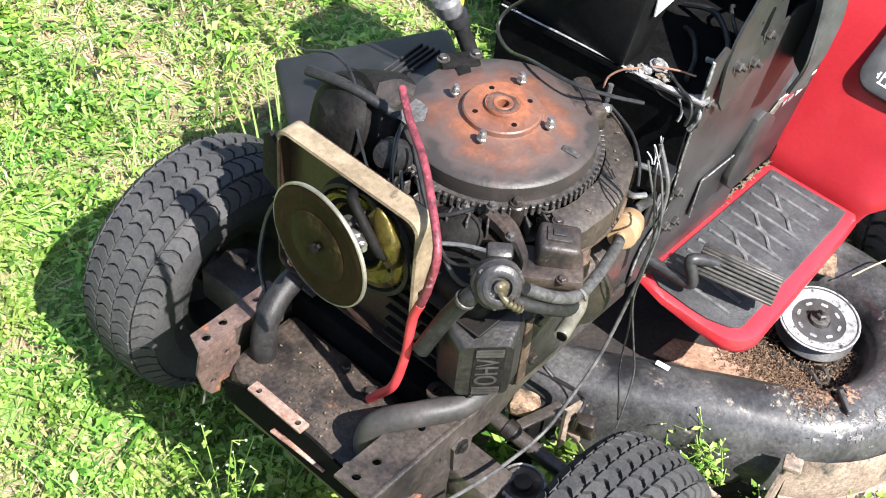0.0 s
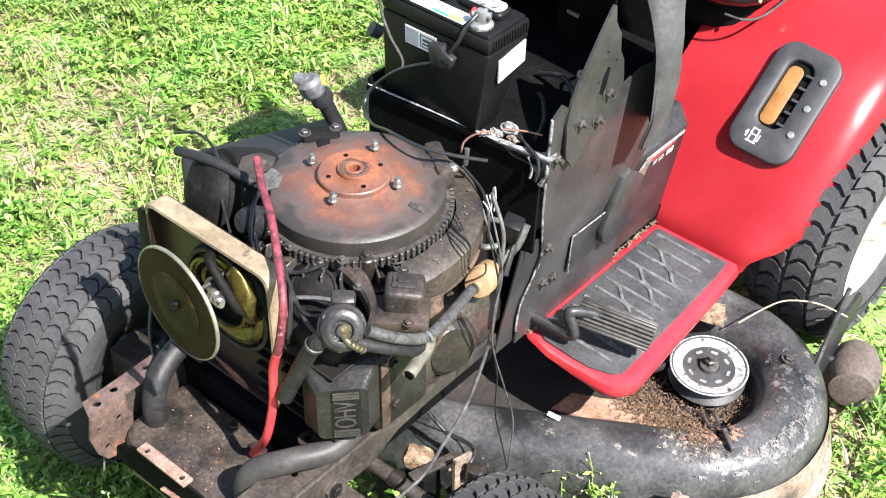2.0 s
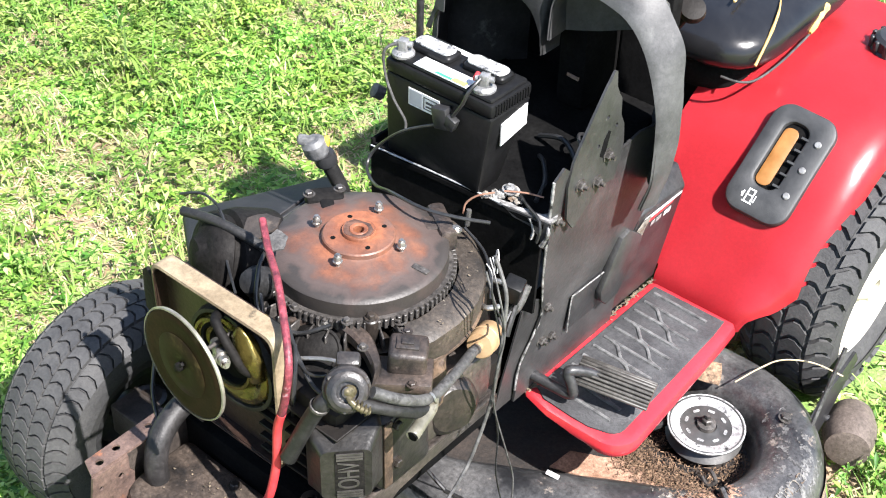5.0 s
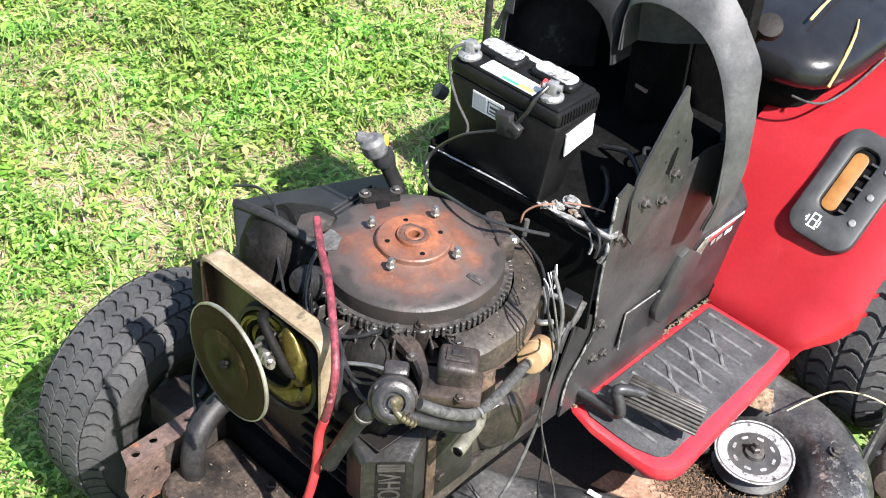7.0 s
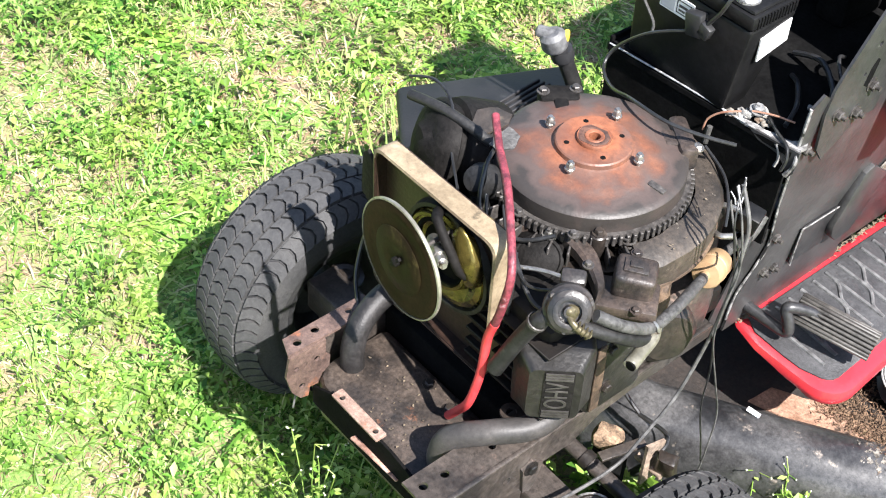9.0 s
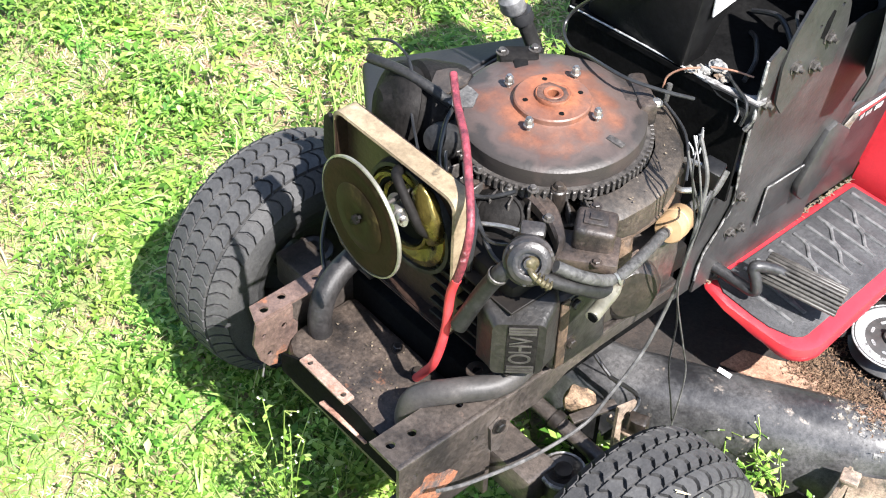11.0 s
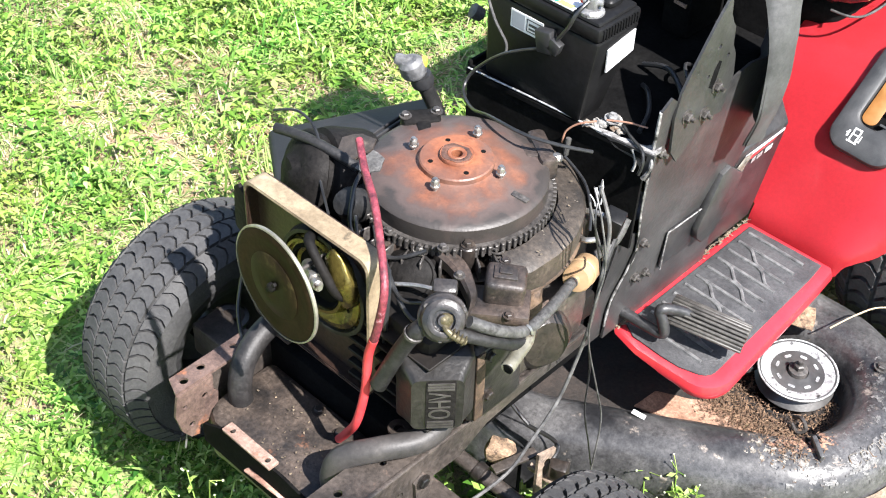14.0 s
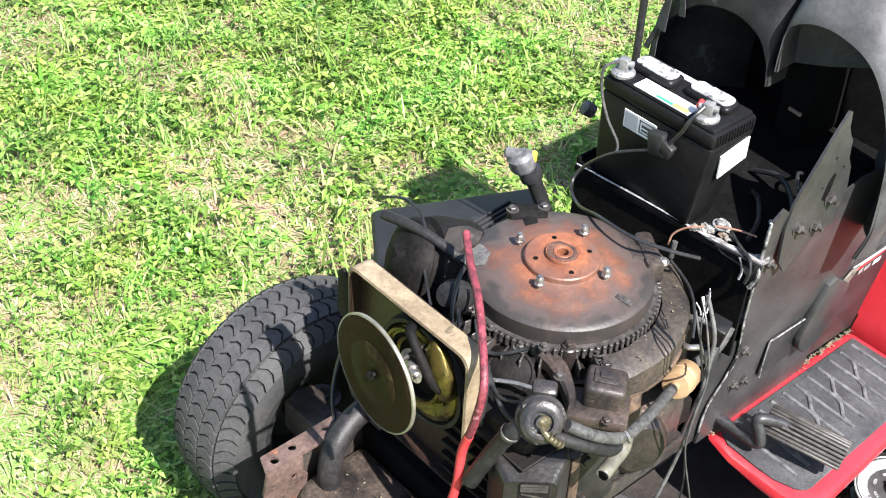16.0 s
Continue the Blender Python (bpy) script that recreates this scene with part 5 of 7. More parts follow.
for c, s in (((0.048, 0.240, 0.653), (0.015, 0.011, 0.008)), ((0.062, 0.258, 0.655), (0.010, 0.011, 0.009)), ((0.034, 0.229, 0.651), (0.013, 0.007, 0.004)), ((0.074, 0.248, 0.652), (0.014, 0.009, 0.004))):
    bm = bmesh.new()
    bmesh.ops.create_icosphere(bm, subdivisions=4, radius=1.0)
    for v in bm.verts:
        v.co = Vector(c) + Vector((v.co.x * s[0], v.co.y * s[1], v.co.z * s[2])) * 0.8
    part("corrosion", lumpy(lumpy(bm, 0.005, 80), 0.003, 230), CRUST if s[2] < 0.007 else CORRODE, mower, "white corrosion on the tray")
# Pale strip painted for the light that shows through a dash hole.
part("slot_daylight", obox((-0.016, 0.500, 0.709), (0.022, 0.004, 0.006), 0, 4, 0, 0), TAN, mower, "small pale strip for the light seen through a dash hole", smooth=False)
for k, (pts, r) in enumerate((([(0.03, 0.36, 0.652), (0.06, 0.33, 0.668), (0.085, 0.30, 0.660), (0.10, 0.26, 0.656)], 0.005), ([(0.0, 0.40, 0.655), (0.05, 0.39, 0.675), (0.09, 0.37, 0.662), (0.11, 0.34, 0.655)], 0.006), ([(0.05, 0.45, 0.655), (0.07, 0.40, 0.685), (0.10, 0.38, 0.665), (0.115, 0.40, 0.652)], 0.004))):
    part("harness", tube(pts, r * 0.7, 8), PLASTIC, mower, "black wiring in the tray")
part("speck", lumpy(refine(obox((0.098, 0.318, 0.656), (0.010, 0.007, 0.006), 0, 0, 20, 0.001), 1), 0.002, 120), CORRODE, mower)
part("corroded_bolt", join(bolt_mesh((0.060, 0.250, 0.662), (0.2, 0, 1), 0.008, 0.008)), LEAD, mower)

# ---- mower deck ----
deck = thing("mower_deck", (0.0, 0.42, 0.0), "stamped black mower deck with scraped rusty edges", "mower deck")
TRI = [Vector((0.295, 0.475)), Vector((0.0, 0.289)), Vector((-0.295, 0.475))]
DR = 0.238


def offset_loop(r, n_arc=22, n_edge=8):
    """The triangle of spindles, grown by r."""
    out = []
    pts = TRI[::-1]
    for i in range(3):
        a, b, c = pts[i - 1], pts[i], pts[(i + 1) % 3]
        d0, d1 = (b - a).normalized(), (c - b).normalized()
        n0, n1 = Vector((d0.y, -d0.x)), Vector((d1.y, -d1.x))
        t0, t1 = math.atan2(n0.y, n0.x), math.atan2(n1.y, n1.x)
        while t1 < t0:
            t1 += 2 * math.pi
        for k in range(n_arc):
            t = t0 + (t1 - t0) * k / (n_arc - 1)
            out.append(b + Vector((math.cos(t), math.sin(t))) * r)
        for k in range(1, n_edge):
            out.append((b + n1 * r).lerp(c + n1 * r, k / n_edge))
    return out


def deck_band(profile):
    bm = bmesh.new()
    rings = [[bm.verts.new((p.x, p.y, z + 0.003 * noise.noise(Vector((p.x * 9, p.y * 9, z * 30))))) for p in offset_loop(DR - d)] for d, z in profile]
    for a, b in zip(rings, rings[1:]):
        for k in range(len(a)):
            q = (k + 1) % len(a)
            bm.faces.new((a[k], a[q], b[q], b[k]))
    return bm, rings


bm, rings = deck_band([(0.000, 0.118), (0.003, 0.134), (0.011, 0.152), (0.024, 0.166), (0.042, 0.174), (0.064, 0.176), (0.086, 0.172), (0.104, 0.160), (0.116, 0.142), (0.122, 0.122), (0.126, 0.110), (0.135, 0.104)][::-1] + [(-0.004, 0.10), (-0.007, 0.075), (-0.008, 0.05), (-0.006, 0.036), (0.004, 0.036)])
part("shell", bm, DECK, deck, "worn glossy black rolled deck shell")
bm, rings = deck_band([(-0.0035, 0.119), (-0.0075, 0.10), (-0.0105, 0.075), (-0.0115, 0.05), (-0.010, 0.034), (-0.024, 0.030), (-0.025, 0.026), (0.002, 0.027)])
bmesh.ops.delete(bm, geom=[v for v in bm.verts if v.co.x < 0.405 or v.co.y > 0.70], context="VERTS")
part("skirt", bm, DECKWALL, deck, "scraped rusty deck skirt")
bm, rings = deck_band([(0.134, 0.1045), (0.17, 0.103), (0.21, 0.102), (0.245, 0.102)])
bm.faces.new(rings[-1])
part("floor", bm, DECKFLOOR, deck, "dirty dark deck top, darkened for shade, under dead grass")
# Rusty floor, laid only where the sun reaches it.
part("bare_patch", lumpy(refine(sheet_z(0.1045, [(0.150, 0.296), (0.215, 0.318), (0.260, 0.345), (0.300, 0.360), (0.332, 0.385), (0.320, 0.410), (0.255, 0.408), (0.200, 0.372), (0.155, 0.348)], 0.003), 2), 0.002, 40), DECKRUST, deck, "bare rusty patch on the deck top")


def pulley_wheel(at, tilt=(0, 0, 1)):
    p = part("pulley", lathe([(0.018, 0.0), (0.064, 0.0), (0.066, 0.004), (0.058, 0.012), (0.054, 0.016), (0.058, 0.020), (0.0665, 0.028), (0.0665, 0.031), (0.062, 0.032), (0.060, 0.029), (0.052, 0.026), (0.030, 0.0255), (0.018, 0.028)], at, tilt, 48, closed=True), PULLEY, deck, "scuffed steel blade pulley")
    q = Vector(tilt).normalized()
    base = Vector(at)
    part("worn_rim", lathe([(0.0445, 0.0268), (0.0600, 0.0300), (0.0655, 0.0323), (0.0668, 0.0312), (0.0660, 0.0300)], at, tilt, 48, closed=True), PULLEYWHITE, p, "bright worn pulley rim")
    part("hub_nut", join(lathe([(0.017, 0.026), (0.016, 0.034), (0.010, 0.036)], at, tilt, 24), lathe([(0.0095, 0.035), (0.0095, 0.044), (0.007, 0.046)], at, tilt, 6), lathe([(0.0048, 0.045), (0.0048, 0.054)], at, tilt, 12)), GEAR, p, "greasy spindle nut")
    m = Matrix.Translation(base) @ axis_to(q)
    for k in range(8):
        a = 2 * math.pi * k / 8 + 0.2
        part("slot", plate([(x, y) for x, y in rounded(-0.006, 0.006, -0.0025, 0.0025, 0.0024, 3)], 0.0006, m @ pose(0.034 * math.cos(a), 0.034 * math.sin(a), 0.0262, 0, 0, math.degrees(a) + 90)), PULLEYWHITE, p)
    part("spindle", lathe([(0.045, -0.03), (0.040, -0.012), (0.024, -0.002), (0.020, 0.0)], at, tilt, 24), GREASE, p)
    return p


pulley_wheel((0.312, 0.515, 0.125), (0.06, -0.05, 1))
part("belt", tube([(0.258, 0.49, 0.142), (0.22, 0.42, 0.146), (0.12, 0.40, 0.150), (0.0, 0.40, 0.152)], 0.006, 6), HOSE, deck, "black drive belt")
part("deck_lug", obox((0.436, 0.368, 0.180), (0.040, 0.008, 0.022), 8, 10, -35, 0.003), DECK, deck, "bent tab on the deck")
part("clip", tube([(0.355, 0.448, 0.125), (0.372, 0.440, 0.140), (0.384, 0.436, 0.128), (0.374, 0.430, 0.118), (0.360, 0.438, 0.12)], 0.0035, 8), GEAR, deck)
part("deck_bolt", bolt_mesh((0.415, 0.596, 0.176), (0.1, 0.1, 1), 0.009, 0.007), GEAR, deck)
part("tag", obox((0.199, 0.230, 0.1775), (0.022, 0.008, 0.0015), 12, 6, 12, 0), WHITE, deck, "white sticker", smooth=False)
part("front_bracket", join(sheet_x(0.425, [(0.175, 0.035), (0.235, 0.025), (0.262, 0.135), (0.245, 0.165)], 0.005), obox((0.436, 0.235, 0.155), (0.028, 0.026, 0.010), 0, 0, 20, 0.003)), DECKWALL, deck, "rusty upright bracket on the skirt")
part("rust_flange", lumpy(refine(obox((0.335, 0.170, 0.060), (0.075, 0.018, 0.006), 0, 4, 30, 0.001), 2), 0.002, 50), DECKWALL, deck, "rusty bottom flange of the deck")
# Dark sheet in place of the shaded opening in the deck front.
part("dark_recess_sheet", sheet_y(0.185, [(0.335, 0.03), (0.425, 0.03), (0.425, 0.13), (0.39, 0.12)], 0.004), DARK, deck)
DECK_Z = ([0.0, 0.003, 0.011, 0.024, 0.042, 0.064, 0.086, 0.104, 0.116], [0.118, 0.134, 0.152, 0.166, 0.174, 0.176, 0.172, 0.160, 0.142])


def on_deck(r, a, lift):
    """A place on the rolled shell round the near spindle."""
    return Vector((TRI[0].x + r * math.cos(a), TRI[0].y + r * math.sin(a), float(np.interp(DR - r, *DECK_Z)) + lift))


def deck_patch(r0, r1, a0, a1, lift, n, m, cut, seed):
    """A thin ragged crust lying on the shell."""
    bm = bmesh.new()
    vs = [[bm.verts.new(on_deck(r0 + (r1 - r0) * j / m, radians(a0 + (a1 - a0) * i / n), lift + 0.0006 * noise.noise(Vector((i * 0.7, j * 0.7, seed))))) for j in range(m + 1)] for i in range(n + 1)]
    for i in range(n):
        for j in range(m):
            u, v = abs(2 * (i + 0.5) / n - 1), abs(2 * (j + 0.5) / m - 1)
            if noise.noise(Vector((i * 0.13, j * 0.13, seed))) + 0.5 * noise.noise(Vector((i * 0.45, j * 0.45, seed + 5))) > cut + 0.9 * max(u, v) ** 3:
                bm.faces.new((vs[i][j], vs[i + 1][j], vs[i + 1][j + 1], vs[i][j + 1]))
    bmesh.ops.delete(bm, geom=[v for v in bm.verts if not v.link_faces], context="VERTS")
    return bm


tagged(part("crust", deck_patch(0.138, 0.212, -80, -38, 0.0008, 130, 60, 0.02, 3), CRUST, deck, "flaking pale crust on the deck", smooth=False), kind="stuff")
tagged(part("crust", deck_patch(0.126, 0.185, -64, -18, 0.0012, 110, 50, -0.10, 9), DECKRUST, deck, "brown dirt in the deck's hollow", smooth=False), kind="stuff")
tagged(part("scuff", deck_patch(0.182, 0.2365, -72, 62, 0.0006, 260, 44, -0.02, 41), SCUFF, deck, "paint scuffed to bare grey along the deck's rim", smooth=False), kind="stuff")
tagged(part("scuff", deck_patch(0.126, 0.190, -30, 70, 0.0006, 200, 46, 0.16, 47), SCUFF, deck, "grey scuffs on the deck", smooth=False), kind="stuff")
for k, (a, w, r, h) in enumerate(((-24, 5.0, 0.196, 0.016), (-17.5, 3.0, 0.197, 0.015), (-13, 5.5, 0.196, 0.017), (-5.8, 2.2, 0.198, 0.013), (-2, 5.0, 0.197, 0.015), (4.5, 4.0, 0.198, 0.013))):
    loop = [on_deck(r + h * (0.5 + 0.5 * math.copysign(abs(math.sin(t)) ** 0.5, math.sin(t))), radians(a + w * (0.5 + 0.5 * math.copysign(abs(math.cos(t)) ** 0.5, math.cos(t)))), 0.0004) for t in np.radians(range(20 + 40 * k, 340 + 40 * k, 20))]
    part("worn_mark", tube(loop, 0.0009, 6, 3, wob=0.9, radii=[0.3 + 0.9 * abs(math.sin(1.7 * q + k)) for q in range(len(loop))]), CRUST, deck, "remains of white lettering")
part("deck_slot", lathe([(0, 0.001), (0.010, 0.001), (0.012, 0.003), (0.013, 0.0)], on_deck(0.155, radians(-36), 0.0), (0.1, 0, 1), 16), DARK, deck, "dark hole with a raised lip")
part("hanger", join(sheet_x(0.165, [(0.02, 0.14), (0.055, 0.14), (0.06, 0.215), (0.02, 0.23)], 0.005, [(0.04, 0.20, 0.006)]), cyl((0.14, 0.04, 0.165), (0.19, 0.04, 0.165), 0.006)), DECKWALL, deck, "dusty grey deck hanger")
part("hanger_clevis", lumpy(refine(obox((0.190, 0.046, 0.190), (0.030, 0.022, 0.045), 10, 0, 20, 0.006), 1), 0.004, 60), GREASE, deck, "greasy black clevis")
roller = part("gauge_roller", lathe([(0.018, -0.052), (0.038, -0.048), (0.046, -0.016), (0.0465, -0.014), (0.0465, -0.012), (0.047, 0.012), (0.0465, 0.014), (0.046, 0.016), (0.039, 0.048), (0.018, 0.052)], (0.478, 0.757, 0.062), (0.36, -0.93, 0.05), 32), ROLLER, deck, "brown plastic anti-scalp roller")
part("roller_arm", join(sheet_x(0.430, [(0.64, 0.10), (0.70, 0.16), (0.80, 0.20), (0.82, 0.17), (0.74, 0.08), (0.70, 0.05)], 0.006), cyl((0.43, 0.74, 0.08), (0.52, 0.76, 0.07), 0.008)), BLACK, deck, "rusty roller arm")
part("rod", tube([(0.450, 0.628, 0.155), (0.450, 0.655, 0.22), (0.450, 0.690, 0.295)], 0.004, 8), GREYHOSE, deck)
part("dead_leaf", lumpy(refine(obox((0.250, 0.60, 0.178), (0.06, 0.045, 0.002), 10, 8, 30, 0), 2), 0.006, 40), PALE, deck, "dry leaf on the deck")


def debris():
    rng = random.Random(5)
    bm = bmesh.new()
    for k in range(6200):
        if k < 4300:
            a, r = rng.uniform(0, 2 * math.pi), 0.055 + 0.075 * rng.random() ** 0.7
            x, y, z = 0.312 + r * math.cos(a), 0.51 + r * math.sin(a), 0.106 + 0.010 * rng.random()
            if (x - 0.312) * 0.3 + (y - 0.51) > 0.05:
                continue
        elif k < 5900:
            x, y, z = rng.uniform(0.22, 0.36), rng.gauss(0.400, 0.018), 0.107 + 0.006 * rng.random()
        else:
            x, y, z = rng.gauss(0.400, 0.025), rng.gauss(0.345, 0.018), 0.1755 + 0.003 * rng.random()
        d = Vector((rng.uniform(-1, 1), rng.uniform(-1, 1), rng.uniform(-0.3, 0.3))).normalized() * rng.uniform(0.002, 0.007)
        w = Vector((-d.y, d.x, 0)).normalized() * 0.0006
        p = Vector((x, y, z))
        vs = [bm.verts.new(q) for q in (p - d / 2 - w, p - d / 2 + w, p + d / 2 + w + Vector((0, 0, 0.002)), p + d / 2 - w)]
        bm.faces.new(vs)
    return bm


tagged(part("debris", debris(), DEBRIS, deck, "dead grass clippings on the deck", smooth=False), kind="stuff")


# Added black box in place of the deep shade below the engine.
part("engine_shade_block", box(-0.158, 0.108, -0.203, 0.18, 0.285, 0.398, 0.004), DARK, mower, "black block for the shade under the engine")

# ---- muffler ----
muffler = thing("muffler", (-0.03, -0.28, 0.24), "greasy rusty box muffler with two exhaust pipes", "muffler")
mb = plate([(-0.118, -0.340), (0.105, -0.340), (0.105, -0.205), (-0.150, -0.205), (-0.150, -0.300), (-0.147, -0.318), (-0.136, -0.332)], 0.075, Matrix.Translation((0, 0, 0.285)), bevel=0.012)
part("body", lumpy(refine(mb, 2), 0.0022, 26), MUFFLER, muffler, "greasy muffler box with rust")
part("exhaust_pipe", tube([(-0.122, -0.285, 0.352), (-0.122, -0.286, 0.388), (-0.128, -0.270, 0.420), (-0.135, -0.235, 0.440), (-0.137, -0.19, 0.448), (-0.137, -0.12, 0.45)], 0.0168, 18), PIPE, muffler, "bent dark exhaust pipe")
part("exhaust_pipe", tube([(0.082, -0.300, 0.350), (0.083, -0.302, 0.395), (0.096, -0.294, 0.430), (0.128, -0.262, 0.4465), (0.152, -0.223, 0.4475), (0.158, -0.190, 0.451), (0.148, -0.150, 0.455), (0.142, -0.10, 0.46)], 0.0162, 18), NEARPIPE, muffler, "bent grey exhaust pipe lying over the rail")
for x, y in ((-0.03, -0.225), (0.02, -0.232)):
    part("bolt", bolt_mesh((x, y, 0.3615), (0, 0, 1), 0.007, 0.006), GREASE, muffler)
part("eyelet", sheet_z(0.446, [(0.122 + 0.0145 * math.cos(a), -0.222 + 0.0145 * math.sin(a)) for a in np.radians(range(100, 281, 20))] + [(0.165, -0.195), (0.155, -0.175)], 0.004, [(0.122, -0.222, 0.0070)]), GREASE, muffler, "flat lifting eye")

def crumbs(count, seed, place, lo, hi):
    """Small flat flakes lying about; place gives each one's spot."""
    rng = random.Random(seed)
    bm = bmesh.new()
    for k in range(count):
        p = place(rng)
        a = rng.uniform(0, 6.28)
        d = Vector((math.cos(a), math.sin(a), rng.uniform(-0.2, 0.2))) * rng.uniform(lo, hi)
        w = Vector((-math.sin(a), math.cos(a), rng.uniform(-0.3, 0.3))) * rng.uniform(0.0006, 0.0018)
        bm.faces.new([bm.verts.new(p + q) for q in (-d - w, d - w * 0.4, d + w * 0.6, -d * 0.6 + w)])
    return bm


tagged(part("grit", crumbs(70, 8, lambda r: Vector((r.gauss(-0.02, 0.05), r.uniform(-0.33, -0.215), 0.3632 + 0.001 * r.random())), 0.0005, 0.0022), CHAFF, muffler, "rust flakes and straw on the muffler", smooth=False), kind="stuff")

tagged(part("chaff", join(crumbs(260, 21, lambda r: Vector((0.091 + abs(r.gauss(0, 0.004)), r.uniform(0.285, 0.655), 0.2648)), 0.001, 0.005), crumbs(160, 22, lambda r: Vector((r.gauss(0.098, 0.006), r.gauss(0.302, 0.012), 0.2650 + 0.003 * r.random())), 0.001, 0.006)), CHAFF, mower, "straw caught along the foot rest", smooth=False), kind="stuff")

# ---- engine ----
engine = thing("engine", (0, 0, 0.43), "greasy V-twin engine with its shroud off and a rusty flywheel", "engine")
# Castings below the pan are blackened for the shade they lie in.
part("crankcase", lumpy(refine(box(-0.120, 0.125, -0.12, 0.15, 0.43, 0.60, 0.02, 3), 2), 0.003, 18), DEEPBLACK, engine, "greasy cast crankcase")
part("crankcase_side", lumpy(refine(box(0.10, 0.160, -0.055, 0.105, 0.425, 0.520, 0.012, 3), 2), 0.004, 26), RAIL, engine, "dusty brown side of the crankcase")
part("sump", box(-0.13, 0.135, -0.13, 0.16, 0.40, 0.445, 0.006), DEEPBLACK, engine)
# backing plate under the flywheel, with its drooping skirt
part("backing_plate", lathe([(0.05, 0.600), (0.140, 0.606), (0.156, 0.612), (0.158, 0.618), (0.140, 0.616), (0.05, 0.610)], (0, 0.006, 0), (0, 0, 1), 48, closed=True), GREASE, engine, "greasy backing plate")
skirt = bmesh.new()
loops = []
for k in range(15):
    a = radians(-22 + k * 8.5)
    c, s = math.cos(a), math.sin(a)
    loops.append([skirt.verts.new((r * c, r * s, z)) for r, z in ((0.1345, 0.641), (0.164, 0.637), (0.171, 0.630), (0.170, 0.592), (0.167, 0.592), (0.167, 0.627), (0.162, 0.632), (0.1345, 0.636))])
for a, b in zip(loops, loops[1:]):
    for k in range(8):
        q = (k + 1) % 8
        skirt.faces.new((a[k], a[q], b[q], b[k]))
skirt.faces.new(loops[0])
skirt.faces.new(loops[-1][::-1])
part("shroud_skirt", lumpy(skirt, 0.004, 34), SKIRT, engine, "bent dusty shroud remnant")
for k in range(26):
    a = radians(95 + k * 9.6)
    part("fin", obox((0.139 * math.cos(a), 0.139 * math.sin(a), 0.628), (0.022, 0.003, 0.022), 0, 0, math.degrees(a), 0.001, 1), GEAR, engine)

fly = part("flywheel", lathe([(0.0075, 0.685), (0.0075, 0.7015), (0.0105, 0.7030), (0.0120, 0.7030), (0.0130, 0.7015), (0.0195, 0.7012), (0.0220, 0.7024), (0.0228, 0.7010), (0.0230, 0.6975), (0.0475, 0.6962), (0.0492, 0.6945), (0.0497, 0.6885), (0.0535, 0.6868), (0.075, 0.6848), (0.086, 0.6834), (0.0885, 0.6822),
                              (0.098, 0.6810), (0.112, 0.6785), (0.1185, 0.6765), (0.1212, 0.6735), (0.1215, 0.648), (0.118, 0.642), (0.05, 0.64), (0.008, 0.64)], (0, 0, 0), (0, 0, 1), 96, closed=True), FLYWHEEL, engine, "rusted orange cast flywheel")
ring = part("ring_gear", lathe([(0.1215, 0.6525), (0.1275, 0.6525), (0.1275, 0.6385), (0.1215, 0.6385)], (0, 0, 0), (0, 0, 1), 96, closed=True), GEAR, engine, "toothed starter ring gear")
tooth = box(-0.0005, 0.0052, -0.0021, 0.0021, -0.0068, 0.0068, 0.0008, 1)
tm = bpy.data.meshes.new("tooth")
tooth.to_mesh(tm)
tooth.free()
tm.materials.append(GEAR)
for k in range(92):
    a = 2 * math.pi * k / 92
    o = new("tooth", tm)
    o.parent = ring
    o.matrix_basis = Matrix.Translation((0.1272 * math.cos(a), 0.1272 * math.sin(a), 0.6455)) @ pose(0, 0, 0, 0, 0, math.degrees(a))
th = radians(17.7)
for k in range(4):
    a = th + k * math.pi / 2
    x, y = 0.0625 * math.cos(a), 0.0625 * math.sin(a)
    part("stud", join(cyl((x, y, 0.684), (x, y, 0.7045), 0.0030, seg=12), lathe([(0.0056, 0.6935), (0.0056, 0.7005), (0.0048, 0.702)], (x, y, 0), (0, 0, 1), 6), lathe([(0.0066, 0.692), (0.0066, 0.694)], (x, y, 0), (0, 0, 1), 16)), STEEL, fly, "stud with bright nut")
part("hub_plate", plate([(-0.002 + (0.0215 + 0.002 * math.sin(3 * a)) * math.cos(a), -0.001 + 0.0210 * math.sin(a)) for a in np.radians((5, 40, 75, 140, 175, 200, 255, 320))], 0.0058, Matrix.Translation((0, 0, 0.6965)), [(0, 0, 0.0128)], bevel=0.0012), HUBRUST, fly, "dark worn hub plate")
for k in range(4):
    a = th + radians(45) + k * math.pi / 2
    part("pin_hole", cyl((0.036 * math.cos(a), 0.036 * math.sin(a), 0.6955), (0.036 * math.cos(a), 0.036 * math.sin(a), 0.6972), 0.0035, seg=12), DARK, fly)
part("raised_pad", plate(rounded(-0.012, 0.012, -0.005, 0.005, 0.002, 2), 0.006, Matrix.Translation((0.099, 0.012, 0.6765)) @ pose(0, 0, 0, 0, 6, 10), bevel=0.001), GEAR, fly)
coil = part("ignition_coil", join(obox((0.050, 0.112, 0.668), (0.074, 0.026, 0.036), 0, 0, -32, 0.008), obox((0.044, 0.096, 0.674), (0.030, 0.022, 0.016), 0, 0, -32, 0.003)), ARM, engine, "grey ignition coil beside the flywheel")
part("bolt", bolt_mesh((0.078, 0.108, 0.680), (0, 0, 1), 0.006, 0.006), STEEL, engine)
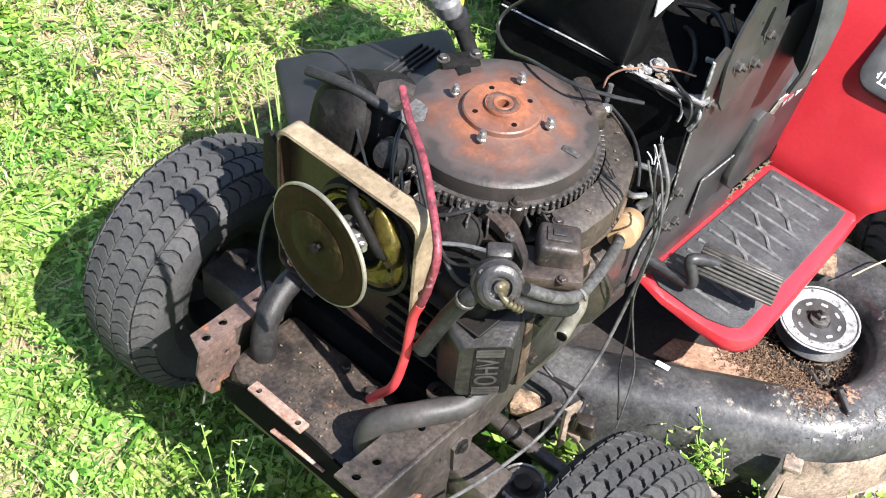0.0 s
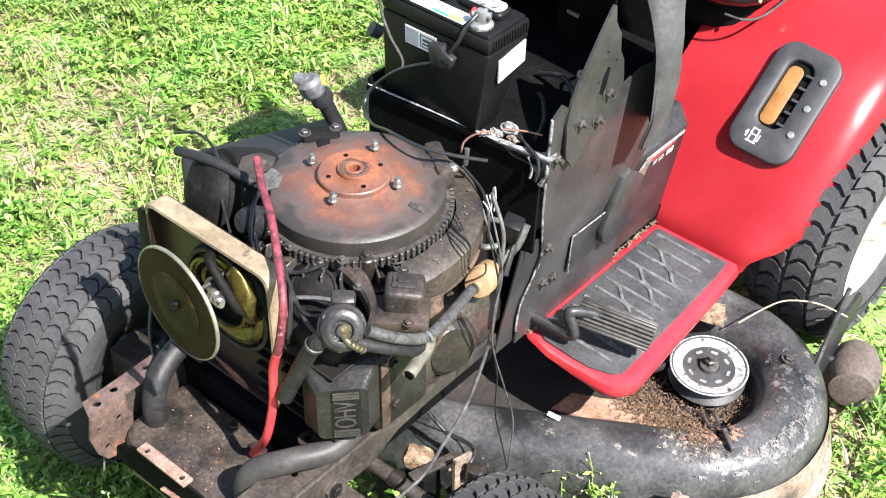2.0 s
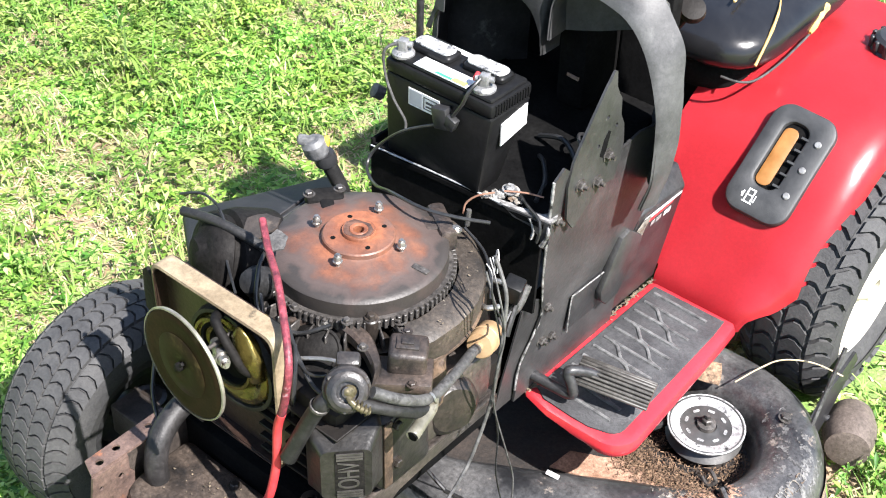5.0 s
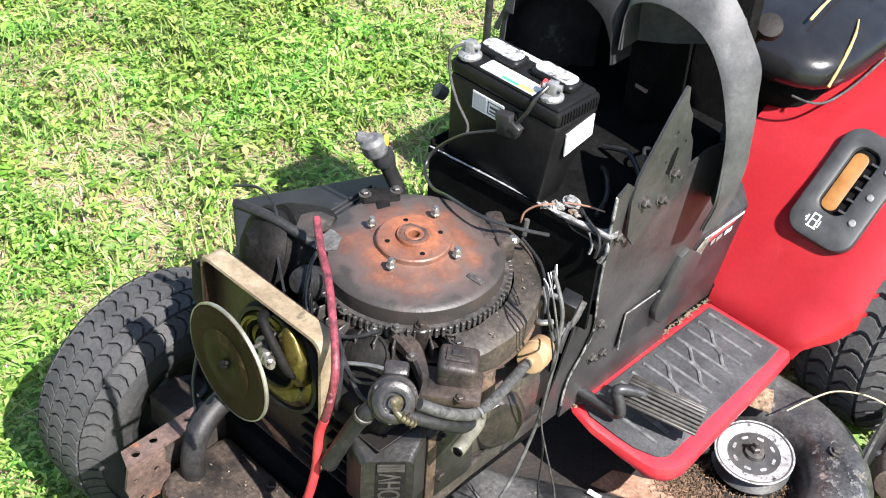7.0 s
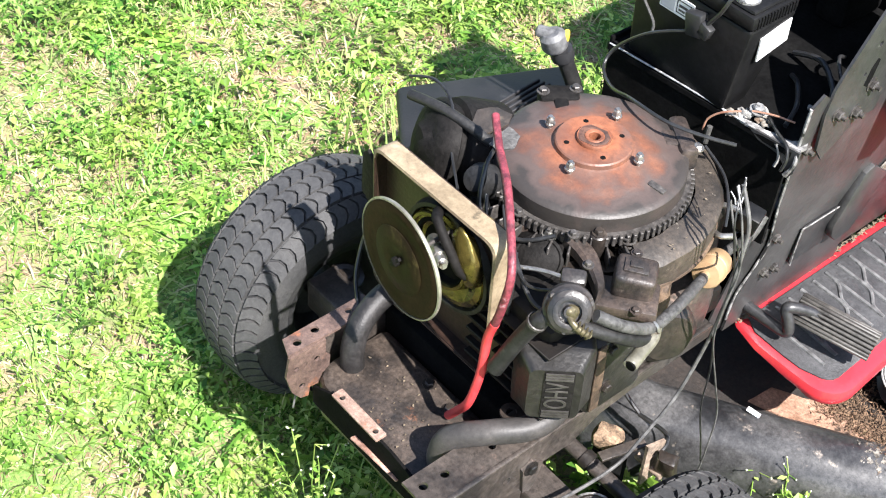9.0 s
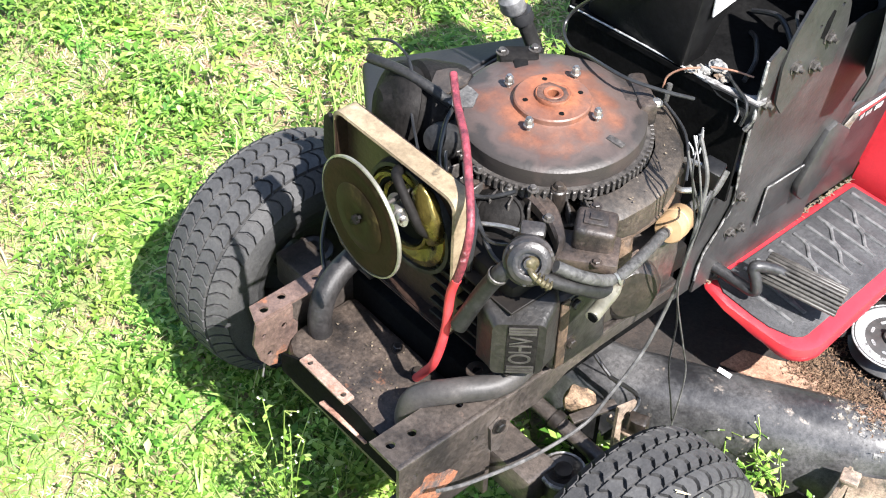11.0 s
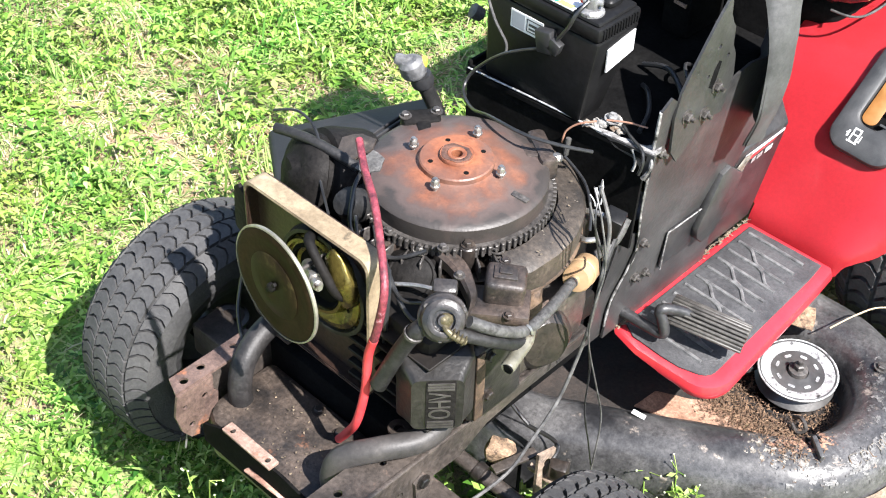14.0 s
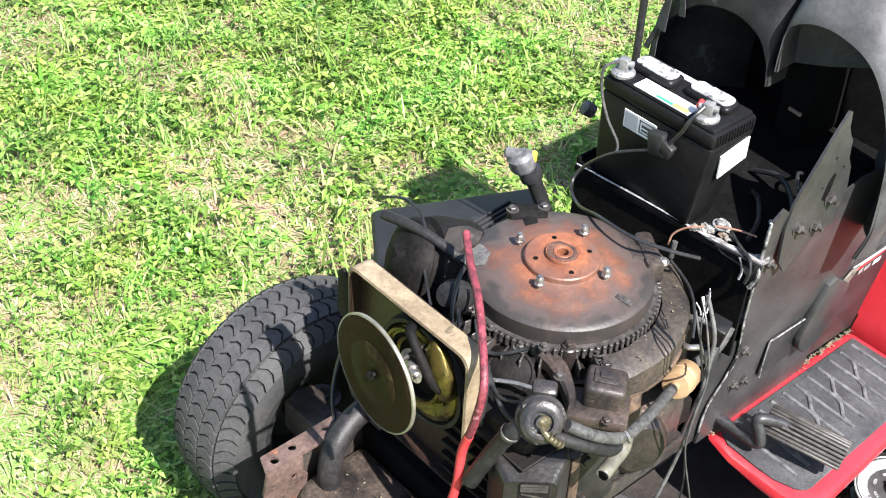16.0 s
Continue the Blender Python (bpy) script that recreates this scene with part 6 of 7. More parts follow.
coil = part("ignition_coil", join(obox((-0.108, 0.044, 0.668), (0.055, 0.034, 0.034), 0, 0, 52, 0.008), obox((-0.088, 0.030, 0.676), (0.020, 0.030, 0.014), 0, 0, 52, 0.003)), DRUM, engine, "black ignition coil beside the flywheel")
for x, y in ((-0.120, 0.026), (-0.098, 0.064)):
    part("bolt", bolt_mesh((x, y, 0.685), (0, 0, 1), 0.006, 0.006), GEAR, coil)

tagged(part("straw", crumbs(14, 12, lambda r: (lambda a, q: Vector((q * math.cos(a), q * math.sin(a), 0.6415)))(radians(r.uniform(-20, 70)), r.uniform(0.136, 0.165)), 0.0008, 0.0028), CHAFF, engine, "bits of straw on the shroud", smooth=False), kind="stuff")
# far cylinder: a drum-like cooling cover and its head
part("cylinder_cover", lumpy(refine(lathe([(0.0, 0.060), (0.020, 0.058), (0.030, 0.050), (0.040, 0.049), (0.052, 0.043), (0.059, 0.032), (0.061, 0.026), (0.055, 0.022), (0.055, 0.014), (0.063, 0.010), (0.066, 0.0), (0.065, -0.05), (0.055, -0.06), (0, -0.06)], (-0.150, -0.092, 0.632), (-0.35, -0.80, 0.30), 40), 0), 0.0035, 26), DRUM, engine, "rounded greasy cover of the far cylinder")
part("cylinder_head", lumpy(refine(box(-0.225, -0.11, -0.16, 0.02, 0.47, 0.60, 0.015), 2), 0.004, 20), DEEPBLACK, engine, "finned far cylinder head")
for k in range(5):
    part("cooling_fin", box(-0.235 + k * 0.004, -0.105, -0.165, 0.03, 0.485 + k * 0.022, 0.489 + k * 0.022, 0.001, 1), DEEPBLACK, engine)
part("breather_elbow", join(lathe([(0, 0.026), (0.016, 0.022), (0.022, 0.008), (0.022, -0.03)], (-0.055, -0.132, 0.660), (0.1, -0.75, 0.6), 20), cyl((-0.06, -0.13, 0.62), (-0.055, -0.09, 0.60), 0.018)), HOSE, engine, "black rubber breather elbow")
part("linkage_plate", lumpy(refine(plate([(-0.03, -0.02), (-0.01, -0.025), (0.02, -0.008), (0.022, 0.010), (0.0, 0.022), (-0.025, 0.014)], 0.003, Matrix.Translation((-0.105, -0.072, 0.692)) @ pose(0, 0, 0, 8, -6, 40)), 1), 0.003, 30), CAST, engine, "bent grey linkage plate")
part("control_rod", tube([(-0.214, -0.121, 0.690), (-0.162, -0.113, 0.697), (-0.121, -0.104, 0.692), (-0.085, -0.093, 0.680)], 0.0070, 10), HOSE, engine, "black sleeved control rod")
part("control_wire", tube([(-0.23, -0.11, 0.705), (-0.19, -0.10, 0.718), (-0.15, -0.105, 0.705), (-0.12, -0.13, 0.67), (-0.07, -0.16, 0.65)], 0.002, 6), WIRE, engine)

# near cylinder, its valve cover with raised lettering
vc = pose(0.1506, -0.1876, 0.526, 0, 0, 0) @ pose(0, 0, 0, 0, 0, -42)
part("cylinder_barrel", lumpy(refine(box(0.03, 0.150, -0.20, -0.06, 0.46, 0.60, 0.012), 2), 0.003, 24), DEEPBLACK, engine, "greasy near cylinder")
for k in range(6):
    part("cooling_fin", box(0.02, 0.165, -0.215, -0.05, 0.468 + k * 0.022, 0.472 + k * 0.022, 0.001, 1), DEEPBLACK, engine)
cov = []
for x, w, h in ((-0.035, 0.048, 0.053), (0.002, 0.048, 0.053), (0.024, 0.036, 0.046), (0.034, 0.032, 0.043)):
    cov.append([(x, y, z) for y, z in rounded(-w, w, -h, h, 0.010, 4)])
bm = bmesh.new()
rr = [[bm.verts.new(p) for p in ring_] for ring_ in cov]
for a, b in zip(rr, rr[1:]):
    for k in range(len(a)):
        q = (k + 1) % len(a)
        bm.faces.new((a[k], a[q], b[q], b[k]))
bm.faces.new(rr[0][::-1])
bm.faces.new(rr[-1])
valve = part("valve_cover", lumpy(refine(moved(bm, vc), 1), 0.0012, 45), OILY, engine, "cast valve cover with raised letters")


def letters(text, size, depth, m, material, parent, name="lettering", label=""):
    cu = bpy.data.curves.new(name, "FONT")
    cu.body, cu.size, cu.extrude, cu.align_x, cu.align_y = text, size, depth, "CENTER", "CENTER"
    tmp = new("tmp", cu)
    bpy.context.view_layer.update()
    me = bpy.data.meshes.new_from_object(tmp.evaluated_get(bpy.context.evaluated_depsgraph_get()))
    bpy.data.objects.remove(tmp)
    me.transform(m)
    me.materials.clear()
    me.materials.append(material)
    ob = new(name, me)
    ob.parent = parent
    if label:
        tagged(ob, label)
    return ob


face = vc @ Matrix.Translation((0.0345, 0.004, 0)) @ FACE_X
# Dark panel and paler letters put the relief's light and shade into colour.
part("name_panel", plate(rounded(-0.0185, 0.0185, -0.041, 0.041, 0.003, 2), 0.0008, face @ Matrix.Translation((0, 0, -0.0002))), DRUM, valve)
letters("OHV", 0.040, 0.0018, face @ pose(0, 0, 0, 0, 0, 90) @ Matrix.Diagonal((0.56, 0.98, 1, 1)), RIBCAST, valve, "lettering", "raised cast letters OHV")
for k in range(3):
    for s in (1, -1):
        z = s * (0.0290 + k * 0.0046) - 0.0013
        part("bar", plate([(-0.0165, z), (0.0165, z), (0.0165, z + 0.0026), (-0.0165, z + 0.0026)], 0.0022, face), RIBCAST, valve, smooth=False)
for x0, y0, z0 in ((0.085, -0.112, 0.662), (0.128, -0.128, 0.655), (0.012, -0.132, 0.655)):
    part("screw", bolt_mesh((x0, y0, z0), (0, 0, 1), 0.005, 0.006), GEAR, engine)
part("rocker_flange", obox((0.128, -0.163, 0.522), (0.018, 0.098, 0.106), 0, 0, -42, 0.006), CAST, engine)
part("rust_streak", lumpy(refine(box(0.1795, 0.1828, -0.147, -0.132, 0.450, 0.566, 0.001), 1), 0.0012, 60), RUSTTAN, engine, "rust streak down the casting")
part("head_casting", lumpy(refine(box(0.130, 0.182, -0.150, -0.055, 0.44, 0.57, 0.010), 2), 0.002, 30), OILY, engine, "rusty side casting")
for z in (0.485, 0.555):
    part("bolt", bolt_mesh((0.1825, -0.125, z), (1, 0, 0), 0.007, 0.007), GREASE, engine)

part("dust_rag", lumpy(refine(plate([(-0.012, -0.018), (0.004, -0.020), (0.014, -0.004), (0.012, 0.014), (-0.003, 0.018), (-0.012, 0.004)], 0.0020, Matrix.Translation((-0.056, -0.100, 0.708)) @ pose(0, 0, 0, 18, 10, 20)), 2), 0.006, 60), GREYHOSE, engine, "grey dusty fluff beside the flywheel")
# fuel pump, intake cover, hoses and filter
pump = part("fuel_pump", join(lathe([(0, -0.020), (0.022, -0.018), (0.027, -0.008), (0.0295, -0.006), (0.0295, 0.004), (0.027, 0.006), (0.025, 0.014), (0.019, 0.018), (0.014, 0.018), (0.013, 0.012), (0.008, 0.012), (0.007, 0.018), (0, 0.019)], (0.166, -0.196, 0.658), (0.62, -0.55, 0.50), 36),
                              obox((0.146, -0.172, 0.676), (0.030, 0.020, 0.016), 20, 0, 40, 0.005)), PUMP, engine, "round grey fuel pump")
PD = Vector((0.62, -0.55, 0.50)).normalized()
PC = Vector((0.166, -0.196, 0.658))
part("pump_face", lathe([(0.0135, 0.0185), (0.0165, 0.0192), (0.0195, 0.0186), (0.0195, 0.0178), (0.0135, 0.0178)], PC, PD, 28, closed=True), PUMP, pump, "worn bright ring on the pump face")
part("pump_core", lumpy(lathe([(0, 0.0205), (0.0045, 0.0200), (0.0075, 0.0175), (0.0085, 0.0120)], PC + Vector((0.002, 0.002, 0.000)), PD, 18), 0.002, 120), BRASS, pump, "bright metal core")
for a in (20, 140, 260):
    q = PC + PD * 0.006 + (axis_to(PD) @ Vector((0.0255 * math.cos(radians(a)), 0.0255 * math.sin(radians(a)), 0)))
    part("screw", lathe([(0.0034, 0.0), (0.0034, 0.003), (0.0024, 0.0042), (0, 0.0042)], q, PD, 10), GEAR, pump)
part("nipple", tube([(0.172, -0.203, 0.662), (0.184, -0.208, 0.659), (0.195, -0.203, 0.650), (0.202, -0.195, 0.643)], 0.0040, 10, 6, radii=[0.9, 1.0, 1.1, 1.0]), BRASS, pump, "brass hose nipple")
for k in range(4):
    f = 0.25 + k * 0.2
    q = Vector((0.184, -0.208, 0.659)).lerp(Vector((0.203, -0.194, 0.642)), f)
    part("barb", lathe([(0.0056, -0.0012), (0.0076, 0.0), (0.0056, 0.0012)], q, (0.6, 0.45, -0.5), 12, closed=True), BRASS, pump)
cb = obox((0.166, -0.086, 0.638), (0.050, 0.044, 0.038), 4, 4, 38, 0.007, 3)
part("carburettor_cover", join(cb, obox((0.166, -0.086, 0.657), (0.030, 0.022, 0.006), 4, 4, 38, 0.002), obox((0.166, -0.086, 0.6605), (0.016, 0.010, 0.004), 4, 4, 38, 0.001), obox((0.170, -0.100, 0.616), (0.076, 0.054, 0.016), 0, 0, 38, 0.004), obox((0.170, -0.092, 0.596), (0.050, 0.040, 0.030), 0, 0, 38, 0.006), bolt_mesh((0.196, -0.112, 0.624), (0, 0, 1), 0.005, 0.005), bolt_mesh((0.150, -0.070, 0.657), (0, 0, 1), 0.005, 0.004)), ARM, engine, "greasy square carburettor cover")
arm = bmesh.new()
rows_ = []
for k, p in enumerate(smooth_path([(-0.010, -0.135, 0.628), (0.0193, -0.1169, 0.637), (0.0400, -0.1030, 0.640), (0.0620, -0.0960, 0.640), (0.0930, -0.0985, 0.639), (0.1256, -0.1100, 0.637), (0.150, -0.1255, 0.634), (0.160, -0.140, 0.628)], 5)):
    w = 0.0105 + 0.0035 * math.sin(k * 0.09)
    rows_.append([arm.verts.new(p + Vector((0.30 * o, -0.95 * o, z))) for o, z in ((-w, -0.014), (-w, -0.002), (-w * 0.7, 0.003), (w * 0.6, 0.004), (w, 0.0), (w, -0.014))])
for a, b in zip(rows_, rows_[1:]):
    for k in range(6):
        arm.faces.new((a[k], a[(k + 1) % 6], b[(k + 1) % 6], b[k]))
arm.faces.new(rows_[0])
arm.faces.new(rows_[-1][::-1])
part("intake_arm", lumpy(arm, 0.0012, 40), ARM, engine, "curved dusty intake arm")
part("intake_bowl", lumpy(lathe([(0, 0.026), (0.016, 0.025), (0.026, 0.021), (0.028, 0.0225), (0.031, 0.021), (0.033, 0.014), (0.041, 0.006), (0.043, -0.004), (0.040, -0.03)], (0.052, -0.128, 0.604), (0.3, -0.55, 0.62), 30), 0.002, 30), DRUM, engine, "dark oval intake bowl with a raised ring")
part("spring", tube([(0.118 + 0.009 * math.cos(k * 1.05), -0.048 + 0.009 * math.sin(k * 1.05), 0.610 + k * 0.0011) for k in range(36)], 0.0014, 5, 2), GEAR, engine, "coiled governor spring")
part("governor_post", join(cyl((0.097, -0.080, 0.60), (0.097, -0.080, 0.655), 0.0105, seg=14, bevel=0.002), bolt_mesh((0.097, -0.080, 0.655), (0, 0, 1), 0.006, 0.007)), GREASE, engine)
part("small_bolt", bolt_mesh((0.052, -0.118, 0.640), (0, 0, 1), 0.006, 0.008), STEEL, engine)
part("control_link", join(tube([(0.13, 0.10, 0.585), (0.155, 0.085, 0.600), (0.165, 0.10, 0.598)], 0.004, 8), tube([(0.10, 0.12, 0.600), (0.14, 0.13, 0.610), (0.165, 0.14, 0.600)], 0.004, 8)), STEEL, engine, "bright bent control links")
part("choke_link", tube([(0.052, -0.175, 0.622), (0.085, -0.155, 0.628), (0.12, -0.140, 0.630)], 0.0028, 8), STEEL, engine)
part("base_plug", lumpy(refine(lathe([(0, 0.018), (0.034, 0.017), (0.043, 0.008), (0.0455, -0.002), (0.045, -0.05)], (0.156, 0.011, 0.470), (0.85, -0.3, 0.15), 28), 0), 0.002, 40), GREASE, engine, "round oil filter end")
part("stay", lumpy(tube([(0.140, 0.004, 0.606), (0.156, -0.014, 0.592), (0.168, -0.030, 0.560), (0.170, -0.036, 0.520)], 0.011, 8, 4), 0.003, 60), RUSTTAN, engine, "rust-stained tin strip")
part("shroud_edge", tube([(0.169 * math.cos(radians(a)), 0.169 * math.sin(radians(a)), 0.592) for a in range(-22, 60, 8)], 0.003, 6, 2), RUSTTAN, engine, "rusty lower edge of the shroud remnant")
part("stay", obox((0.140, -0.052, 0.575), (0.012, 0.024, 0.11), 12, 8, 20, 0.003), CAST, engine)
hose = part("breather_hose", tube([(0.155, -0.205, 0.652), (0.148, -0.220, 0.640), (0.134, -0.224, 0.612), (0.119, -0.230, 0.575), (0.106, -0.243, 0.532)], 0.0108, 14), HOSE, engine, "short black rubber hose")
part("hose_clamp", lathe([(0.0115, -0.003), (0.0128, -0.002), (0.0128, 0.002), (0.0115, 0.003)], (0.1445, -0.2215, 0.634), (0.3, 0.1, 0.8), 18, closed=True), GEAR, hose)

filt = thing("fuel_filter", (0.150, 0.10, 0.52), "yellowed plastic fuel filter with hoses on the engine", "fuel filter")
FA = Vector((0.158, 0.082, 0.545))
FD = Vector((0.30, -0.88, 0.30)).normalized()
part("body", lathe([(0.004, -0.036), (0.007, -0.030), (0.0180, -0.027), (0.0202, -0.024), (0.0202, -0.004), (0.0210, -0.003), (0.0210, 0.001), (0.0202, 0.002), (0.0202, 0.020), (0.0180, 0.0235), (0.007, 0.026), (0.006, 0.033)], FA, FD, 28), FILTER, filt, "tan plastic filter body")
part("nipple", cyl(FA + FD * 0.032, FA + FD * 0.048, 0.005, seg=12), FILTER, filt)
part("nipple", cyl(FA - FD * 0.032, FA - FD * 0.05, 0.005, seg=12), FILTER, filt)
part("hose", tube([FA + FD * 0.036, (0.185, 0.020, 0.580), (0.205, -0.045, 0.595), (0.214, -0.100, 0.604), (0.213, -0.150, 0.638), (0.195, -0.182, 0.662)], 0.0074, 12), GREYHOSE, filt, "cracked grey fuel hose")
part("hose", tube([(0.190, -0.198, 0.650), (0.212, -0.160, 0.626), (0.220, -0.115, 0.596), (0.212, -0.085, 0.592)], 0.0078, 12), HOSE, filt, "black fuel hose")
part("clear_hose", tube([(0.214, -0.090, 0.598), (0.222, -0.104, 0.594), (0.227, -0.128, 0.592), (0.231, -0.147, 0.590), (0.2325, -0.152, 0.5895)], 0.0088, 12, radii=[0.75, 0.85, 1.0, 1.05, 0.95]), CLEARHOSE, filt, "clouded clear hose end")
part("hose_mouth", lathe([(0.0, 0.0005), (0.0072, 0.0005), (0.0072, -0.004)], (0.2327, -0.1525, 0.5894), (0.12, -0.95, -0.1), 14), DARK, filt, "dark open hose mouth")
part("clamp", tube([(0.213 + 0.0105 * math.cos(a), -0.098, 0.602 + 0.0105 * math.sin(a)) for a in np.linspace(0, 6.28, 12)], 0.0018, 6, 2), STEEL, filt)
part("upper_hose", tube([FA - FD * 0.04, FA - FD * 0.075, (0.150, 0.165, 0.548), (0.150, 0.185, 0.575)], 0.007, 10), GREYHOSE, filt, "grey upper hose")

# oil filler
filler = thing("oil_filler", (-0.16, 0.12, 0.50), "black oil filler tube with a grey and yellow cap", "oil filler")
part("tube", tube([(-0.148, 0.138, 0.50), (-0.155, 0.132, 0.60), (-0.164, 0.117, 0.655), (-0.174, 0.103, 0.693)], 0.0115, 14), HOSE, filler, "black filler tube")
part("collar", lathe([(0.0155, -0.006), (0.017, 0), (0.0155, 0.012)], (-0.170, 0.109, 0.678), (-0.12, -0.2, 0.8), 18), PLASTIC, filler)
part("cap", join(lathe([(0.016, -0.004), (0.019, 0.002), (0.018, 0.018), (0.012, 0.024), (0, 0.025)], (-0.176, 0.099, 0.694), (-0.15, -0.25, 0.8), 16), obox((-0.186, 0.090, 0.713), (0.032, 0.015, 0.016), 0, 10, 40, 0.006)), TIP, filler, "grey cap with a grip")
part("lever", obox((-0.168, 0.110, 0.710), (0.008, 0.014, 0.014), 0, 0, 40, 0.003), YELLOW, filler, "yellow cap tab")

# ---- air cleaner base ----
air = thing("air_cleaner_base", (-0.045, -0.22, 0.46), "oily gold air cleaner base with a loose round cover plate", "air cleaner")
AX0, AX1, AZ0, AZ1 = -0.158, 0.070, 0.462, 0.694
outer = rounded(AX0, AX1, AZ0, AZ1, 0.016, 5)
inner = rounded(AX0 + 0.005, AX1 - 0.005, AZ0 + 0.005, AZ1 - 0.005, 0.013, 5)
bm = bmesh.new()
cx_, cz_ = (AX0 + AX1) / 2, (AZ0 + AZ1) / 2
levels = [(outer, -0.194), (outer, -0.222), (inner, -0.2225), (inner, -0.206)]
lv = [[bm.verts.new((x, y, z)) for x, z in o] for o, y in levels]
for a, b in zip(lv, lv[1:]):
    for k in range(len(a)):
        q = (k + 1) % len(a)
        bm.faces.new((a[k], a[q], b[q], b[k]))
bm.faces.new(lv[0])
bm.faces.new(lv[-1][::-1])
pan = part("pan", bm, PANSIDE, air, "oily brown square pan")
rim_bm = bmesh.new()
lv = [[rim_bm.verts.new((cx_ + (x - cx_) * f, y, cz_ + (z - cz_) * f)) for x, z in outer] for f, y in ((1.004, -0.196), (1.006, -0.2235), (0.975, -0.2245), (0.97, -0.2215), (0.985, -0.2205), (0.99, -0.198))]
for a, b in zip(lv, lv[1:] + lv[:1]):
    for k in range(len(a)):
        q = (k + 1) % len(a)
        rim_bm.faces.new((a[k], a[q], b[q], b[k]))
rim = part("rim", rim_bm, TANRIM, air, "dusty tan turned edge")
rim.data.materials.append(PANSIDE)
for f in rim.data.polygons:
    if f.center.z < AZ0 + 0.03 or (f.center.x < AX0 + 0.02 and f.center.z < AZ1 - 0.05):
        f.material_index = 1
part("side_tab", lumpy(refine(plate([(-0.034, -0.040), (0.006, -0.046), (0.014, 0.010), (0.004, 0.034), (-0.014, 0.044), (-0.028, 0.030)], 0.006, pose(-0.166, -0.2125, 0.624, 90, 0, -12), bevel=0.002), 1), 0.002, 40), DRUM, air, "dark bent tab beside the pan")
DM = (-0.022, -0.207, 0.600)
part("dish", lathe([(0.0, 0.003), (0.044, 0.003), (0.050, 0.007), (0.058, 0.011), (0.066, 0.009), (0.071, 0.002)], DM, (0, -1, 0), 56), GOLD, air, "oily gold dished plate")
part("gasket", lathe([(0.069, 0.002), (0.071, 0.010), (0.0765, 0.010), (0.079, 0.0)], DM, (0, -1, 0), 56, closed=True), HOSE, air, "black rubber gasket ring")
part("throat", join(lathe([(0.0, 0.0045), (0.043, 0.0045), (0.044, 0.003)], (-0.030, -0.207, 0.606), (0, -1, 0), 40), lathe([(0.040, 0.004), (0.043, 0.012), (0.048, 0.011), (0.050, 0.004)], (-0.030, -0.207, 0.606), (0, -1, 0), 44, closed=True)), DARK, air, "black intake throat")
part("collar", lathe([(0.046, 0.006), (0.049, 0.014), (0.053, 0.014), (0.056, 0.006)], (-0.034, -0.207, 0.606), (0, -1, 0.02), 44, closed=True), GOLD, air, "gold intake collar")
bm = bmesh.new()
bmesh.ops.create_uvsphere(bm, u_segments=28, v_segments=18, radius=1.0)
for v in bm.verts:
    v.co = Vector((v.co.x * 0.021, v.co.y * 0.014, v.co.z * 0.042))
part("gold_lobe", lumpy(moved(bm, pose(0.024, -0.222, 0.640, 0, -22, 0)), 0.004, 55), GOLD, air, "bright gold lobe")
part("bracket", tube([(-0.036, -0.216, 0.672), (-0.020, -0.236, 0.684), (-0.004, -0.242, 0.676), (0.014, -0.242, 0.655), (0.026, -0.238, 0.632), (0.030, -0.222, 0.610)], 0.0062, 12, radii=[1.2, 1.1, 1, 1, 1, 0.8]), DRUM, air, "black bridge bracket")
F0, F1, F2 = Vector((-0.036, -0.226, 0.628)), Vector((-0.004, -0.246, 0.644)), Vector((0.018, -0.257, 0.648))
part("fitting", join(cyl(F0, F1, 0.0085, seg=16), lathe([(0.0105, 0.0), (0.0115, 0.002), (0.0115, 0.010), (0.0105, 0.012)], F1, F2 - F1, 6), cyl(F1, F2, 0.0070, seg=14, bevel=0.001), cyl(F2, F2 + (F2 - F1) * 0.2, 0.0045, seg=12)), STEEL, air, "steel fitting with a hex nut")
part("stud", cyl((-0.012, -0.215, 0.655), (-0.008, -0.300, 0.661), 0.003, seg=12), GEAR, air)
DC = Vector((-0.008, -0.300, 0.661))
DA = Vector((-0.06, -1, 0.02)).normalized()
disc = part("cover_disc", lathe([(0.0, 0.003), (0.020, 0.003), (0.024, 0.0045), (0.030, 0.003), (0.060, 0.0015), (0.068, 0.003), (0.0745, 0.001), (0.0745, -0.0015), (0.068, 0.0005), (0.0, 0.0005)], DC, DA, 72), DISCGOLD, air, "dull gold round cover plate")
part("disc_middle", lathe([(0.0, 0.0042), (0.018, 0.0042), (0.024, 0.0056), (0.030, 0.0042), (0.044, 0.0036), (0.045, 0.0028)], DC, DA, 60), OLIVE, disc, "olive middle of the cover plate")
part("disc_rim", lathe([(0.0755, 0.0018), (0.0774, 0.0012), (0.0780, -0.0008), (0.0774, -0.0028), (0.0755, -0.0016)], DC, DA, 72, closed=True), BRASSRIM, disc, "pale rim, paler for the highlight along it")
part("wing_nut", join(lathe([(0.006, 0.002), (0.006, 0.009), (0.003, 0.011)], DC, DA, 10), moved(box(-0.013, 0.013, -0.0025, 0.0025, 0.004, 0.009, 0.001), Matrix.Translation(DC) @ axis_to(DA) @ pose(0, 0, 0, 0, 0, 50))), DRUM, disc, "dark wing nut")

# ---- wires and cables ----
red = thing("battery_cable", (0.09, -0.29, 0.36), "red battery cable hanging loose over the engine", "cable")
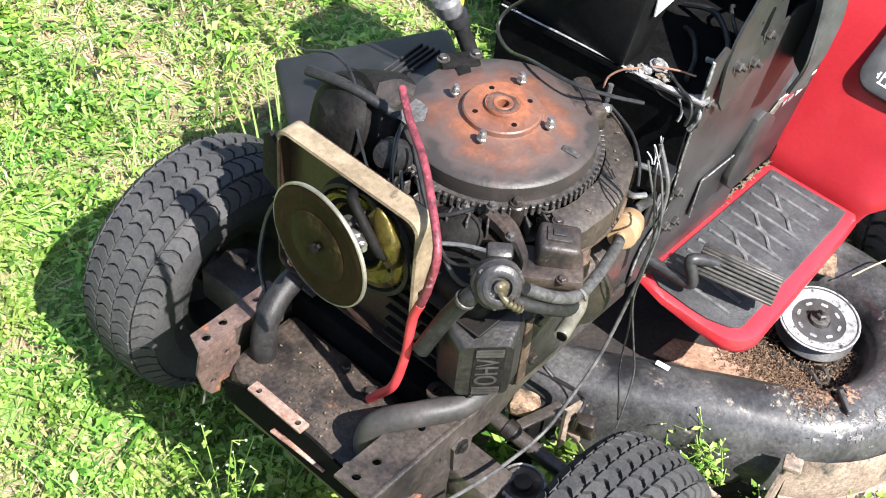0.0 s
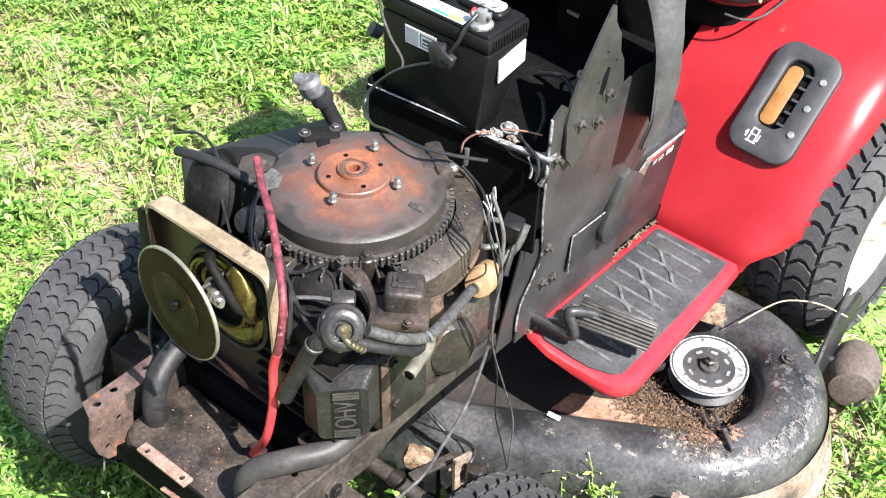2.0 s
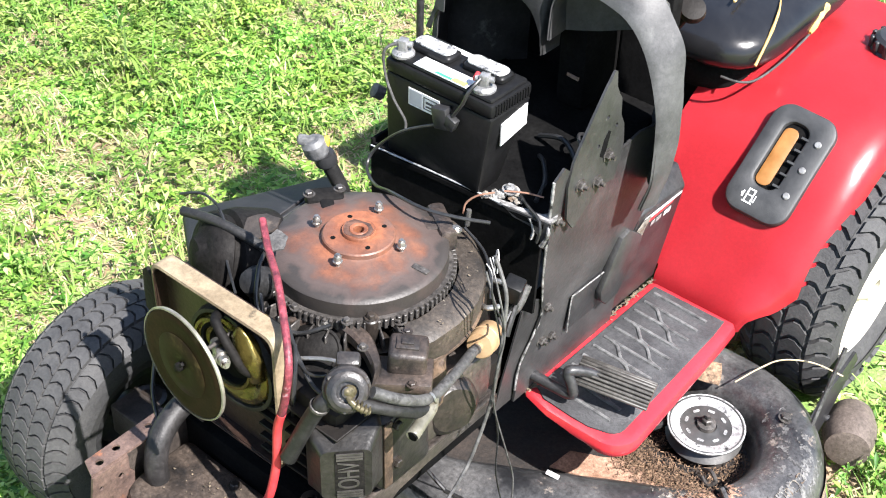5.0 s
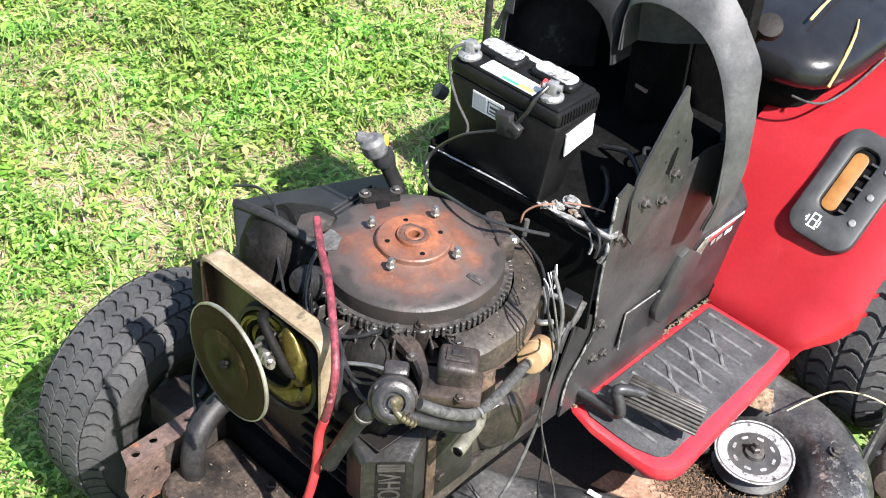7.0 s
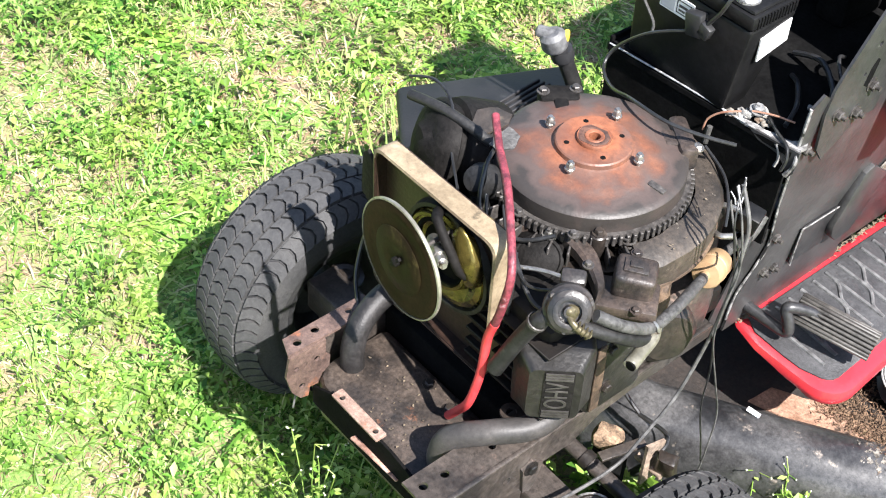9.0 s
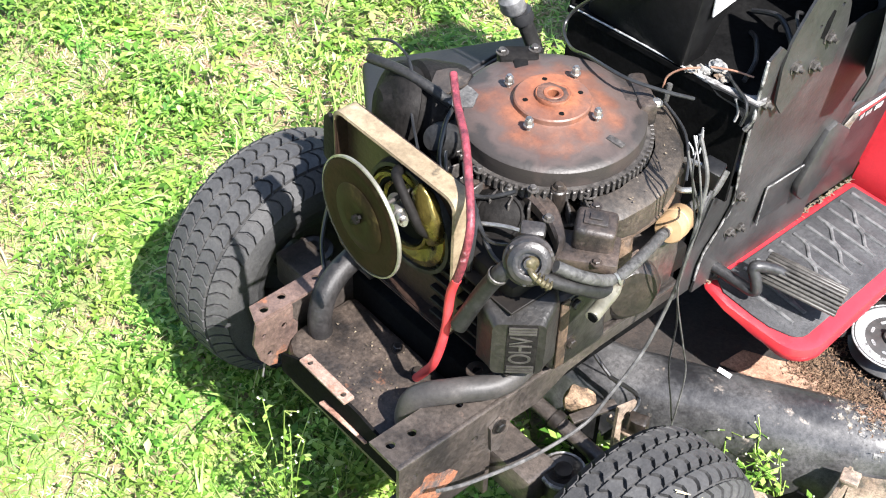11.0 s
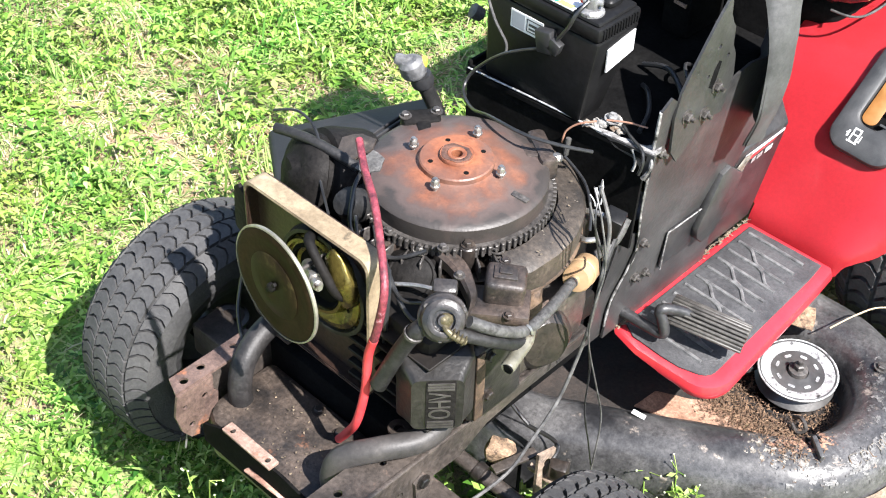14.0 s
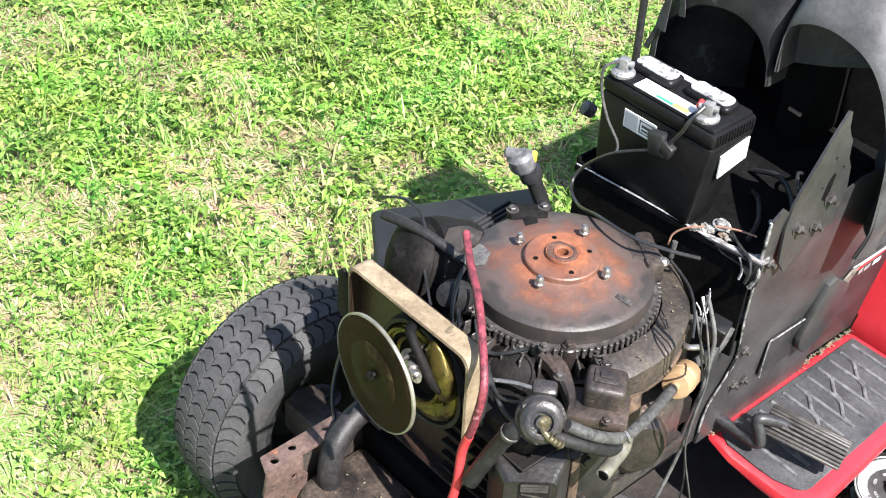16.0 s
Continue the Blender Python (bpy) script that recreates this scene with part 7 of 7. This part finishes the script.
part("upper_jacket", tube([(-0.076, -0.100, 0.734), (-0.034, -0.130, 0.726), (0.019, -0.165, 0.726), (0.066, -0.200, 0.713), (0.108, -0.234, 0.690), (0.105, -0.240, 0.637), (0.097, -0.241, 0.603)], 0.0050, 12, radii=[1.0, 1.0, 1.05, 1.0, 1.0, 1.1, 1.1]), REDGRIME, red, "grimy dark red cable jacket")
part("lower_jacket", tube([(0.097, -0.241, 0.603), (0.088, -0.242, 0.569), (0.086, -0.246, 0.509), (0.079, -0.255, 0.453), (0.050, -0.246, 0.400), (0.030, -0.243, 0.368)], 0.0060, 12), REDCABLE, red, "bright red cable jacket")


def wire(pts, r, material, label, ends=None):
    w = thing("wire", Vector(pts[-1]), label, "wire")
    part("sleeve", tube(pts, r, 8), material, w)
    return w


wire([(-0.136, 0.236, 0.834), (-0.152, 0.216, 0.822), (-0.148, 0.213, 0.785), (-0.131, 0.212, 0.751), (-0.107, 0.210, 0.726), (-0.103, 0.206, 0.712)], 0.0022, GREYHOSE, "thin grey wire from a battery terminal")
wire([(-0.043, 0.208, 0.748), (-0.104, 0.201, 0.712), (-0.151, 0.195, 0.664), (-0.152, 0.176, 0.640), (-0.108, 0.146, 0.645), (-0.034, 0.100, 0.692), (0.040, 0.084, 0.710), (0.083, 0.108, 0.703), (0.111, 0.140, 0.691)], 0.0026, WIRE, "black wire looping from the battery over the engine")
wire([(0.023, 0.205, 0.632), (0.023, 0.203, 0.618), (0.023, 0.202, 0.606)], 0.0042, GREYHOSE, "small pale plug hanging on the firewall")
con = thing("wire_connector", (-0.045, 0.214, 0.735), "black plug connector hanging at the battery front", "connector")
part("shell", join(obox((-0.038, 0.212, 0.760), (0.028, 0.016, 0.034), 0, -12, 0, 0.003), obox((-0.020, 0.210, 0.760), (0.018, 0.012, 0.020), 0, 20, 0, 0.002)), PLASTIC, con)
part("lead", tube([(-0.020, 0.210, 0.768), (-0.004, 0.212, 0.795), (0.004, 0.217, 0.818), (0.008, 0.238, 0.832)], 0.0028, 8), WIRE, con)
wire([(0.050, 0.228, 0.664), (0.030, 0.214, 0.656), (0.016, 0.206, 0.640), (0.014, 0.203, 0.622)], 0.0015, COPPER, "thin brown wire at the corroded tray")
wire([(0.078, 0.252, 0.660), (0.104, 0.240, 0.657), (0.128, 0.230, 0.655), (0.137, 0.223, 0.642), (0.134, 0.221, 0.622)], 0.0024, WIRE, "black wire hooked over the tray edge")
wire([(0.058, 0.240, 0.664), (0.085, 0.252, 0.668), (0.112, 0.262, 0.668)], 0.0014, COPPER, "short brown wire on the tray")
relay = thing("relay", (0.165, 0.14, 0.57), "small grey relay hanging by its wires", "relay")
part("housing", obox((0.160, 0.137, 0.603), (0.028, 0.026, 0.034), 10, 12, 20, 0.003), CASE, relay)
part("tail", tube([(0.165, 0.140, 0.575), (0.172, 0.120, 0.560), (0.176, 0.108, 0.545)], 0.0045, 8), HOSE, relay)
for k, (pts, r, m) in enumerate((
        ([(0.196, 0.043, 0.738), (0.220, 0.038, 0.696), (0.224, 0.035, 0.655), (0.227, 0.024, 0.587), (0.214, 0.028, 0.495), (0.212, -0.008, 0.412), (0.210, -0.059, 0.362), (0.205, -0.100, 0.324), (0.200, -0.188, 0.325), (0.195, -0.290, 0.354), (0.195, -0.349, 0.387)], 0.0026, GREYWIRE),
        ([(0.195, 0.033, 0.740), (0.221, 0.021, 0.707), (0.229, 0.030, 0.632), (0.230, 0.016, 0.574), (0.220, 0.030, 0.496), (0.220, 0.066, 0.380), (0.222, 0.086, 0.306), (0.222, 0.085, 0.232), (0.220, 0.083, 0.179)], 0.0013, GREYWIRE),
        ([(0.194, 0.049, 0.742), (0.215, 0.015, 0.708), (0.224, 0.030, 0.610), (0.218, 0.028, 0.529), (0.212, 0.054, 0.418), (0.215, 0.052, 0.342), (0.218, 0.071, 0.254), (0.218, 0.085, 0.197)], 0.0013, WIRE),
        ([(0.190, 0.034, 0.714), (0.208, 0.032, 0.675), (0.214, 0.044, 0.636), (0.200, 0.066, 0.606), (0.192, 0.091, 0.611)], 0.0014, GREYWIRE))):
    wire(pts, r, m, "thin grey wire dangling beside the engine" if m is GREYWIRE else "thin black wire dangling beside the engine")
wire([(0.065, -0.120, 0.650), (0.030, -0.150, 0.635), (-0.020, -0.165, 0.650), (-0.045, -0.140, 0.690), (-0.060, -0.110, 0.700)], 0.0028, WIRE, "thin black wire along the flywheel")
wire([(-0.030, -0.125, 0.690), (0.010, -0.150, 0.665), (0.060, -0.175, 0.630), (0.105, -0.185, 0.605), (0.140, -0.170, 0.610)], 0.0030, WIRE, "black wire running to the fuel pump")
wire([(0.050, -0.170, 0.640), (0.070, -0.190, 0.625), (0.080, -0.205, 0.590), (0.078, -0.205, 0.560)], 0.0032, WIRE, "short black wire stub")
wire([(-0.155, -0.250, 0.42), (-0.20, -0.22, 0.44), (-0.21, -0.19, 0.50), (-0.18, -0.17, 0.54), (-0.14, -0.18, 0.52)], 0.003, WIRE, "black wire loop behind the bracket")
wire([(-0.155, -0.350, 0.345), (-0.160, -0.356, 0.310), (-0.162, -0.360, 0.285)], 0.0015, GREYWIRE, "stiff wire hanging from the bracket")
for a, b in (((0.179, 0.048, 0.712), (0.190, 0.047, 0.700)), ((0.181, 0.058, 0.718), (0.192, 0.048, 0.700)), ((0.182, 0.067, 0.726), (0.194, 0.052, 0.702))):
    wire([a, (Vector(a) + Vector(b)) / 2 + Vector((0.002, 0, 0.001)), b], 0.0010, PULLEYWHITE, "stripped white wire end beside the engine")
wire([(0.1068, 0.070, 0.205), (0.152, 0.076, 0.205), (0.168, 0.066, 0.202), (0.1725, 0.046, 0.196)], 0.0034, WIRE, "black cable bent over the deck")
wire([(0.1068, 0.070, 0.208), (0.085, 0.066, 0.225), (0.063, 0.060, 0.25)], 0.0034, WIRE, "black cable end under the frame")
wire([(0.060, 0.150, 0.650), (0.105, 0.138, 0.640), (0.140, 0.110, 0.632), (0.156, 0.092, 0.612)], 0.0022, WIRE, "black wire round the flywheel housing")

for pts, r in (([(0.000, -0.148, 0.668), (0.040, -0.172, 0.640), (0.085, -0.182, 0.622), (0.125, -0.176, 0.640)], 0.0022),
               ([(-0.010, -0.168, 0.690), (0.025, -0.196, 0.650), (0.055, -0.212, 0.610), (0.060, -0.212, 0.575)], 0.0024)):
    wire(pts, r, WIRE, "thin black wire tangled beside the engine")

# hood panel left lying on the far side
panel = thing("plastic_panel", (-0.42, 0.2, 0.40), "loose black plastic panel with ribs, beside the engine", "panel")
pm = pose(-0.400, 0.175, 0.405, 8, -8, -36)
body = part("sheet", moved(box(-0.10, 0.115, -0.13, 0.16, -0.03, 0.008, 0.012, 3), pm), PANEL, panel, "black plastic sheet")
for k in range(4):
    part("rib", moved(box(-0.075, 0.075, -0.0025, 0.0025, 0.006, 0.0135, 0.0015, 1), pm @ pose(-0.0065 + k * 0.0096, 0.0491 + k * 0.0075, 0, 0, 0, 128.0)), PANEL, panel)
part("ring", moved(lathe([(0.014, 0.007), (0.0145, 0.010), (0.017, 0.010), (0.0175, 0.007)], (0, 0, 0), (0, 0, 1), 28, closed=True), pm @ Matrix.Translation((-0.0091, -0.0192, 0))), PANEL, panel, "raised round mark")
part("support", box(-0.36, -0.16, 0.16, 0.24, 0.34, 0.37, 0.004), DARK, mower, "dark bracket under the loose panel")

# stones, weeds, stalks
wood = thing("wood_chunk", (0.12, 0.02, 0.10), "weathered chunk of pale wood under the frame", "wood")
part("chunk", lumpy(refine(obox((0.100, 0.016, 0.187), (0.044, 0.038, 0.028), 10, 14, 30, 0.008), 2), 0.008, 40), PALE, wood)
part("prop", box(0.09, 0.13, -0.005, 0.035, 0.0, 0.172, 0.003), DARK, wood, "dark prop")


def flowering_weed(x, y, h, seed, lush=1.0):
    rng = random.Random(seed)
    w = thing("flowering_weed", (x, y, 0), "spindly weed with tiny white flowers in the grass", "weed", "flowering weeds by the mower")
    stem, leaf, flowers = bmesh.new(), bmesh.new(), []
    for s in range(5):
        a = rng.uniform(0, 6.28)
        lean = rng.uniform(0.02, 0.07)
        hh = h * rng.uniform(0.6, 1.05)
        top = Vector((x + lean * math.cos(a), y + lean * math.sin(a), hh))
        mid = Vector((x + lean * 0.35 * math.cos(a), y + lean * 0.35 * math.sin(a), hh * 0.55))
        stem = join(stem, tube([(x, y, 0), mid, top], 0.0009, 5, 4))
        for k in range(int(10 * lush * lush)):
            f = rng.uniform(0.3, 1.0)
            p = Vector((x, y, 0)).lerp(top, f)
            b = rng.uniform(0, 6.28)
            d = Vector((math.cos(b), math.sin(b), rng.uniform(-0.1, 0.6))).normalized() * rng.uniform(0.008, 0.018) * lush
            n = Vector((-d.y, d.x, 0)).normalized() * d.length * 0.24
            vs = [leaf.verts.new(q) for q in (p, p + d * 0.5 - n, p + d, p + d * 0.5 + n)]
            leaf.faces.new(vs)
        for k in range(3):
            p = top + Vector((rng.gauss(0, 0.012), rng.gauss(0, 0.012), rng.gauss(0, 0.010)))
            stem = join(stem, tube([top, p], 0.0007, 4, 2))
            q = bmesh.new()
            bmesh.ops.create_icosphere(q, subdivisions=1, radius=rng.uniform(0.0013, 0.0022))
            flowers.append(moved(q, Matrix.Translation(p)))
    part("stem", stem, LEAF, w)
    part("leaves", leaf, LEAF, w, smooth=False)
    for q in flowers:
        part("flower", q, PETAL, w)


for k, (x, y, h, lush) in enumerate(((-0.115, -0.372, 0.36, 1.0), (-0.075, -0.385, 0.33, 1.0), (-0.010, -0.405, 0.26, 1.0), (0.124, 0.037, 0.12, 1.9), (0.102, -0.008, 0.11, 1.9), (0.295, 0.138, 0.13, 1.1), (0.315, 0.188, 0.16, 1.1), (0.362, 0.206, 0.14, 1.1))):
    flowering_weed(x, y, h, 40 + k, lush)
tuft = thing("grass_tuft", (-0.44, -0.02, 0.0), "tuft of long green grass blades behind the engine", "grass")
for k, (x, y, z) in enumerate(((-0.500, 0.020, 0.44), (-0.490, 0.050, 0.455), (-0.470, 0.055, 0.45), (-0.515, 0.000, 0.42), (-0.455, 0.040, 0.43), (-0.530, -0.030, 0.36), (-0.480, -0.055, 0.34))):
    foot, top = Vector((-0.44 + 0.004 * k, -0.02 + 0.003 * k, 0.0)), Vector((x, y, z))
    mid_ = foot.lerp(top, 0.55) + Vector((0.03, 0, 0.03))
    w = Vector((0.0035, 0.003, 0))
    pts = smooth_path([foot, mid_, top], 5)
    blades = bmesh.new()
    pairs = [(blades.verts.new(p - w * (1 - 0.9 * i / 10)), blades.verts.new(p + w * (1 - 0.9 * i / 10))) for i, p in enumerate(pts)]
    for a, b in zip(pairs, pairs[1:]):
        blades.faces.new((a[0], a[1], b[1], b[0]))
    part("blade", blades, LEAF, tuft)
tagged(part("straws", crumbs(7, 77, lambda r: Vector((r.gauss(0.405, 0.010), r.gauss(-0.135, 0.012), 0.3945)), 0.003, 0.009), STRAW, mower, "dry straws stuck on the tyre", smooth=False), kind="stuff")
stalk = thing("grass_stalk", (0.33, 0.72, 0.19), "long dry grass stalk caught on the deck", "stalk")
part("stem", tube([(0.312, 0.599, 0.192), (0.335, 0.640, 0.212), (0.358, 0.672, 0.222), (0.400, 0.705, 0.218), (0.447, 0.729, 0.200)], 0.0014, 6, wob=0.3), STRAW, stalk)
